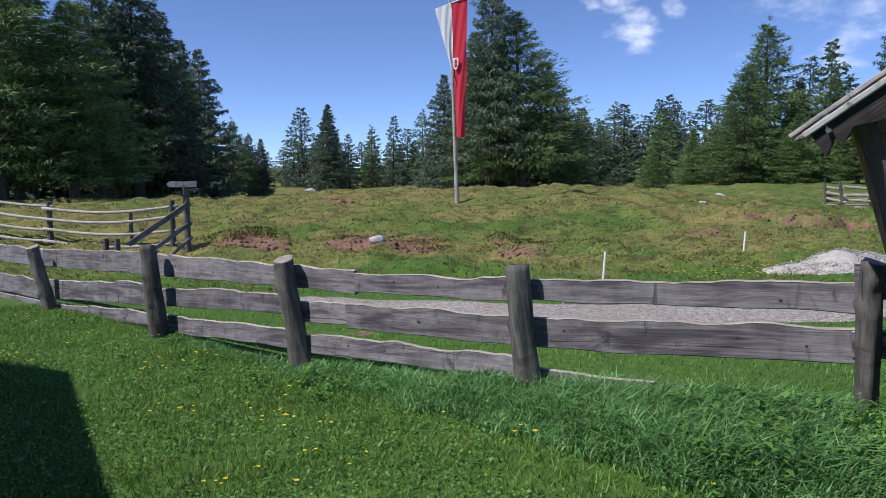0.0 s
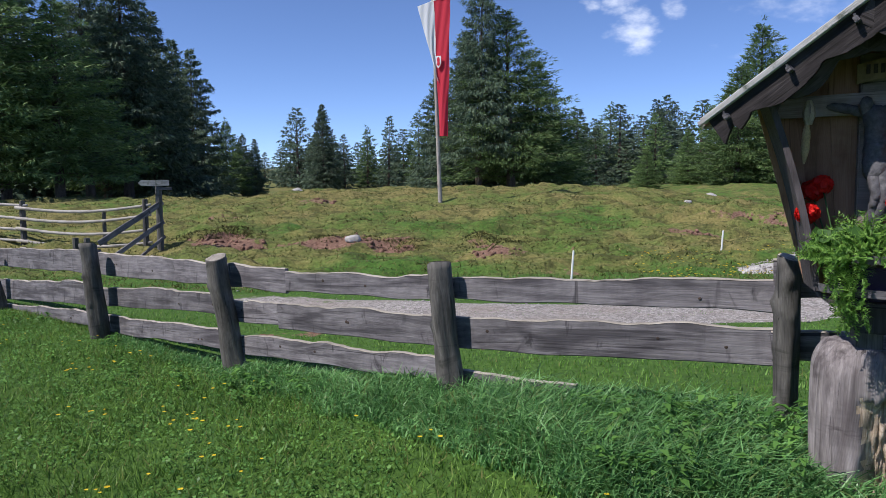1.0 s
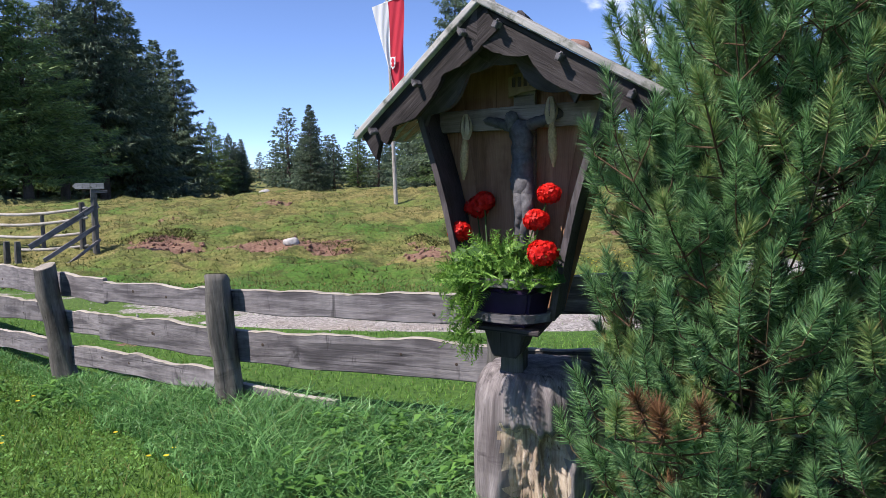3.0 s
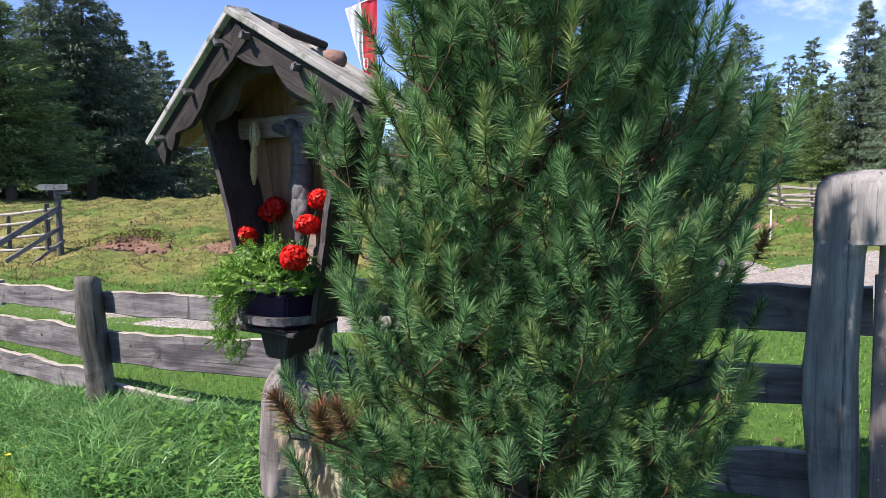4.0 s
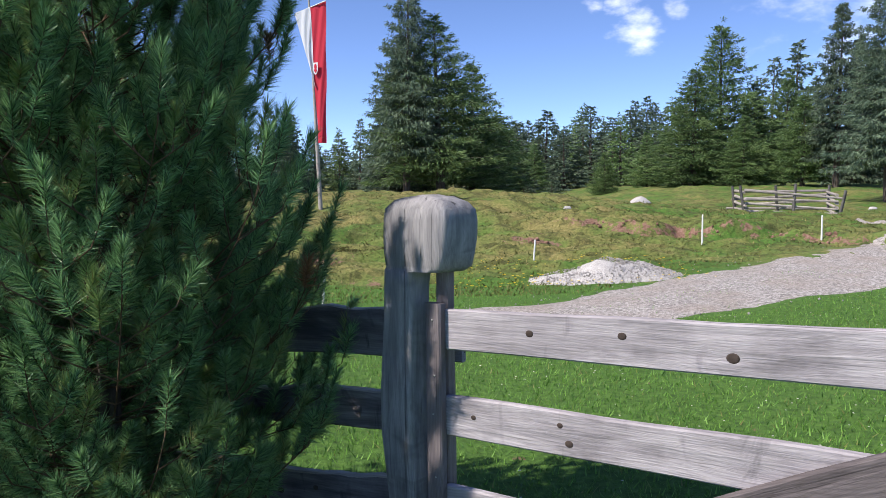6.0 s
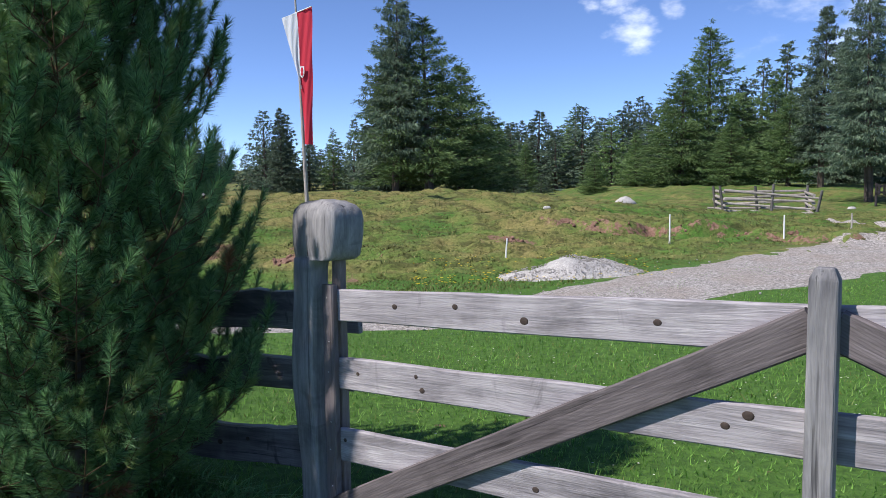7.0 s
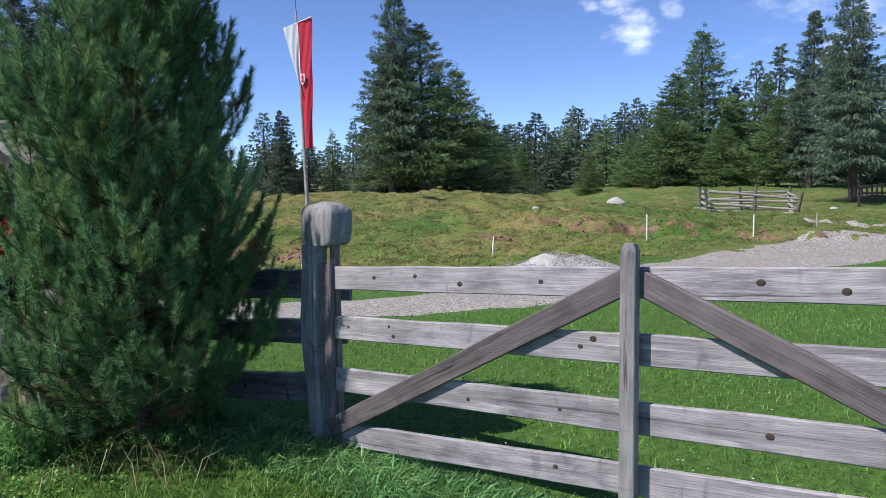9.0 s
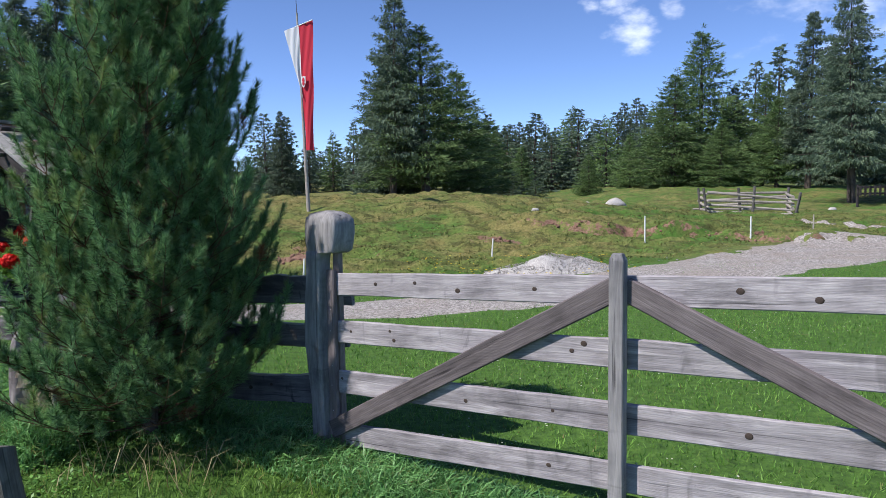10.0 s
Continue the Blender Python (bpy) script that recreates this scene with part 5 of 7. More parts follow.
    def limb(p, q, r0, r1):
        p, q = sh(*p), sh(*q)
        m = upright(p, q)
        n_ = 18
        L_ = (q - p).length
        loops = []
        for i in range(n_ + 1):
            t = i / n_
            r = (r0 + (r1 - r0) * t) * (1 - 0.55 * abs(2 * t - 1) ** 6)
            loops.append([bm.verts.new(m @ Vector((math.cos(j / 12 * math.tau) * r, math.sin(j / 12 * math.tau) * r, t * L_))) for j in range(12)])
        for i in range(n_):
            for j in range(12):
                bm.faces.new((loops[i][j], loops[i][(j + 1) % 12], loops[i + 1][(j + 1) % 12], loops[i + 1][j]))
        bm.faces.new(loops[0][::-1])
        bm.faces.new(loops[-1])
    blob((-0.098, 0.512, 1.790), 0.034, (0.9, 0.9, 1.15))
    limb((-0.058, 0.53, 1.785), (-0.048, 0.53, 1.585), 0.050, 0.040)
    limb((-0.05, 0.53, 1.64), (-0.045, 0.52, 1.46), 0.046, 0.056)
    limb((-0.06, 0.53, 1.755), (-0.245, 0.545, 1.800), 0.027, 0.017)
    limb((-0.04, 0.53, 1.755), (0.135, 0.545, 1.812), 0.027, 0.017)
    limb((-0.060, 0.52, 1.54), (-0.045, 0.48, 1.37), 0.034, 0.026)
    limb((-0.030, 0.52, 1.54), (-0.012, 0.48, 1.36), 0.034, 0.026)
    limb((-0.045, 0.482, 1.42), (-0.066, 0.53, 1.23), 0.026, 0.015)
    limb((-0.012, 0.482, 1.41), (-0.050, 0.52, 1.22), 0.026, 0.015)
    bm.normal_update()
    for v in bm.verts:
        v.co += v.normal * (0.010 * noise.noise(v.co * 22) + 0.007 * noise.noise(v.co * 55))
    statue = part("carved_figure", bm, M_STATUE, None, m=SHRINE, smooth=True)
    tagged(statue, "weathered grey carved wooden figure on the cross", "statue")


def build_corn(x, z_top, seed):
    """A dried cob hanging by its pulled-back husk."""
    corn = empty("corn_cob", SHRINE @ Matrix.Translation(sh(x, 0.50, z_top)), "dried yellow corn cob hanging by its husk", "corn cob", "hanging corn cobs")
    bm = bmesh.new()
    rings, sides = 14, 14
    rows = []
    for i in range(rings + 1):
        t = i / rings
        r = 0.0175 * (math.sin(min(1.0, t * 2.2 + 0.25) * math.pi / 2)) * (1 - 0.75 * max(0, t - 0.7) / 0.3)
        rows.append([bm.verts.new((r * math.cos(j / sides * math.tau) * (1 + 0.07 * ((j + i) % 2)), r * math.sin(j / sides * math.tau) * (1 + 0.07 * ((j + i) % 2)), -0.10 - 0.185 * t)) for j in range(sides)])
    for i in range(rings):
        for j in range(sides):
            bm.faces.new((rows[i][j], rows[i + 1][j], rows[i + 1][(j + 1) % sides], rows[i][(j + 1) % sides]))
    bm.faces.new(rows[-1][::-1])
    part("cob", bm, M_CORN, corn, m=pose(0, 0, 0, 0, 3 * seed, 0))
    rng = random.Random(seed)
    for k in range(7):
        a = k / 7 * math.tau
        bm = bmesh.new()
        pts = []
        for i in range(7):
            t = i / 6
            r = 0.016 * math.sin(t * math.pi) * 1.2 + 0.009
            w = 0.012 * (1 - 0.6 * t)
            c = Vector((math.cos(a) * r, math.sin(a) * r * 0.8, -0.11 * (1 - t) + 0.0))
            s = Vector((-math.sin(a), math.cos(a), 0)) * w
            pts.append((bm.verts.new(c - s), bm.verts.new(c + s)))
        for i in range(6):
            bm.faces.new((pts[i][0], pts[i][1], pts[i + 1][1], pts[i + 1][0]))
        part("husk", bm, M_HUSK, corn, "pale papery husk")


def build_flowers():
    """Window box with red geraniums and a trailing feathery plant."""
    rng = np.random.RandomState(31)
    box = empty("flower_pot", SHRINE @ Matrix.Translation(sh(-0.085, 0.34, 0.96)), "dark flower pot with trailing green plant on the shrine shelf", "flower pot")
    bm = box_bm(-0.17, 0.17, -0.10, 0.10, 0.0, 0.145, 0.012)
    for v in bm.verts:
        k = 0.82 + 0.18 * v.co.z / 0.145
        v.co.x *= k
        v.co.y *= k
    part("pot", bm, M_POT, box, "dark purple plastic pot")
    # feathery trailing leaves
    vs, fs, k = [], [], 0
    def sprig(p, d, ln, n=9, w=0.0035):
        nonlocal k
        d = d / np.linalg.norm(d)
        s = np.cross(d, rng.randn(3))
        s /= np.linalg.norm(s)
        for i in range(n):
            q = p + d * ln * i / n
            for sgn in (-1, 1):
                dd = d * 0.6 + s * sgn * 0.9 + rng.randn(3) * 0.25
                dd /= np.linalg.norm(dd)
                e = q + dd * (0.014 + 0.014 * rng.rand())
                o = np.cross(dd, d) * w + s * w
                vs.extend([q - o, q + o, e])
                fs.append((k, k + 1, k + 2))
                k += 3
    for _ in range(430):
        a = rng.rand() * 6.283
        r = math.sqrt(rng.rand())
        x, y = math.cos(a) * r * 0.20 - 0.01, math.sin(a) * r * 0.11 - 0.05
        z = 0.15 + 0.14 * (1 - r * r) * rng.rand() + 0.03
        sprig(np.array([x, y, z]), np.array([math.cos(a) * 0.8, math.sin(a) * 0.8 - 0.3, 0.8 * (1 - r) + 0.1 * rng.randn()]), 0.07 + 0.05 * rng.rand())
    for _ in range(120):
        t = rng.rand() ** 1.3
        x = -0.070 + 0.045 * rng.randn() * (1 - 0.45 * t) + 0.02 * t
        y = -0.14 - 0.05 * math.sin(t * 3) + 0.02 * rng.randn()
        z = 0.19 - 0.26 * t
        sprig(np.array([x, y, z]), np.array([0.3 * rng.randn(), -0.5 + 0.2 * rng.randn(), -0.7 + 0.5 * rng.randn()]), 0.06 + 0.05 * rng.rand())
    link("feathery_leaves", polys("feathery_leaves", vs, fs), M_GREEN_LIGHT, box, "bright green feathery trailing leaves")
    # geranium leaves: small cupped rounds
    vs, fs, k = [], [], 0
    for _ in range(150):
        a = rng.rand() * 6.283
        r = math.sqrt(rng.rand())
        c = np.array([math.cos(a) * r * 0.24 + 0.02, math.sin(a) * r * 0.11 - 0.02, 0.15 + 0.15 * rng.rand()])
        n = rng.randn(3) * 0.6 + np.array([0, -0.6, 0.8])
        n /= np.linalg.norm(n)
        u = np.cross(n, rng.randn(3))
        u /= np.linalg.norm(u)
        v = np.cross(n, u)
        rr = 0.018 + 0.018 * rng.rand()
        vs.append(c - n * 0.006)
        for j in range(8):
            t = j / 8 * 6.283
            vs.append(c + (u * math.cos(t) + v * math.sin(t)) * rr * (0.85 + 0.3 * (j % 2)))
        for j in range(8):
            fs.append((k, k + 1 + j, k + 1 + (j + 1) % 8))
        k += 9
    link("geranium_leaves", polys("geranium_leaves", vs, fs), M_GERANIUM, box, "round dark green geranium leaves")
    # red umbels
    for (x, y, z, r) in ((0.086, 0.48, 1.478, 0.046), (0.104, 0.24, 1.257, 0.056), (0.032, 0.456, 1.37, 0.050), (-0.331, 0.413, 1.318, 0.050), (-0.293, 0.567, 1.415, 0.052), (-0.25, 0.56, 1.445, 0.045)):
        bloom = empty("geranium_bloom", SHRINE @ Matrix.Translation(sh(x, y, z)), "round red geranium flower head on its stalk", "geranium", "red geranium blooms")
        vs, fs, k = [], [], 0
        for _ in range(150):
            d = rng.randn(3)
            d[2] = d[2] * 0.8 + 0.15
            d /= np.linalg.norm(d)
            c = d * r * (0.72 + 0.32 * rng.rand()) * np.array([1, 1, 0.85])
            u = np.cross(d, rng.randn(3))
            u /= np.linalg.norm(u)
            v = np.cross(d, u)
            for j in range(4):
                a = j / 4 * 6.283 + rng.rand()
                e = u * math.cos(a) + v * math.sin(a)
                f = -u * math.sin(a) + v * math.cos(a)
                w = 0.0075
                vs.extend([c, c + e * 0.010 + f * w + d * 0.003, c + e * 0.018 + d * 0.004, c + e * 0.010 - f * w + d * 0.003])
                fs.append((k, k + 1, k + 2, k + 3))
                k += 4
        link("petals", polys("petals", vs, fs), M_RED, bloom)
        foot = Vector((-(x + 0.085) * 0.5, (0.36 - y) * 0.5, 1.14 - z))
        part("stalk", log_bm(foot.length, 0.004, 0.003, 2, 6, 0.0, 3), M_GERANIUM, bloom, "thin green stalk", m=upright(foot, (0, 0, 0)))


def build_stump():
    """A broad hollow stump, its front rotted open."""
    bm = bmesh.new()
    c = Vector(sh(0.02, 0.585, 0.0))
    sides, rings = 144, 56
    z0, z1 = -0.30, 0.735
    rows = []
    def hollow(ang, z):
        """How far the rot has opened the stump, 0 to 1."""
        d = math.atan2(math.sin(ang + math.pi / 2 - 0.42), math.cos(ang + math.pi / 2 - 0.42))
        side = 0.66 + 0.20 * noise.noise(Vector((z * 5, 3, 1)))
        lid = 0.52 + 0.07 * noise.noise(Vector((d * 2.6, 0, 1))) + 0.035 * noise.noise(Vector((d * 9, 0, 4))) - 0.16 * max(0.0, abs(d) - 0.5)
        return float(step(side, side - 0.10, abs(d)) * step(lid, lid - 0.035, z))
    for i in range(rings + 1):
        t = i / rings
        z = z0 + (z1 - z0) * t
        flare = 0.262 + 0.10 * max(0, 0.45 - t) ** 1.3 * 2.2
        flare -= 0.055 * (max(0, t - 0.86) / 0.14) ** 2.2
        row = []
        for j in range(sides):
            a = j / sides * math.tau
            ridge = 0.030 * noise.noise(Vector((math.cos(a) * 1.7, math.sin(a) * 1.7, z * 1.4)))
            ridge += 0.016 * noise.noise(Vector((math.cos(a) * 7, math.sin(a) * 7, z * 1.6))) + 0.006 * noise.noise(Vector((math.cos(a) * 24, math.sin(a) * 24, z * 2.2)))
            r = flare + ridge
            cut = hollow(a, z)
            r -= cut * (0.075 + 0.07 * noise.noise(Vector((a * 3, z * 3.5, 0))) + 0.040 * noise.noise(Vector((a * 14, z * 9, 2))) + 0.022 * noise.noise(Vector((a * 34, z * 26, 2))))
            row.append(bm.verts.new((c.x + math.cos(a) * r * 1.05, c.y + math.sin(a) * r, z + (0.018 * noise.noise(Vector((math.cos(a) * 2, math.sin(a) * 2, 3))) if i == rings else 0))))
        rows.append(row)
    for i in range(rings):
        for j in range(sides):
            f = bm.faces.new((rows[i][j], rows[i][(j + 1) % sides], rows[i + 1][(j + 1) % sides], rows[i + 1][j]))
            if hollow((j + 0.5) / sides * math.tau, z0 + (z1 - z0) * (i + 0.5) / rings) > 0.4:
                f.material_index = 1
    inner = [bm.verts.new((c.x + (v.co.x - c.x) * 0.55, c.y + (v.co.y - c.y) * 0.55, z1 + 0.012 + 0.01 * noise.noise(v.co * 9))) for v in rows[-1]]
    for j in range(sides):
        bm.faces.new((rows[-1][j], rows[-1][(j + 1) % sides], inner[(j + 1) % sides], inner[j]))
    bm.faces.new(inner)
    bm.faces.new(rows[0][::-1])
    mesh = bpy.data.meshes.new("tree_stump")
    bm.normal_update()
    bm.to_mesh(mesh)
    bm.free()
    mesh.materials.append(M_STUMP)
    mesh.materials.append(M_ROT)
    ob = link("tree_stump", mesh, None, m=SHRINE, smooth=True)
    tagged(ob, "broad grey tree stump, rotted open with ochre crumbling wood", "tree stump")


# ---- the young stone pine ----
def build_pine():
    rng = np.random.RandomState(77)
    cx, cy = 3.34, 3.20
    z0 = ground_z(cx, cy)
    pine = empty("stone_pine", Matrix.Translation((cx, cy, z0)), "young bushy green stone pine beside the gate", "pine tree")
    H = 3.6
    part("trunk", log_bm(H - 0.1, 0.055, 0.012, 9, 10, 0.1, 12), M_BARK, pine, "brown scaly trunk", m=upright((0, 0, 0), (0.045 * H, 0, H)))
    def radius(z):
        return float(np.interp(z, [0, 0.3, 1.0, 1.5, 2.0, 2.5, 2.9, 3.15, 3.6], [0.98, 1.02, 0.91, 0.80, 0.70, 0.56, 0.41, 0.28, 0.05]))
    to_shrine = SHRINE.inverted()
    shoots = []  # base, direction, length, weight
    twigs_v, twigs_f = [], []
    def twig(p, q, r):
        d = q - p
        u = np.cross(d, [0.3, 0.2, 0.9])
        u /= np.linalg.norm(u) + 1e-9
        v = np.cross(d, u)
        v /= np.linalg.norm(v) + 1e-9
        k = len(twigs_v)
        for a in range(3):
            e = u * math.cos(a * 2.094) + v * math.sin(a * 2.094)
            twigs_v.extend([p + e * r, q + e * r * 0.7])
        for a in range(3):
            b = (a + 1) % 3
            twigs_f.append((k + 2 * a, k + 2 * b, k + 2 * b + 1, k + 2 * a + 1))
    level = 0.07
    while level < H - 0.12:
        count = 8 if level < 1.8 else 6
        a0 = rng.rand() * 6.283
        for b in range(count):
            a = a0 + b / count * 6.283 + rng.randn() * 0.18
            ca, sa = math.cos(a), math.sin(a)
            R = radius(level) * (0.62 + 0.46 * rng.rand() + 0.12 * math.sin(a * 2.0 + level * 3.0)) 
            R *= 1 + 0.16 * max(0.0, math.cos(a + 2.13)) ** 2 * (1.0 if level < 2.3 else 0.4)
            # no limb grows into the shrine or the stump beside it
            while R > 0.22:
                clear = True
                for share in (0.6, 0.8, 1.0):
                    tip = Vector((cx + ca * R * share, cy + sa * R * share, z0 + level + 0.45 * R * share))
                    q = to_shrine @ tip
                    if (q.y < 0.76 and ((q.x < (0.40 if tip.z > 1.55 else 0.20) and q.y > 0.04 and tip.z > 0.62) or (q.x < 0.22 and tip.z > 0.95))) or math.hypot(tip.x - 2.53, tip.y - 3.51) < 0.38:
                        clear = False
                if clear:
                    break
                R *= 0.9
            rise = 0.06 + 0.36 * min(1.0, level / 2.5) + 0.12 * rng.rand()
            n = 7
            pts = []
            for i in range(n + 1):
                t = i / n
                rr = R * t * (1 - 0.10 * t * t)
                pts.append(np.array([ca * rr, sa * rr, level + R * (rise * t + 0.42 * t ** 2.6) - 0.06 * t]))
            for i in range(n):
                twig(pts[i], pts[i + 1], 0.008 * (1 - 0.75 * i / n))
            # side shoots on the outer part, tips bent upwards
            for i in range(2, n + 1):
                t = i / n
                out = pts[i] - pts[i - 1]
                out /= np.linalg.norm(out)
                if i == n:
                    d = out + np.array([0, 0, 1.2])
                    shoots.append((pts[i] - out * 0.03, d / np.linalg.norm(d), 0.16 + 0.08 * rng.rand()))
                    continue
                for sgn in (-1, 1):
                    if rng.rand() < 0.10:
                        continue
                    side = np.array([-sa, ca, 0.0]) * sgn
                    ln = R * 0.30 * (1.15 - 0.6 * t) * (0.7 + 0.6 * rng.rand())
                    d = out * 0.75 + side * 0.85 + np.array([0, 0, 0.10])
                    d /= np.linalg.norm(d)
                    q = pts[i] + d * ln
                    twig(pts[i], q, 0.0035)
                    e = d + np.array([0, 0, 1.0 + 0.8 * rng.rand()])
                    shoots.append((q, e / np.linalg.norm(e), 0.11 + 0.05 * rng.rand()))
                    if ln > 0.07:
                        e = d * 0.6 + rng.randn(3) * 0.35 + np.array([0, 0, 0.9])
                        shoots.append((pts[i] + d * ln * 0.45, e / np.linalg.norm(e), 0.10 + 0.04 * rng.rand()))
        level += 0.125 + 0.04 * rng.rand()
    # longer limbs: a low one before the stump, dying off at its end, and four beside the shrine
    dead_limb = np.array([2.62 - cx, 2.28 - cy, 0.86 - z0])
    for start, end in ((0.42, dead_limb), (1.10, (2.84 - cx, 2.60 - cy, 1.72 - z0)), (1.45, (2.90 - cx, 2.56 - cy, 2.02 - z0)),
                       (0.85, (2.78 - cx, 2.68 - cy, 1.36 - z0)), (0.75, (2.93 - cx, 3.74 - cy, 1.30 - z0))):
        start, end = np.array([0, 0, start]), np.array(end)
        limb_pts = [start + (end - start) * (i / 9) + np.array([0, 0, -0.10 * math.sin(math.pi * i / 9)]) for i in range(10)]
        for i in range(9):
            twig(limb_pts[i], limb_pts[i + 1], 0.012 * (1 - 0.7 * i / 9))
            if i < 2:
                continue
            for sgn in (-1, 1):
                d = (limb_pts[i + 1] - limb_pts[i]) / np.linalg.norm(limb_pts[i + 1] - limb_pts[i])
                q = limb_pts[i] + d * 0.06 + np.array([-d[1], d[0], 0.2]) * sgn * (0.12 + 0.05 * rng.rand())
                twig(limb_pts[i], q, 0.004)
                shoots.append((q, d * 0.5 + np.array([0, 0, 0.8]) + 0.2 * rng.randn(3), 0.11))
                shoots.append((limb_pts[i], d * 0.4 + np.array([0, 0, 0.9]) + 0.2 * rng.randn(3), 0.11))
        shoots.append((limb_pts[-1], np.array([-0.4, -0.4, 0.8]), 0.13))
    for _ in range(9):
        a = rng.rand() * 6.283
        shoots.append((np.array([math.cos(a) * 0.04, math.sin(a) * 0.04, H - 0.16 - 0.25 * rng.rand()]), np.array([math.cos(a) * 0.25, math.sin(a) * 0.25, 1.0]), 0.2))
    for p, d, ln in shoots:
        d = np.asarray(d) / np.linalg.norm(d)
        twig(p, p + d * ln, 0.003)
    for q in twigs_v:
        q[0] += 0.045 * q[2]
    tagged(link("twigwork", polys("twigwork", np.array(twigs_v), np.array(twigs_f)), M_TWIG, pine, "brown twigs"), kind="stuff")
    # needles: brushes round every shoot
    kinds = {"needles": ([], []), "young_needles": ([], []), "dead_needles": ([], [])}
    for p, d, ln in shoots:
        d = np.asarray(d) / np.linalg.norm(d)
        u = np.cross(d, [0.37, 0.61, 0.2])
        u /= np.linalg.norm(u)
        v = np.cross(d, u)
        which = rng.rand()
        name = "needles"
        if which < 0.16:
            name = "young_needles"
        elif (p[2] < 0.55 and which > 0.95 and p[1] < -0.1) or which > 0.997 or np.linalg.norm(p - dead_limb) < 0.22:
            name = "dead_needles"
        # longest and closest together at the shoot's tip, which they hide like a brush
        m = 230 if p[2] < 3.0 else 120
        s = 1 - 0.85 * rng.rand(m) ** 1.25
        a = rng.rand(m) * 6.283
        open_ = (1.25 - 0.80 * s ** 1.5) * (0.62 + 0.55 * rng.rand(m))
        e = d[None] * np.cos(open_)[:, None] + (u[None] * np.cos(a)[:, None] + v[None] * np.sin(a)[:, None]) * np.sin(open_)[:, None]
        base = p[None] + d[None] * (ln * s)[:, None]
        length = (0.048 + 0.030 * rng.rand(m))[:, None]
        tip = base + e * length + np.array([0, 0, -0.006])
        w = np.cross(e, rng.randn(m, 3))
        w = w / (np.linalg.norm(w, axis=1, keepdims=True) + 1e-9) * 0.0017
        kinds[name][0].append(np.stack([base - w, base + w, tip], 1).reshape(-1, 3))
    for name, (vv, _) in kinds.items():
        if not vv:
            continue
        v = np.concatenate(vv)
        v[:, 0] += 0.045 * v[:, 2]
        n = len(v) // 3
        f = np.arange(n)[:, None] * 3 + np.array([[0, 1, 2]])
        link(name, polys(name, v, f), {"needles": M_NEEDLE, "young_needles": M_NEEDLE_NEW, "dead_needles": M_NEEDLE_DEAD}[name], pine,
             {"needles": "long blue-green needles", "young_needles": "yellowish green young needles", "dead_needles": "rust-brown dead needles"}[name])


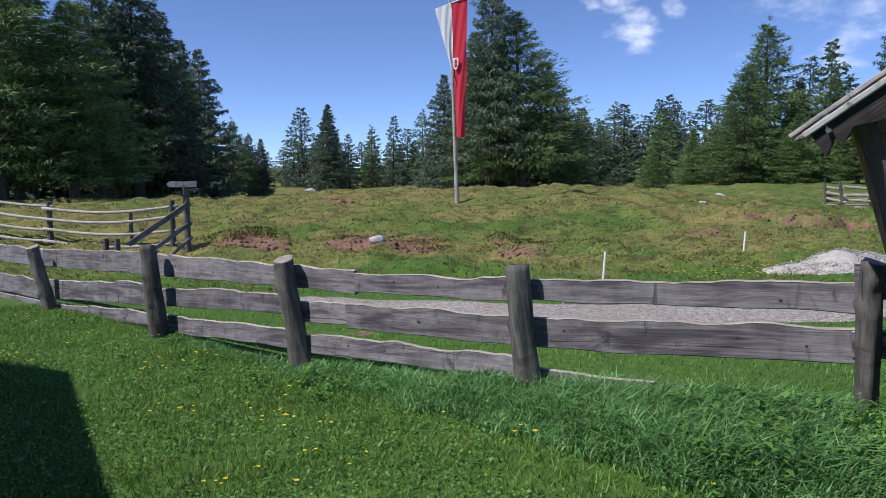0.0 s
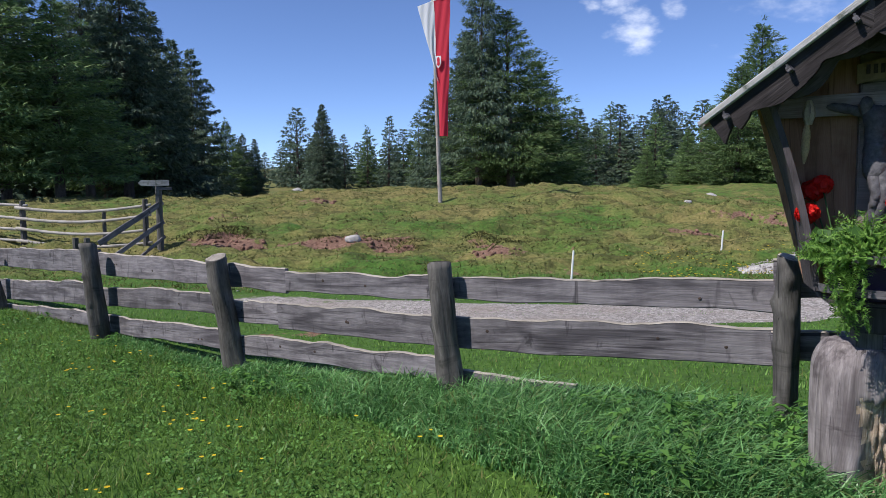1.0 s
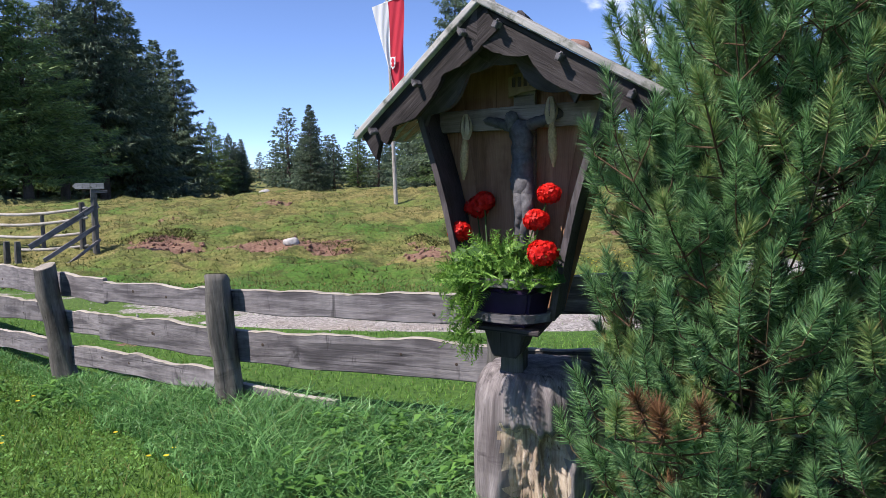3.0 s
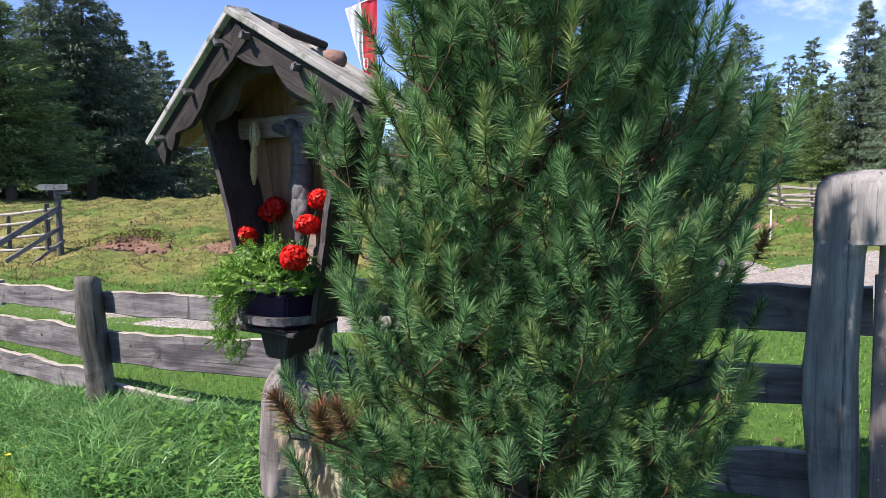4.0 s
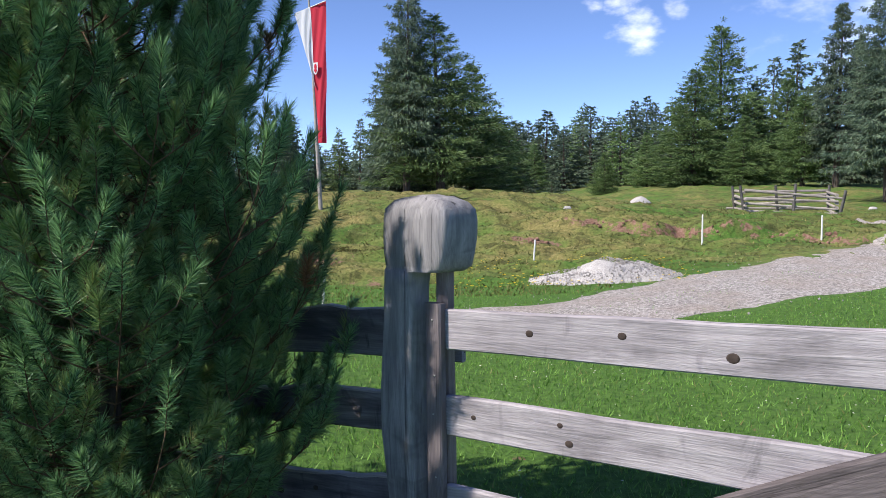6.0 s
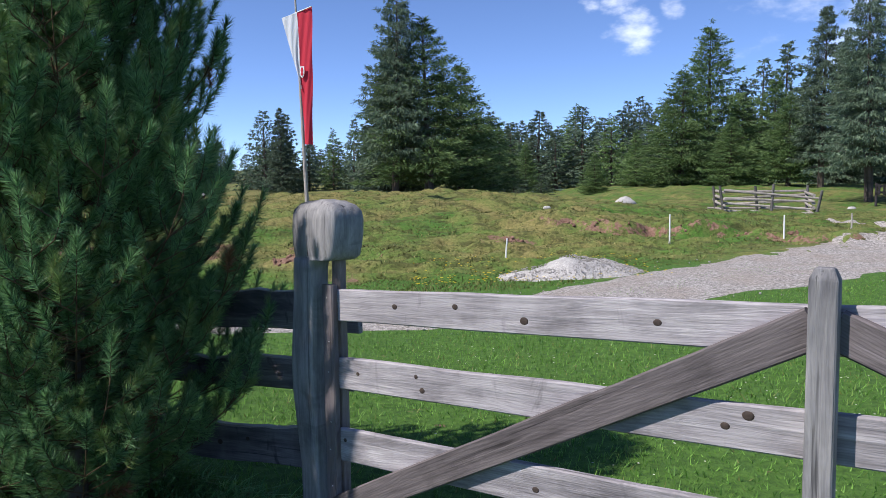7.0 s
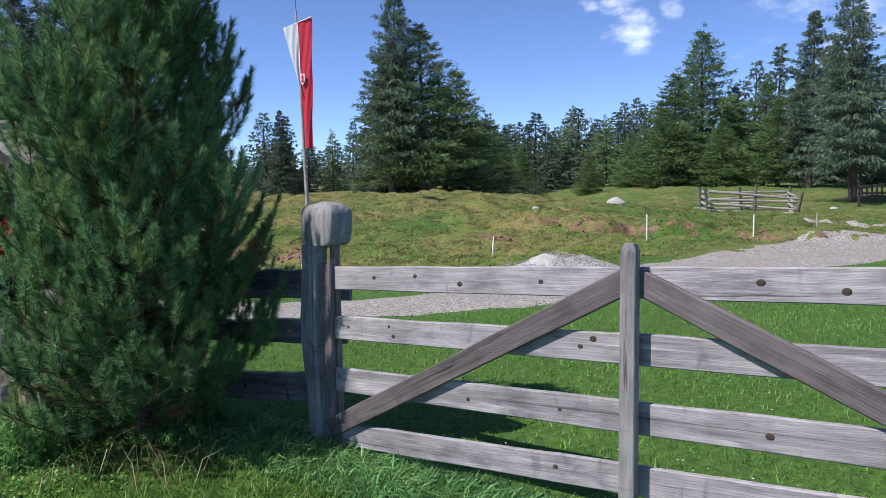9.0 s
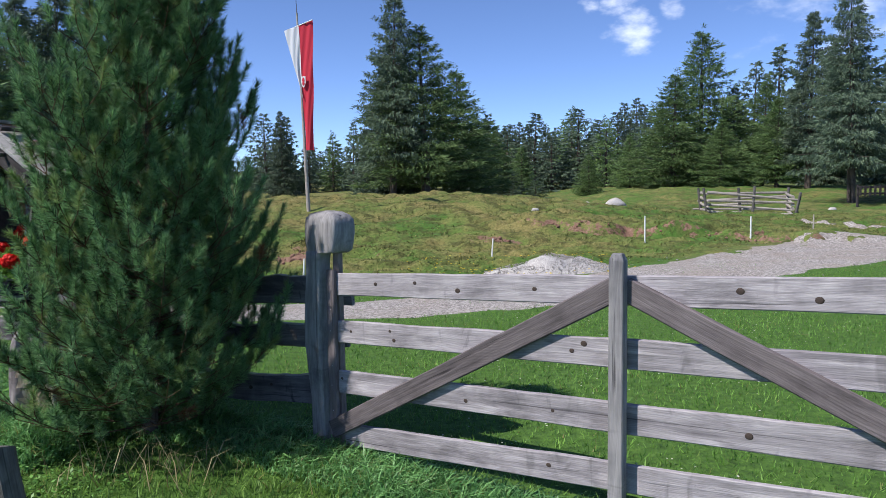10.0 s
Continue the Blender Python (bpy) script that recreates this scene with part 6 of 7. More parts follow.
# ---- forest ----
def conifer(kind, seed, H, R, levels, per, sprigs, bare, coarse=1.0):
    """A conifer: tapered trunk, limbs all round it, a crown of many small sprays."""
    rng = np.random.RandomState(seed)
    larch = kind == "larch"
    tree = empty("larch_tree" if larch else "spruce_tree", Matrix.Identity(4),
                 "tall light green larch on the pasture edge" if larch else "tall dark green spruce on the pasture edge", "tree", "trees of the forest edge")
    part("trunk", log_bm(H * 0.97, 0.016 * H, 0.012, seed, 9, 0.1, 10), M_BARK, tree, "grey-brown trunk")
    limbs_v, limbs_f, V = [], [], []
    lop = rng.rand() * 6.283
    for i in range(levels):
        t = bare + (1 - bare) * (i / levels) ** 0.95
        shape = (1 - t) ** (0.80 if larch else 0.70)
        if larch:
            shape = min(shape, 0.80 + 0.25 * (1 - t)) * (0.75 + 0.25 * min(1.0, (t - bare) / 0.15))
        cnt = max(4, int(per * (1 - 0.45 * t)))
        a0 = rng.rand() * 6.283
        for b in range(cnt):
            a = a0 + b / cnt * 6.283 + rng.randn() * 0.35
            L = R * (shape + 0.015) * (0.48 + 0.62 * rng.rand() ** 0.7) * (1 + 0.14 * math.cos(a - lop) + 0.10 * math.sin(3 * a + 9 * t + seed))
            ca, sa = math.cos(a), math.sin(a)
            pitch = 0.09 * rng.randn()
            if larch:
                curve = lambda s: (0.02 + 0.34 * t + pitch) * s - 0.30 * s * s + 0.26 * s ** 3
            else:
                curve = lambda s: (-0.12 + 0.55 * t + pitch) * s - 0.42 * s * s + 0.36 * s ** 3
            zb = t * H + rng.randn() * (0.018 if larch else 0.014) * H
            k = len(limbs_v)
            segs = 1 if coarse > 1 else 2
            for q in range(segs + 1):
                s = q / segs
                c = np.array([ca * L * s, sa * L * s, zb + L * curve(s)])
                w = 0.0032 * H * (1 - 0.85 * s) * (0.4 + 0.6 * (1 - t))
                limbs_v.extend([c + np.array([-sa * w, ca * w, 0]), c + np.array([sa * w, -ca * w, 0]), c + np.array([0, 0, w])])
            for q in range(segs):
                for j in range(3):
                    jj = (j + 1) % 3
                    limbs_f.append((k + 3 * q + j, k + 3 * q + jj, k + 3 * q + 3 + jj, k + 3 * q + 3 + j))
            m = max(6, int(sprigs * (0.35 + L / R)))
            s = 0.10 + 0.90 * rng.rand(m) ** 0.7
            side = rng.uniform(-1, 1, m)
            spread = L * 0.34 * (1 - 0.72 * s) + 0.006 * H
            base = np.stack([ca * L * s - sa * spread * side, sa * L * s + ca * spread * side,
                             zb + L * curve(s) - 0.05 * L * np.abs(side) + (0.007 if larch else 0.005) * H * rng.randn(m)], 1)
            ln = coarse * (0.027 if larch else 0.029) * H * (0.5 + 0.8 * rng.rand(m)) * (0.55 + 0.45 * (1 - t))
            dirv = np.stack([ca * 0.8 - sa * side * 0.9, sa * 0.8 + ca * side * 0.9, (0.12 if larch else -0.30) + 0.45 * rng.randn(m)], 1)
            dirv /= np.linalg.norm(dirv, axis=1, keepdims=True)
            wv = np.cross(dirv, rng.randn(m, 3))
            wv /= np.linalg.norm(wv, axis=1, keepdims=True) + 1e-9
            wd = ln[:, None] * (0.14 if larch else 0.16) * coarse
            V.append(np.stack([base - wv * wd, base + wv * wd, base + dirv * ln[:, None]], 1).reshape(-1, 3))
            # sprays hanging under the limb
            drop = base + np.stack([dirv[:, 0] * ln * 0.4, dirv[:, 1] * ln * 0.4, -ln * (0.55 if larch else 0.75)], 1)
            wv2 = np.stack([np.cos(s * 40), np.sin(s * 40), 0.3 * side], 1)
            V.append(np.stack([base - wv2 * wd, base + wv2 * wd, drop], 1).reshape(-1, 3))
    v = np.concatenate(V)
    f = np.arange(len(v) // 3)[:, None] * 3 + np.array([[0, 1, 2]])
    tagged(link("branchwork", polys("branchwork", np.array(limbs_v), np.array(limbs_f)), M_BARK, tree, "bare brown limbs"), kind="stuff")
    link("crown", polys("crown", v, f), M_LARCH if larch else M_SPRUCE, tree, "light green soft needles" if larch else "dark green drooping sprays")
    return tree


def build_forest():
    protos = {"s": [conifer("spruce", 100 + k, 14.0, r, 58, 8, 46, bare) for k, (r, bare) in enumerate(((3.3, 0.08), (2.8, 0.05), (3.7, 0.11)))],
              "l": [conifer("larch", 200 + k, 14.0, r, 58, 8, 54, bare) for k, (r, bare) in enumerate(((4.6, 0.08), (3.9, 0.05), (4.2, 0.12)))],
              "m": [conifer("spruce", 140, 14.0, 3.3, 60, 7, 80, 0.20, 0.80)],
              "n": [conifer("larch", 240, 14.0, 4.6, 58, 7, 88, 0.12, 0.85)],
              "f": [conifer("spruce", 300 + k, 14.0, r, 34, 6, 13, 0.02, 1.5) for k, r in enumerate((3.0, 3.7))],
              "g": [conifer("larch", 400, 14.0, 4.0, 34, 6, 16, 0.03, 1.6)]}
    used = set()
    rng = random.Random(8)
    def plant(kind, x, y, height, wide=1.0):
        if math.hypot(x, y) > 84:
            kind = "f" if kind not in "ln" else "g"
        proto = protos[kind][rng.randrange(len(protos[kind]))]
        k = height / 14.0
        wide *= (1.22 if kind in "sm" else 1.5) if math.hypot(x, y) < 84 else 1.6
        m = Matrix.Translation((x, y, ground_z(x, y) - 0.15)) @ pose(0, 0, 0, rng.uniform(-1.5, 1.5), rng.uniform(-1.5, 1.5), rng.uniform(0, 360)) @ Matrix.Diagonal((k * wide, k * wide, k, 1))
        if proto.name not in used:
            used.add(proto.name)
            proto.matrix_basis = m
        else:
            base_scale = proto.scale.copy()
            m2 = m @ Matrix.Diagonal((1 / base_scale.x, 1 / base_scale.y, 1 / base_scale.z, 1))
            copy_thing(proto, m2)
    # bearing (tangent), distance ahead and top (tangent above eye level), seen from the start of the walk
    for kind, bx, d, top, wide in (
            ("n", -0.600, 33, 0.37, 1.15), ("n", -0.70, 36, 0.36, 1.1), ("m", -0.575, 41, 0.30, 1.2), ("n", -0.500, 35, 0.26, 1.1), ("m", -0.462, 44, 0.285, 1.1), ("m", -0.41, 46, 0.305, 1.15), ("l", -0.44, 50, 0.25, 1.0),
            ("s", -0.372, 50, 0.24, 1.05), ("s", -0.3235, 61, 0.188, 0.95), ("s", -0.345, 62, 0.20, 1.0), ("f", -0.54, 56, 0.26, 1.2), ("f", -0.61, 55, 0.26, 1.2), ("f", -0.49, 60, 0.25, 1.2), ("f", -0.43, 62, 0.22, 1.2), ("f", -0.38, 64, 0.2, 1.2),
            ("l", -0.283, 72, 0.092, 0.95), ("s", -0.262, 75, 0.075, 0.9), ("s", -0.243, 76, 0.068, 0.95),
            ("f", -0.212, 112, 0.034, 0.9), ("s", -0.188, 105, 0.068, 0.8), ("s", -0.151, 80, 0.113, 0.85), ("s", -0.125, 96, 0.073, 0.9), ("f", -0.170, 100, 0.06, 0.9),
            ("l", -0.094, 100, 0.082, 0.9), ("s", -0.066, 98, 0.097, 0.8), ("f", -0.045, 104, 0.08, 0.9), ("l", -0.024, 104, 0.102, 0.9), ("s", 0.004, 62, 0.152, 0.95),
            ("m", 0.064, 41, 0.285, 0.92), ("s", 0.045, 47, 0.21, 1.0), ("n", 0.108, 42, 0.236, 1.15), ("l", 0.140, 46, 0.17, 1.1), ("f", 0.08, 60, 0.16, 1.2), ("l", 0.165, 60, 0.085, 1.0)):
        plant(kind, -0.05 + bx * d, 0.32 + d, top * d + 1.47 - ground_z(-0.05 + bx * d, 0.32 + d), wide)
    # the same, seen from the end of the walk
    for kind, bx, d, top, wide in (
            ("f", -0.235, 105, 0.105, 0.95), ("s", -0.205, 98, 0.10, 0.9),
            ("l", 0.045, 85, 0.098, 0.9), ("s", 0.064, 100, 0.100, 0.9), ("f", 0.085, 120, 0.080, 1.0), ("s", 0.105, 130, 0.088, 0.9), ("f", 0.118, 135, 0.09, 0.9), ("s", 0.140, 130, 0.085, 0.9), ("f", 0.155, 140, 0.08, 0.9), ("s", 0.165, 135, 0.088, 0.9),
            ("l", 0.108, 74, 0.057, 1.1), ("l", 0.1765, 105, 0.105, 1.0), ("l", 0.222, 84, 0.092, 1.0), ("s", 0.248, 130, 0.112, 0.9), ("s", 0.262, 140, 0.118, 0.9), ("s", 0.276, 140, 0.110, 0.9), ("l", 0.255, 72, 0.070, 1.1), ("l", 0.20, 70, 0.045, 1.1),
            ("l", 0.312, 66, 0.150, 1.15), ("l", 0.349, 74, 0.205, 1.05), ("s", 0.392, 74, 0.13, 1.1), ("l", 0.375, 62, 0.09, 1.15), ("s", 0.418, 90, 0.165, 0.8), ("s", 0.450, 95, 0.185, 0.9), ("l", 0.432, 72, 0.14, 1.0), ("l", 0.452, 60, 0.118, 1.1),
            ("m", 0.494, 58, 0.225, 0.95), ("s", 0.520, 66, 0.19, 0.9), ("s", 0.545, 72, 0.18, 0.9), ("m", 0.553, 46, 0.26, 1.0), ("m", 0.66, 48, 0.27, 1.1), ("m", 0.72, 50, 0.27, 1.1), ("f", 0.62, 70, 0.2, 1.2), ("f", 0.57, 90, 0.16, 1.2), ("f", 0.48, 100, 0.14, 1.2)):
        plant(kind, 5.35 + bx * d, -2.09 + d, top * d + 1.73 - ground_z(5.35 + bx * d, -2.09 + d), wide)
    for b, d, top in ((0.09, 92, 0.085), (0.125, 96, 0.10), (0.15, 90, 0.075), (0.185, 98, 0.105), (0.215, 94, 0.09), (0.24, 100, 0.10), (0.29, 96, 0.11), (0.06, 94, 0.09)):
        plant("s", 5.35 + b * d, -2.09 + d, top * d + 1.73 - ground_z(5.35 + b * d, -2.09 + d), 1.3)
    # closed wood behind
    for k in range(125):
        b = -0.75 + 1.6 * k / 124 + rng.uniform(-0.012, 0.012)
        d = rng.uniform(115, 165)
        if -0.335 < b < -0.22:
            d *= 1.3
        x, y = 2.5 + b * d, d
        plant("f", x, y, rng.uniform(0.046, 0.074) * d + 1.5 - ground_z(x, y) + (2.5 if b > 0.05 else 0), 1.25)
    # undergrowth of young spruces at the wood's edge
    for k in range(16):
        b = rng.choice((rng.uniform(-0.62, -0.33), rng.uniform(0.03, 0.35)))
        d = rng.uniform(52, 66)
        x, y = 1.5 + b * d, d
        plant("f", x, y, rng.uniform(1.2, 2.8), 1.7)


# ---- things on the pasture ----
def build_flag():
    x, y = 0.486, 25.4
    z0 = ground_z(x, y)
    pole = empty("flagpole", Matrix.Translation((x, y, z0)), "tall slim wooden flagpole with a red and white banner", "flagpole")
    top = Vector((-0.22, 0.0, 7.15))
    part("pole", log_bm(top.length + 0.3, 0.075, 0.032, 6, 10, 0.03, 12), M_POLE_Z, pole, "grey-brown wooden pole", m=upright((0.01, 0, -0.3), top))
    part("rod", log_bm(0.5, 0.012, 0.010, 7, 6, 0.0, 2), M_BARK, pole, "thin rod at the top", m=upright(top, top + Vector((-0.02, 0, 0.5))))
    a, b = Vector((-0.70, 0.10, 6.52)), Vector((0.38, -0.26, 6.84))
    part("crossbar", log_bm((b - a).length, 0.018, 0.018, 3, 8, 0.02, 3), M_WHITE, pole, "white crossbar", m=upright(a, b))
    red = leafy("red_cloth", (0.58, 0.030, 0.055), (0.66, 0.045, 0.075), 0.75, None, 0.2)
    white = leafy("white_cloth", (0.74, 0.74, 0.77), (0.80, 0.80, 0.82), 0.75, None, 0.2)
    def cloth(name, left, right, mat, label, seed):
        nu, nv = 14, 60
        verts, faces = [], []
        for j in range(nv + 1):
            v = j / nv
            l, r = left(v), right(v)
            for i in range(nu + 1):
                u = i / nu
                p = l.lerp(r, u)
                p.y = 0.0
                p.y += -0.13 - 0.18 * p.x + 0.035 * math.sin(u * 5.0 + v * 3.0 + seed) * (0.2 + v) + 0.010 * math.sin(u * 13 + v * 17 + seed)
                verts.append(p)
        for j in range(nv):
            for i in range(nu):
                k = j * (nu + 1) + i
                faces.append((k, k + 1, k + nu + 2, k + nu + 1))
        link(name, polys(name, verts, faces), mat, pole, label, smooth=True)
    seam_top = a.lerp(b, 0.5)
    seam = lambda v: Vector((seam_top.x + 0.15 * min(1.0, v * 1.05) + 0.015 * math.sin(v * 9), 0, seam_top.z - 4.46 * v))
    edge = lambda v: Vector((b.x - 0.04 * min(1.0, 2 * v) - 0.07 * max(0.0, v - 0.5) / 0.5 + 0.012 * math.sin(v * 14), 0, b.z - 4.62 * v))
    cloth("red_half", seam, edge, red, "red half of the banner", 0.0)
    wl_ = lambda v: Vector((a.x + (0.68 * v ** 1.05), 0, a.z - 2.5 * v))
    wr_ = lambda v: Vector((seam(v * 0.55).x + 0.004, 0, seam_top.z - 2.55 * v))
    cloth("white_half", wl_, wr_, white, "white half of the banner, folding narrow below", 2.0)
    # coat of arms reduced to a plain shield
    for name, w, h, y_, mat, z_, x_ in (("shield", 0.10, 0.20, -0.20, white, 4.66, -0.02), ("shield_charge", 0.062, 0.15, -0.212, red, 4.67, -0.02)):
        bm = bmesh.new()
        pts = [(-w, h), (w, h), (w, -0.1 * h), (0.62 * w, -0.7 * h), (0, -h), (-0.62 * w, -0.7 * h), (-w, -0.1 * h)]
        if name == "shield_charge":
            pts = [(-w * 0.4, h), (w * 0.4, h), (w, 0.3 * h), (w * 0.55, 0), (w, -0.5 * h), (0, -h), (-w, -0.5 * h), (-w * 0.55, 0), (-w, 0.3 * h)]
        f1 = [bm.verts.new((px, 0, pz)) for px, pz in pts]
        f2 = [bm.verts.new((px, 0.006, pz)) for px, pz in pts]
        bm.faces.new(f1)
        bm.faces.new(f2[::-1])
        for k in range(len(pts)):
            bm.faces.new((f1[k], f1[(k + 1) % len(pts)], f2[(k + 1) % len(pts)], f2[k]))
        part(name, bm, mat, pole, "plain shield shape" if name == "shield" else "red shape on the shield", m=Matrix.Translation((x_, y_, z_)) @ pose(0, 0, 0, 0, 0, -28))


def build_far_fence():
    """The pole fence and stile beside the signpost, across the track."""
    def post(x, y, h, r=0.07, lean=(0, 0)):
        z0 = ground_z(x, y) - 0.2
        p = part("pole_fence_post", log_bm(h + 0.2, r, r * 0.9, int(x * 7) % 50, 9, 0.12, 5), M_POST, None, m=upright((x, y, z0), (x + lean[0], y + lean[1], z0 + h + 0.2)))
        tagged(p, "short grey post of the pole fence", "fence post", "posts of the pole fence")
    def pole(p, q, r0, r1, seed, sag=0.06):
        p, q = Vector(p), Vector(q)
        bm = log_bm((q - p).length, r0, r1, seed, 8, 0.12, 12)
        m = upright(p, q)
        inv3 = m.to_3x3().inverted()
        L = (q - p).length
        for v in bm.verts:
            t = v.co.z / L
            v.co += inv3 @ Vector((0, 0, -sag * math.sin(max(0, min(1, t)) * math.pi)))
        ob = part("fence_pole", bm, M_PALE_POLE, None, m=m, smooth=True)
        tagged(ob, "bleached round fence pole, slightly sagging", "fence pole", "poles of the pole fence")
    line = [(-16.6, 21.4), (-12.6, 20.3), (-10.45, 19.6), (-9.0, 19.3), (-6.75, 18.4)]
    for i, (x, y) in enumerate(line):
        if i != 3:
            post(x, y, 1.15 if i < 4 else 1.25, 0.075)
    post(-8.0, 18.9, 1.0, 0.05)
    rng = random.Random(5)
    for i in range(len(line) - 1):
        (x0, y0), (x1, y1) = line[i], line[i + 1]
        if i == 2:
            x1, y1 = line[4]
        if i == 3:
            break
        for k, h in enumerate((1.02, 0.72, 0.42, 0.10)):
            pole((x0 - 0.15, y0 - 0.05, ground_z(x0, y0) + h + rng.uniform(-0.04, 0.04)), (x1 + 0.15, y1 - 0.05, ground_z(x1, y1) + h + rng.uniform(-0.04, 0.04) + (0.12 if i == 2 else 0)), 0.045, 0.035, i * 5 + k, 0.05 if i < 2 else 0.14)
    # low stile in front: two short posts and slanting rails
    for x, y, h in ((-7.75, 16.9, 0.55), (-7.45, 16.8, 0.5)):
        post(x, y, h, 0.075)
    for k, (h0, h1) in enumerate(((0.34, 1.08), (0.05, 0.62), (-0.2, 0.28))):
        p = (-7.2 + 0.3 * k, 16.9, ground_z(-7.2, 16.9) + h0 + 0.05)
        q = (-6.15, 18.05, ground_z(-6.15, 18.05) + h1)
        bm = plank_bm((Vector(q) - Vector(p)).length, 0.13 - 0.03 * k, 0.04, 90 + k, wavy=0.008)
        tagged(part("slanting_rail", bm, M_RAIL, None, m=along(p, q)), "slanting grey rail of the stile", "rail", "rails of the stile")
    # signpost
    x, y = -6.25, 18.0
    z0 = ground_z(x, y)
    sign = empty("signpost", Matrix.Translation((x, y, z0)), "grey wooden signpost with an arrow board", "signpost")
    part("post", log_bm(1.85, 0.075, 0.07, 12, 8, 0.05, 6, square=0.9), M_POST, sign, m=Matrix.Translation((0, 0, -0.3)))
    bm = bmesh.new()
    pts = [(-0.42, 0.0), (-0.34, 0.07), (0.28, 0.07), (0.28, -0.07), (-0.34, -0.07)]
    f1 = [bm.verts.new((a, -0.02, b)) for a, b in pts]
    f2 = [bm.verts.new((a, 0.02, b)) for a, b in pts]
    bm.faces.new(f1)
    bm.faces.new(f2[::-1])
    for k in range(5):
        bm.faces.new((f1[k], f2[k], f2[(k + 1) % 5], f1[(k + 1) % 5]))
    bmesh.ops.recalc_face_normals(bm, faces=bm.faces)
    part("arrow_board", bm, M_VERGE, sign, "pale arrow-shaped board", m=Matrix.Translation((0, -0.1, 1.60)) @ pose(0, 0, 0, 0, 0, 12))
    part("small_board", plank_bm(0.36, 0.07, 0.03, 3), M_RAIL, sign, m=Matrix.Translation((-0.02, -0.1, 1.43)) @ pose(0, 0, 0, 0, 0, 25))


def build_pen():
    """Log pen on the pasture, by the wood's edge."""
    ax, ay, bx, by = 18.0, 33.2, 22.2, 33.4
    pen = empty("log_pen", Matrix.Translation((ax, ay, ground_z(ax, ay))), "low grey log pen on the pasture", "pen")
    inv = pen.matrix_basis.inverted()
    corners = [(ax, ay), (bx - 0.6, by - 1.2), (bx + 0.4, by + 1.6), (ax + 0.6, ay + 2.6)]
    rng = random.Random(3)
    for k in range(4):
        p, q = corners[k], corners[(k + 1) % 4]
        for j in range(4):
            z0, z1 = ground_z(*p) + 0.16 + j * 0.27, ground_z(*q) + 0.16 + j * 0.27
            sag = rng.uniform(-0.10, 0.10)
            a, b = Vector((p[0], p[1], z0 + sag)), Vector((q[0], q[1], z1 - sag))
            part("log", log_bm((b - a).length + rng.uniform(-0.1, 0.5), rng.uniform(0.055, 0.08), 0.05, j + k, 8, 0.15, 7, bend=rng.uniform(-0.06, 0.06)), M_POLE_Z, pen, m=inv @ upright(a, b))
    for x, y in corners + [((ax + bx) / 2 - 0.2, (ay + by) / 2 - 0.6), ((ax + bx) / 2 + 0.3, ay + 2.1)]:
        part("stake", log_bm(1.45, 0.07, 0.06, int(x), 8, 0.1, 4), M_POST, pen, m=inv @ Matrix.Translation((x, y - 0.1, ground_z(x, y) - 0.2)) @ pose(0, 0, 0, rng.uniform(-9, 9), rng.uniform(-9, 9), 0))


def build_stakes():
    for x, y, top, lean, mat, lab in ((2.67, 12.4, 0.376, 0.05, M_WHITE, "thin white plastic fence stake in the grass"), (6.6, 16.2, 0.45, 0.04, M_WHITE, "thin white plastic fence stake in the grass"),
                                      (10.83, 17.9, 0.88, 0.0, M_WHITE, "thin white plastic fence stake in the grass"), (13.67, 17.9, 0.83, 0.0, M_WHITE, "thin white plastic fence stake in the grass"),
                                      (15.4, 18.0, 0.74, 0.0, M_POLE_Z, "thin weathered wooden fence stake in the grass")):
        z0 = ground_z(x, y) - 0.1
        ob = part("fence_stake", log_bm(max(0.6, top - z0), 0.021, 0.017, 3, 8, 0.02, 3), mat, None, m=upright((x, y, z0), (x + lean, y, max(z0 + 0.6, top))))
        tagged(ob, lab, "fence stake", "stakes of the pasture fence")


def build_rocks():
    for x, y, s, seed, lab in ((-1.67, 18.55, (0.20, 0.15, 0.13), 1, "pale grey boulder on bare red earth"), (15.7, 42.0, (0.62, 0.5, 0.40), 2, "large pale boulder on the hill"),
                               (14.0, 42.0, (0.24, 0.2, 0.22), 3, "small pale boulder on the hill"), (12.6, 41.5, (0.38, 0.3, 0.32), 7, "small pale boulder on the hill"),
                               (-6.27, 35.0, (0.33, 0.28, 0.26), 4, "pale boulder on the crest of the hill"), (5.6, 21.5, (0.10, 0.08, 0.07), 5, "small stone in the grass"),
                               (8.8, 25.0, (0.14, 0.1, 0.09), 6, "small stone in the grass"), (26.5, 38.0, (0.22, 0.2, 0.12), 8, "flat pale boulder by the wood's edge")):
        ob = part("boulder", rock_mesh("boulder", s, seed, 3, 0.22), M_ROCK, None, m=Matrix.Translation((x, y, ground_z(x, y) + s[2] * 0.25)), smooth=True)
        tagged(ob, lab, "boulder", "boulders of the pasture")


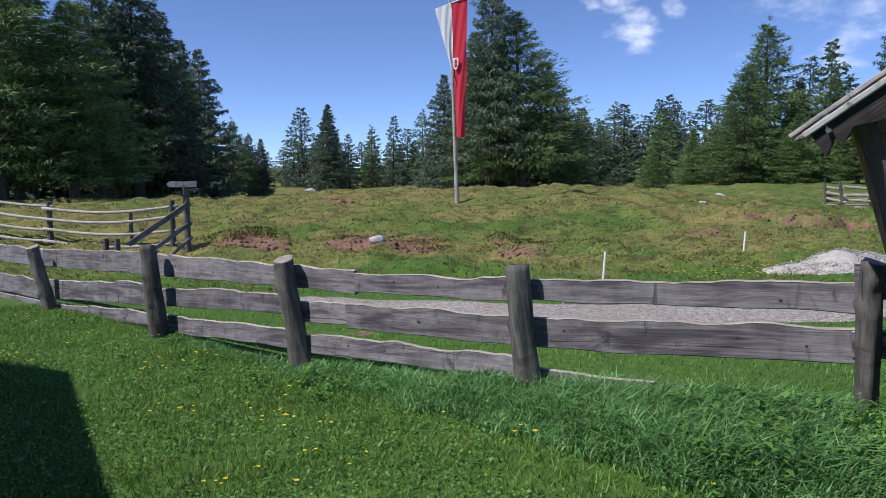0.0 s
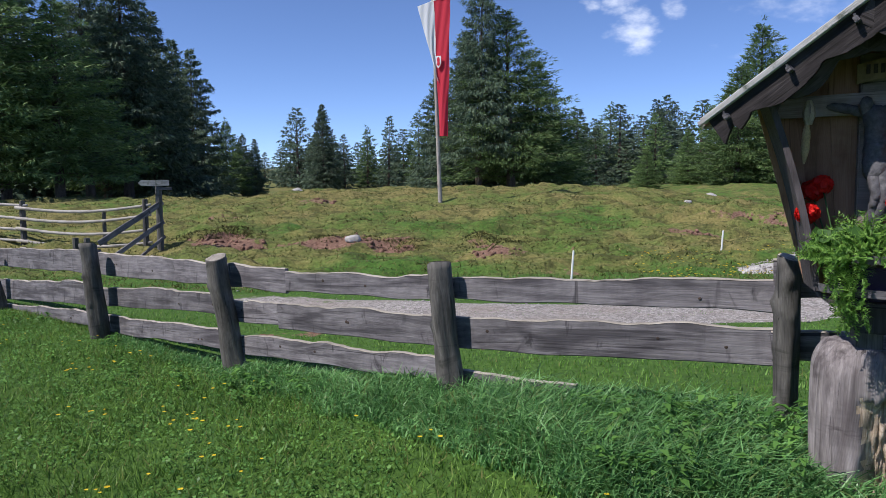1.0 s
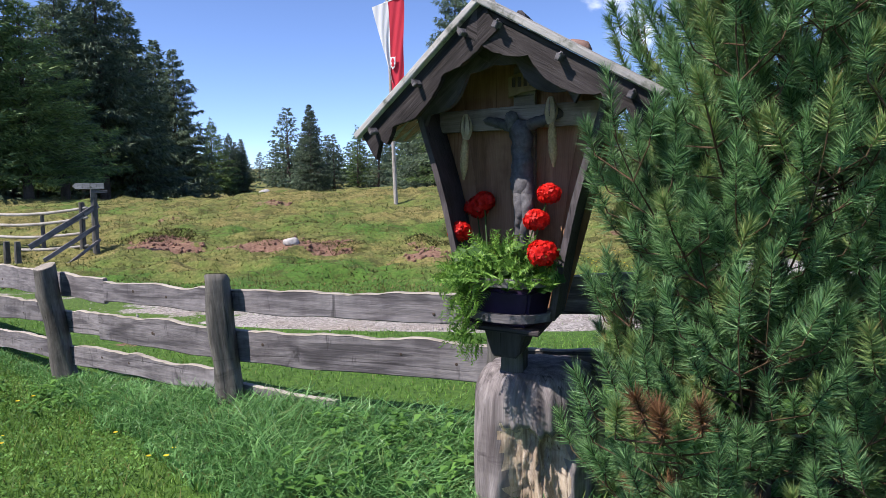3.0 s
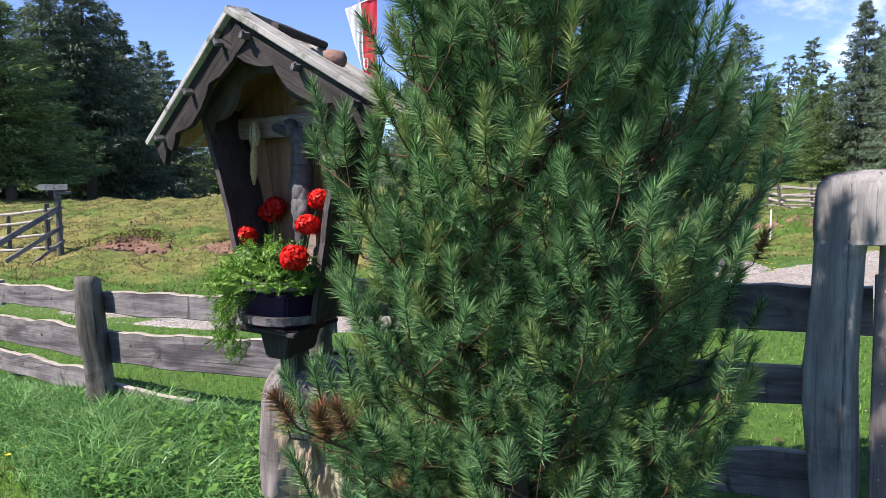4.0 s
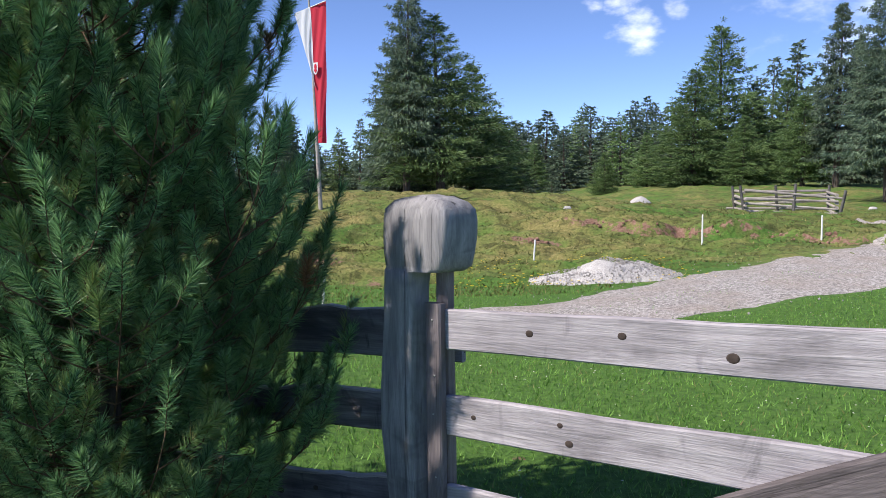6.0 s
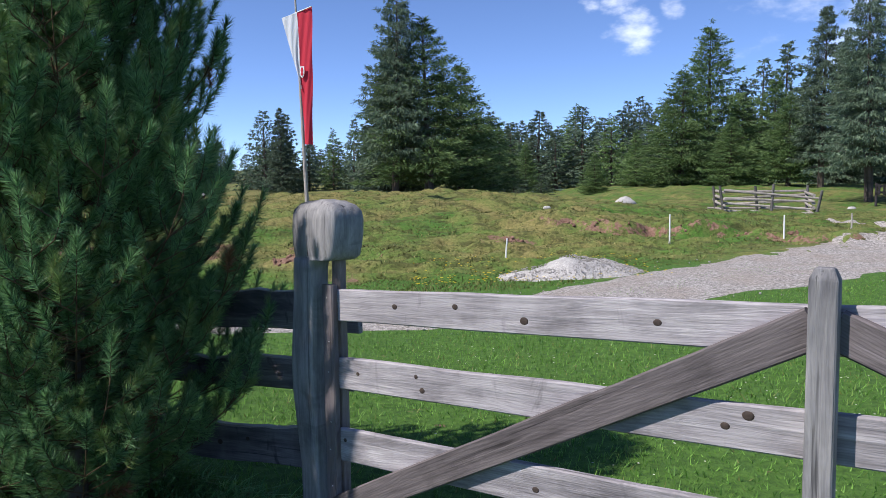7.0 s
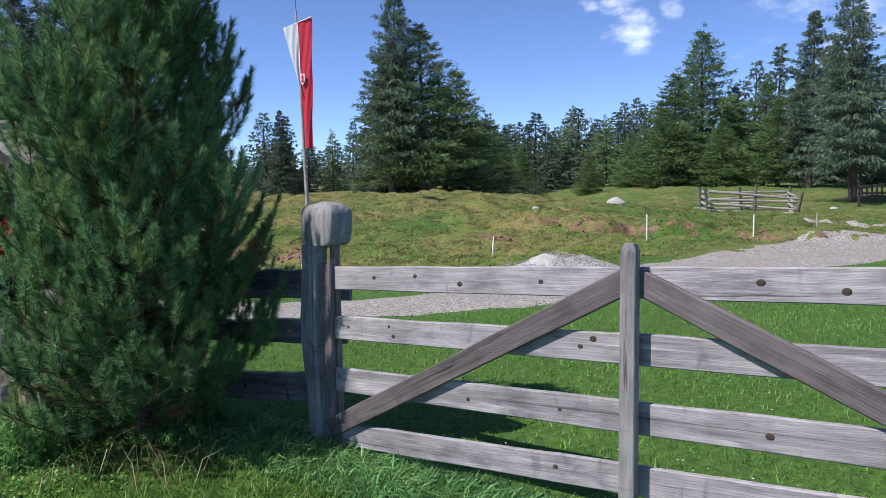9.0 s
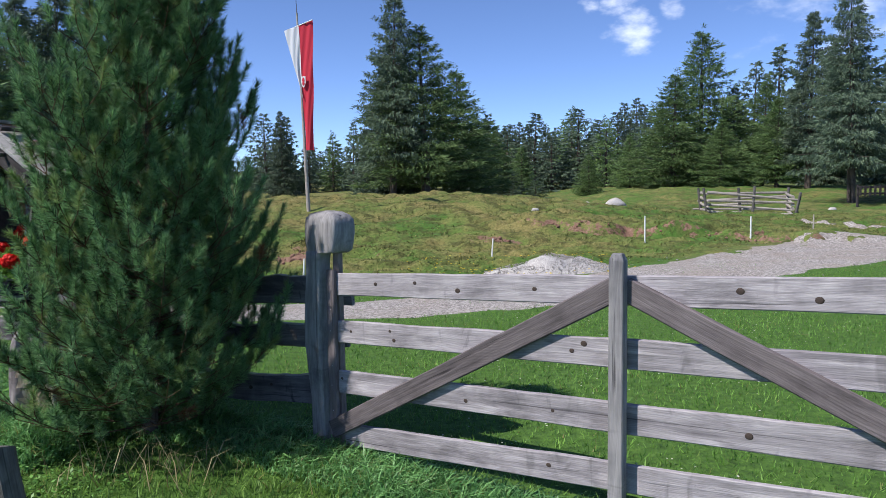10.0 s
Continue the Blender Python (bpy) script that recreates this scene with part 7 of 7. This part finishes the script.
def build_lattice():
    """Dark slatted wooden rack under the trees by the wood's edge."""
    x, y = 31.6, 40.8
    z0 = ground_z(x, y)
    rack = empty("slatted_rack", Matrix.Translation((x, y, z0)) @ pose(0, 0, 0, 0, 0, -8), "dark brown slatted wooden rack under trees", "rack")
    for k in range(16):
        part("slat", box_bm(-0.06, 0.06, -0.02, 0.02, 0.55, 1.15, 0.004), M_BARGE, rack, m=Matrix.Translation((-1.9 + k * 0.27, 0, 0)))
    for z in (0.62, 1.0):
        part("rail", plank_bm(4.4, 0.12, 0.05, 5), M_BARGE, rack, m=Matrix.Translation((-2.1, 0.06, z)))
    for k in (-2.0, 2.2):
        part("leg", log_bm(1.3, 0.07, 0.07, 2, 8, 0.05, 3), M_BARGE, rack, m=Matrix.Translation((k, 0.12, -0.1)))


def build_near_post():
    """A short dark post by the path on the lawn."""
    x, y = 3.56, 1.18
    z0 = ground_z(x, y) - 0.2
    ob = part("garden_post", log_bm(0.66 - z0, 0.065, 0.06, 14, 10, 0.12, 6, slant=0.3), M_POST, None, m=upright((x + 0.08, y, z0), (x - 0.03, y, 0.66)))
    tagged(ob, "short dark weathered post on the lawn", "post")


def build_hut():
    """The hut beside the lawn, whose shadow falls across the grass."""
    m = Matrix.Translation((-7.81, 4.25, 0.0)) @ pose(0, 0, 0, 0, 0, -60.0)
    hut = empty("hut", m, "plain dark timber hut with a low gabled roof", "hut")
    # x along the hut's length, running away from the lawn's end; eaves towards the lawn
    L, W, H = 7.0, 4.4, 2.9
    z0 = -0.5
    for x0, x1, y0, y1 in ((-L, 0.0, W / 2 - 0.2, W / 2), (-L, 0.0, -W / 2, -W / 2 + 0.2), (-0.2, 0.0, -W / 2 + 0.2, W / 2 - 0.2), (-L, -L + 0.2, -W / 2 + 0.2, W / 2 - 0.2)):
        part("wall", box_bm(-x1, -x0, y0, y1, z0, H, 0.01), M_DARKWOOD, hut)
    for side in (-1, 1):
        bm = box_bm(-0.4, L + 0.4, -0.05, W / 2 + 0.55, -0.05, 0.05, 0.01)
        # the gable is drawn forward at the ridge
        for v in bm.verts:
            if v.co.y < 0.1 and (v.co.x < 0.0) == (side > 0) and (v.co.x < 0.0 or v.co.x > L):
                v.co.x += -2.2 * side
        a = 24.0
        mm = Matrix.Translation((0, 0, H + 1.0)) @ (pose(0, 0, 0, -a, 0, 0) if side > 0 else pose(0, 0, 0, 0, 0, 180) @ Matrix.Translation((-L, 0, 0)) @ pose(0, 0, 0, -a, 0, 0))
        part("roof", bm, M_DARKWOOD, hut, "dark board roof", m=mm)


build_ground()
build_road()
build_footpath()
build_clods()
build_gravel_heap()
build_hut()
build_fence()
build_gate()
build_head_post()
build_shrine()
build_stump()
build_pine()
build_forest()
build_flag()
build_far_fence()
build_pen()
build_stakes()
build_rocks()
build_lattice()
build_near_post()
build_corn(-0.324, 1.825, 1)
build_corn(0.088, 1.87, -1)
build_flowers()
build_herbs()
build_grass()
scatter_stones()
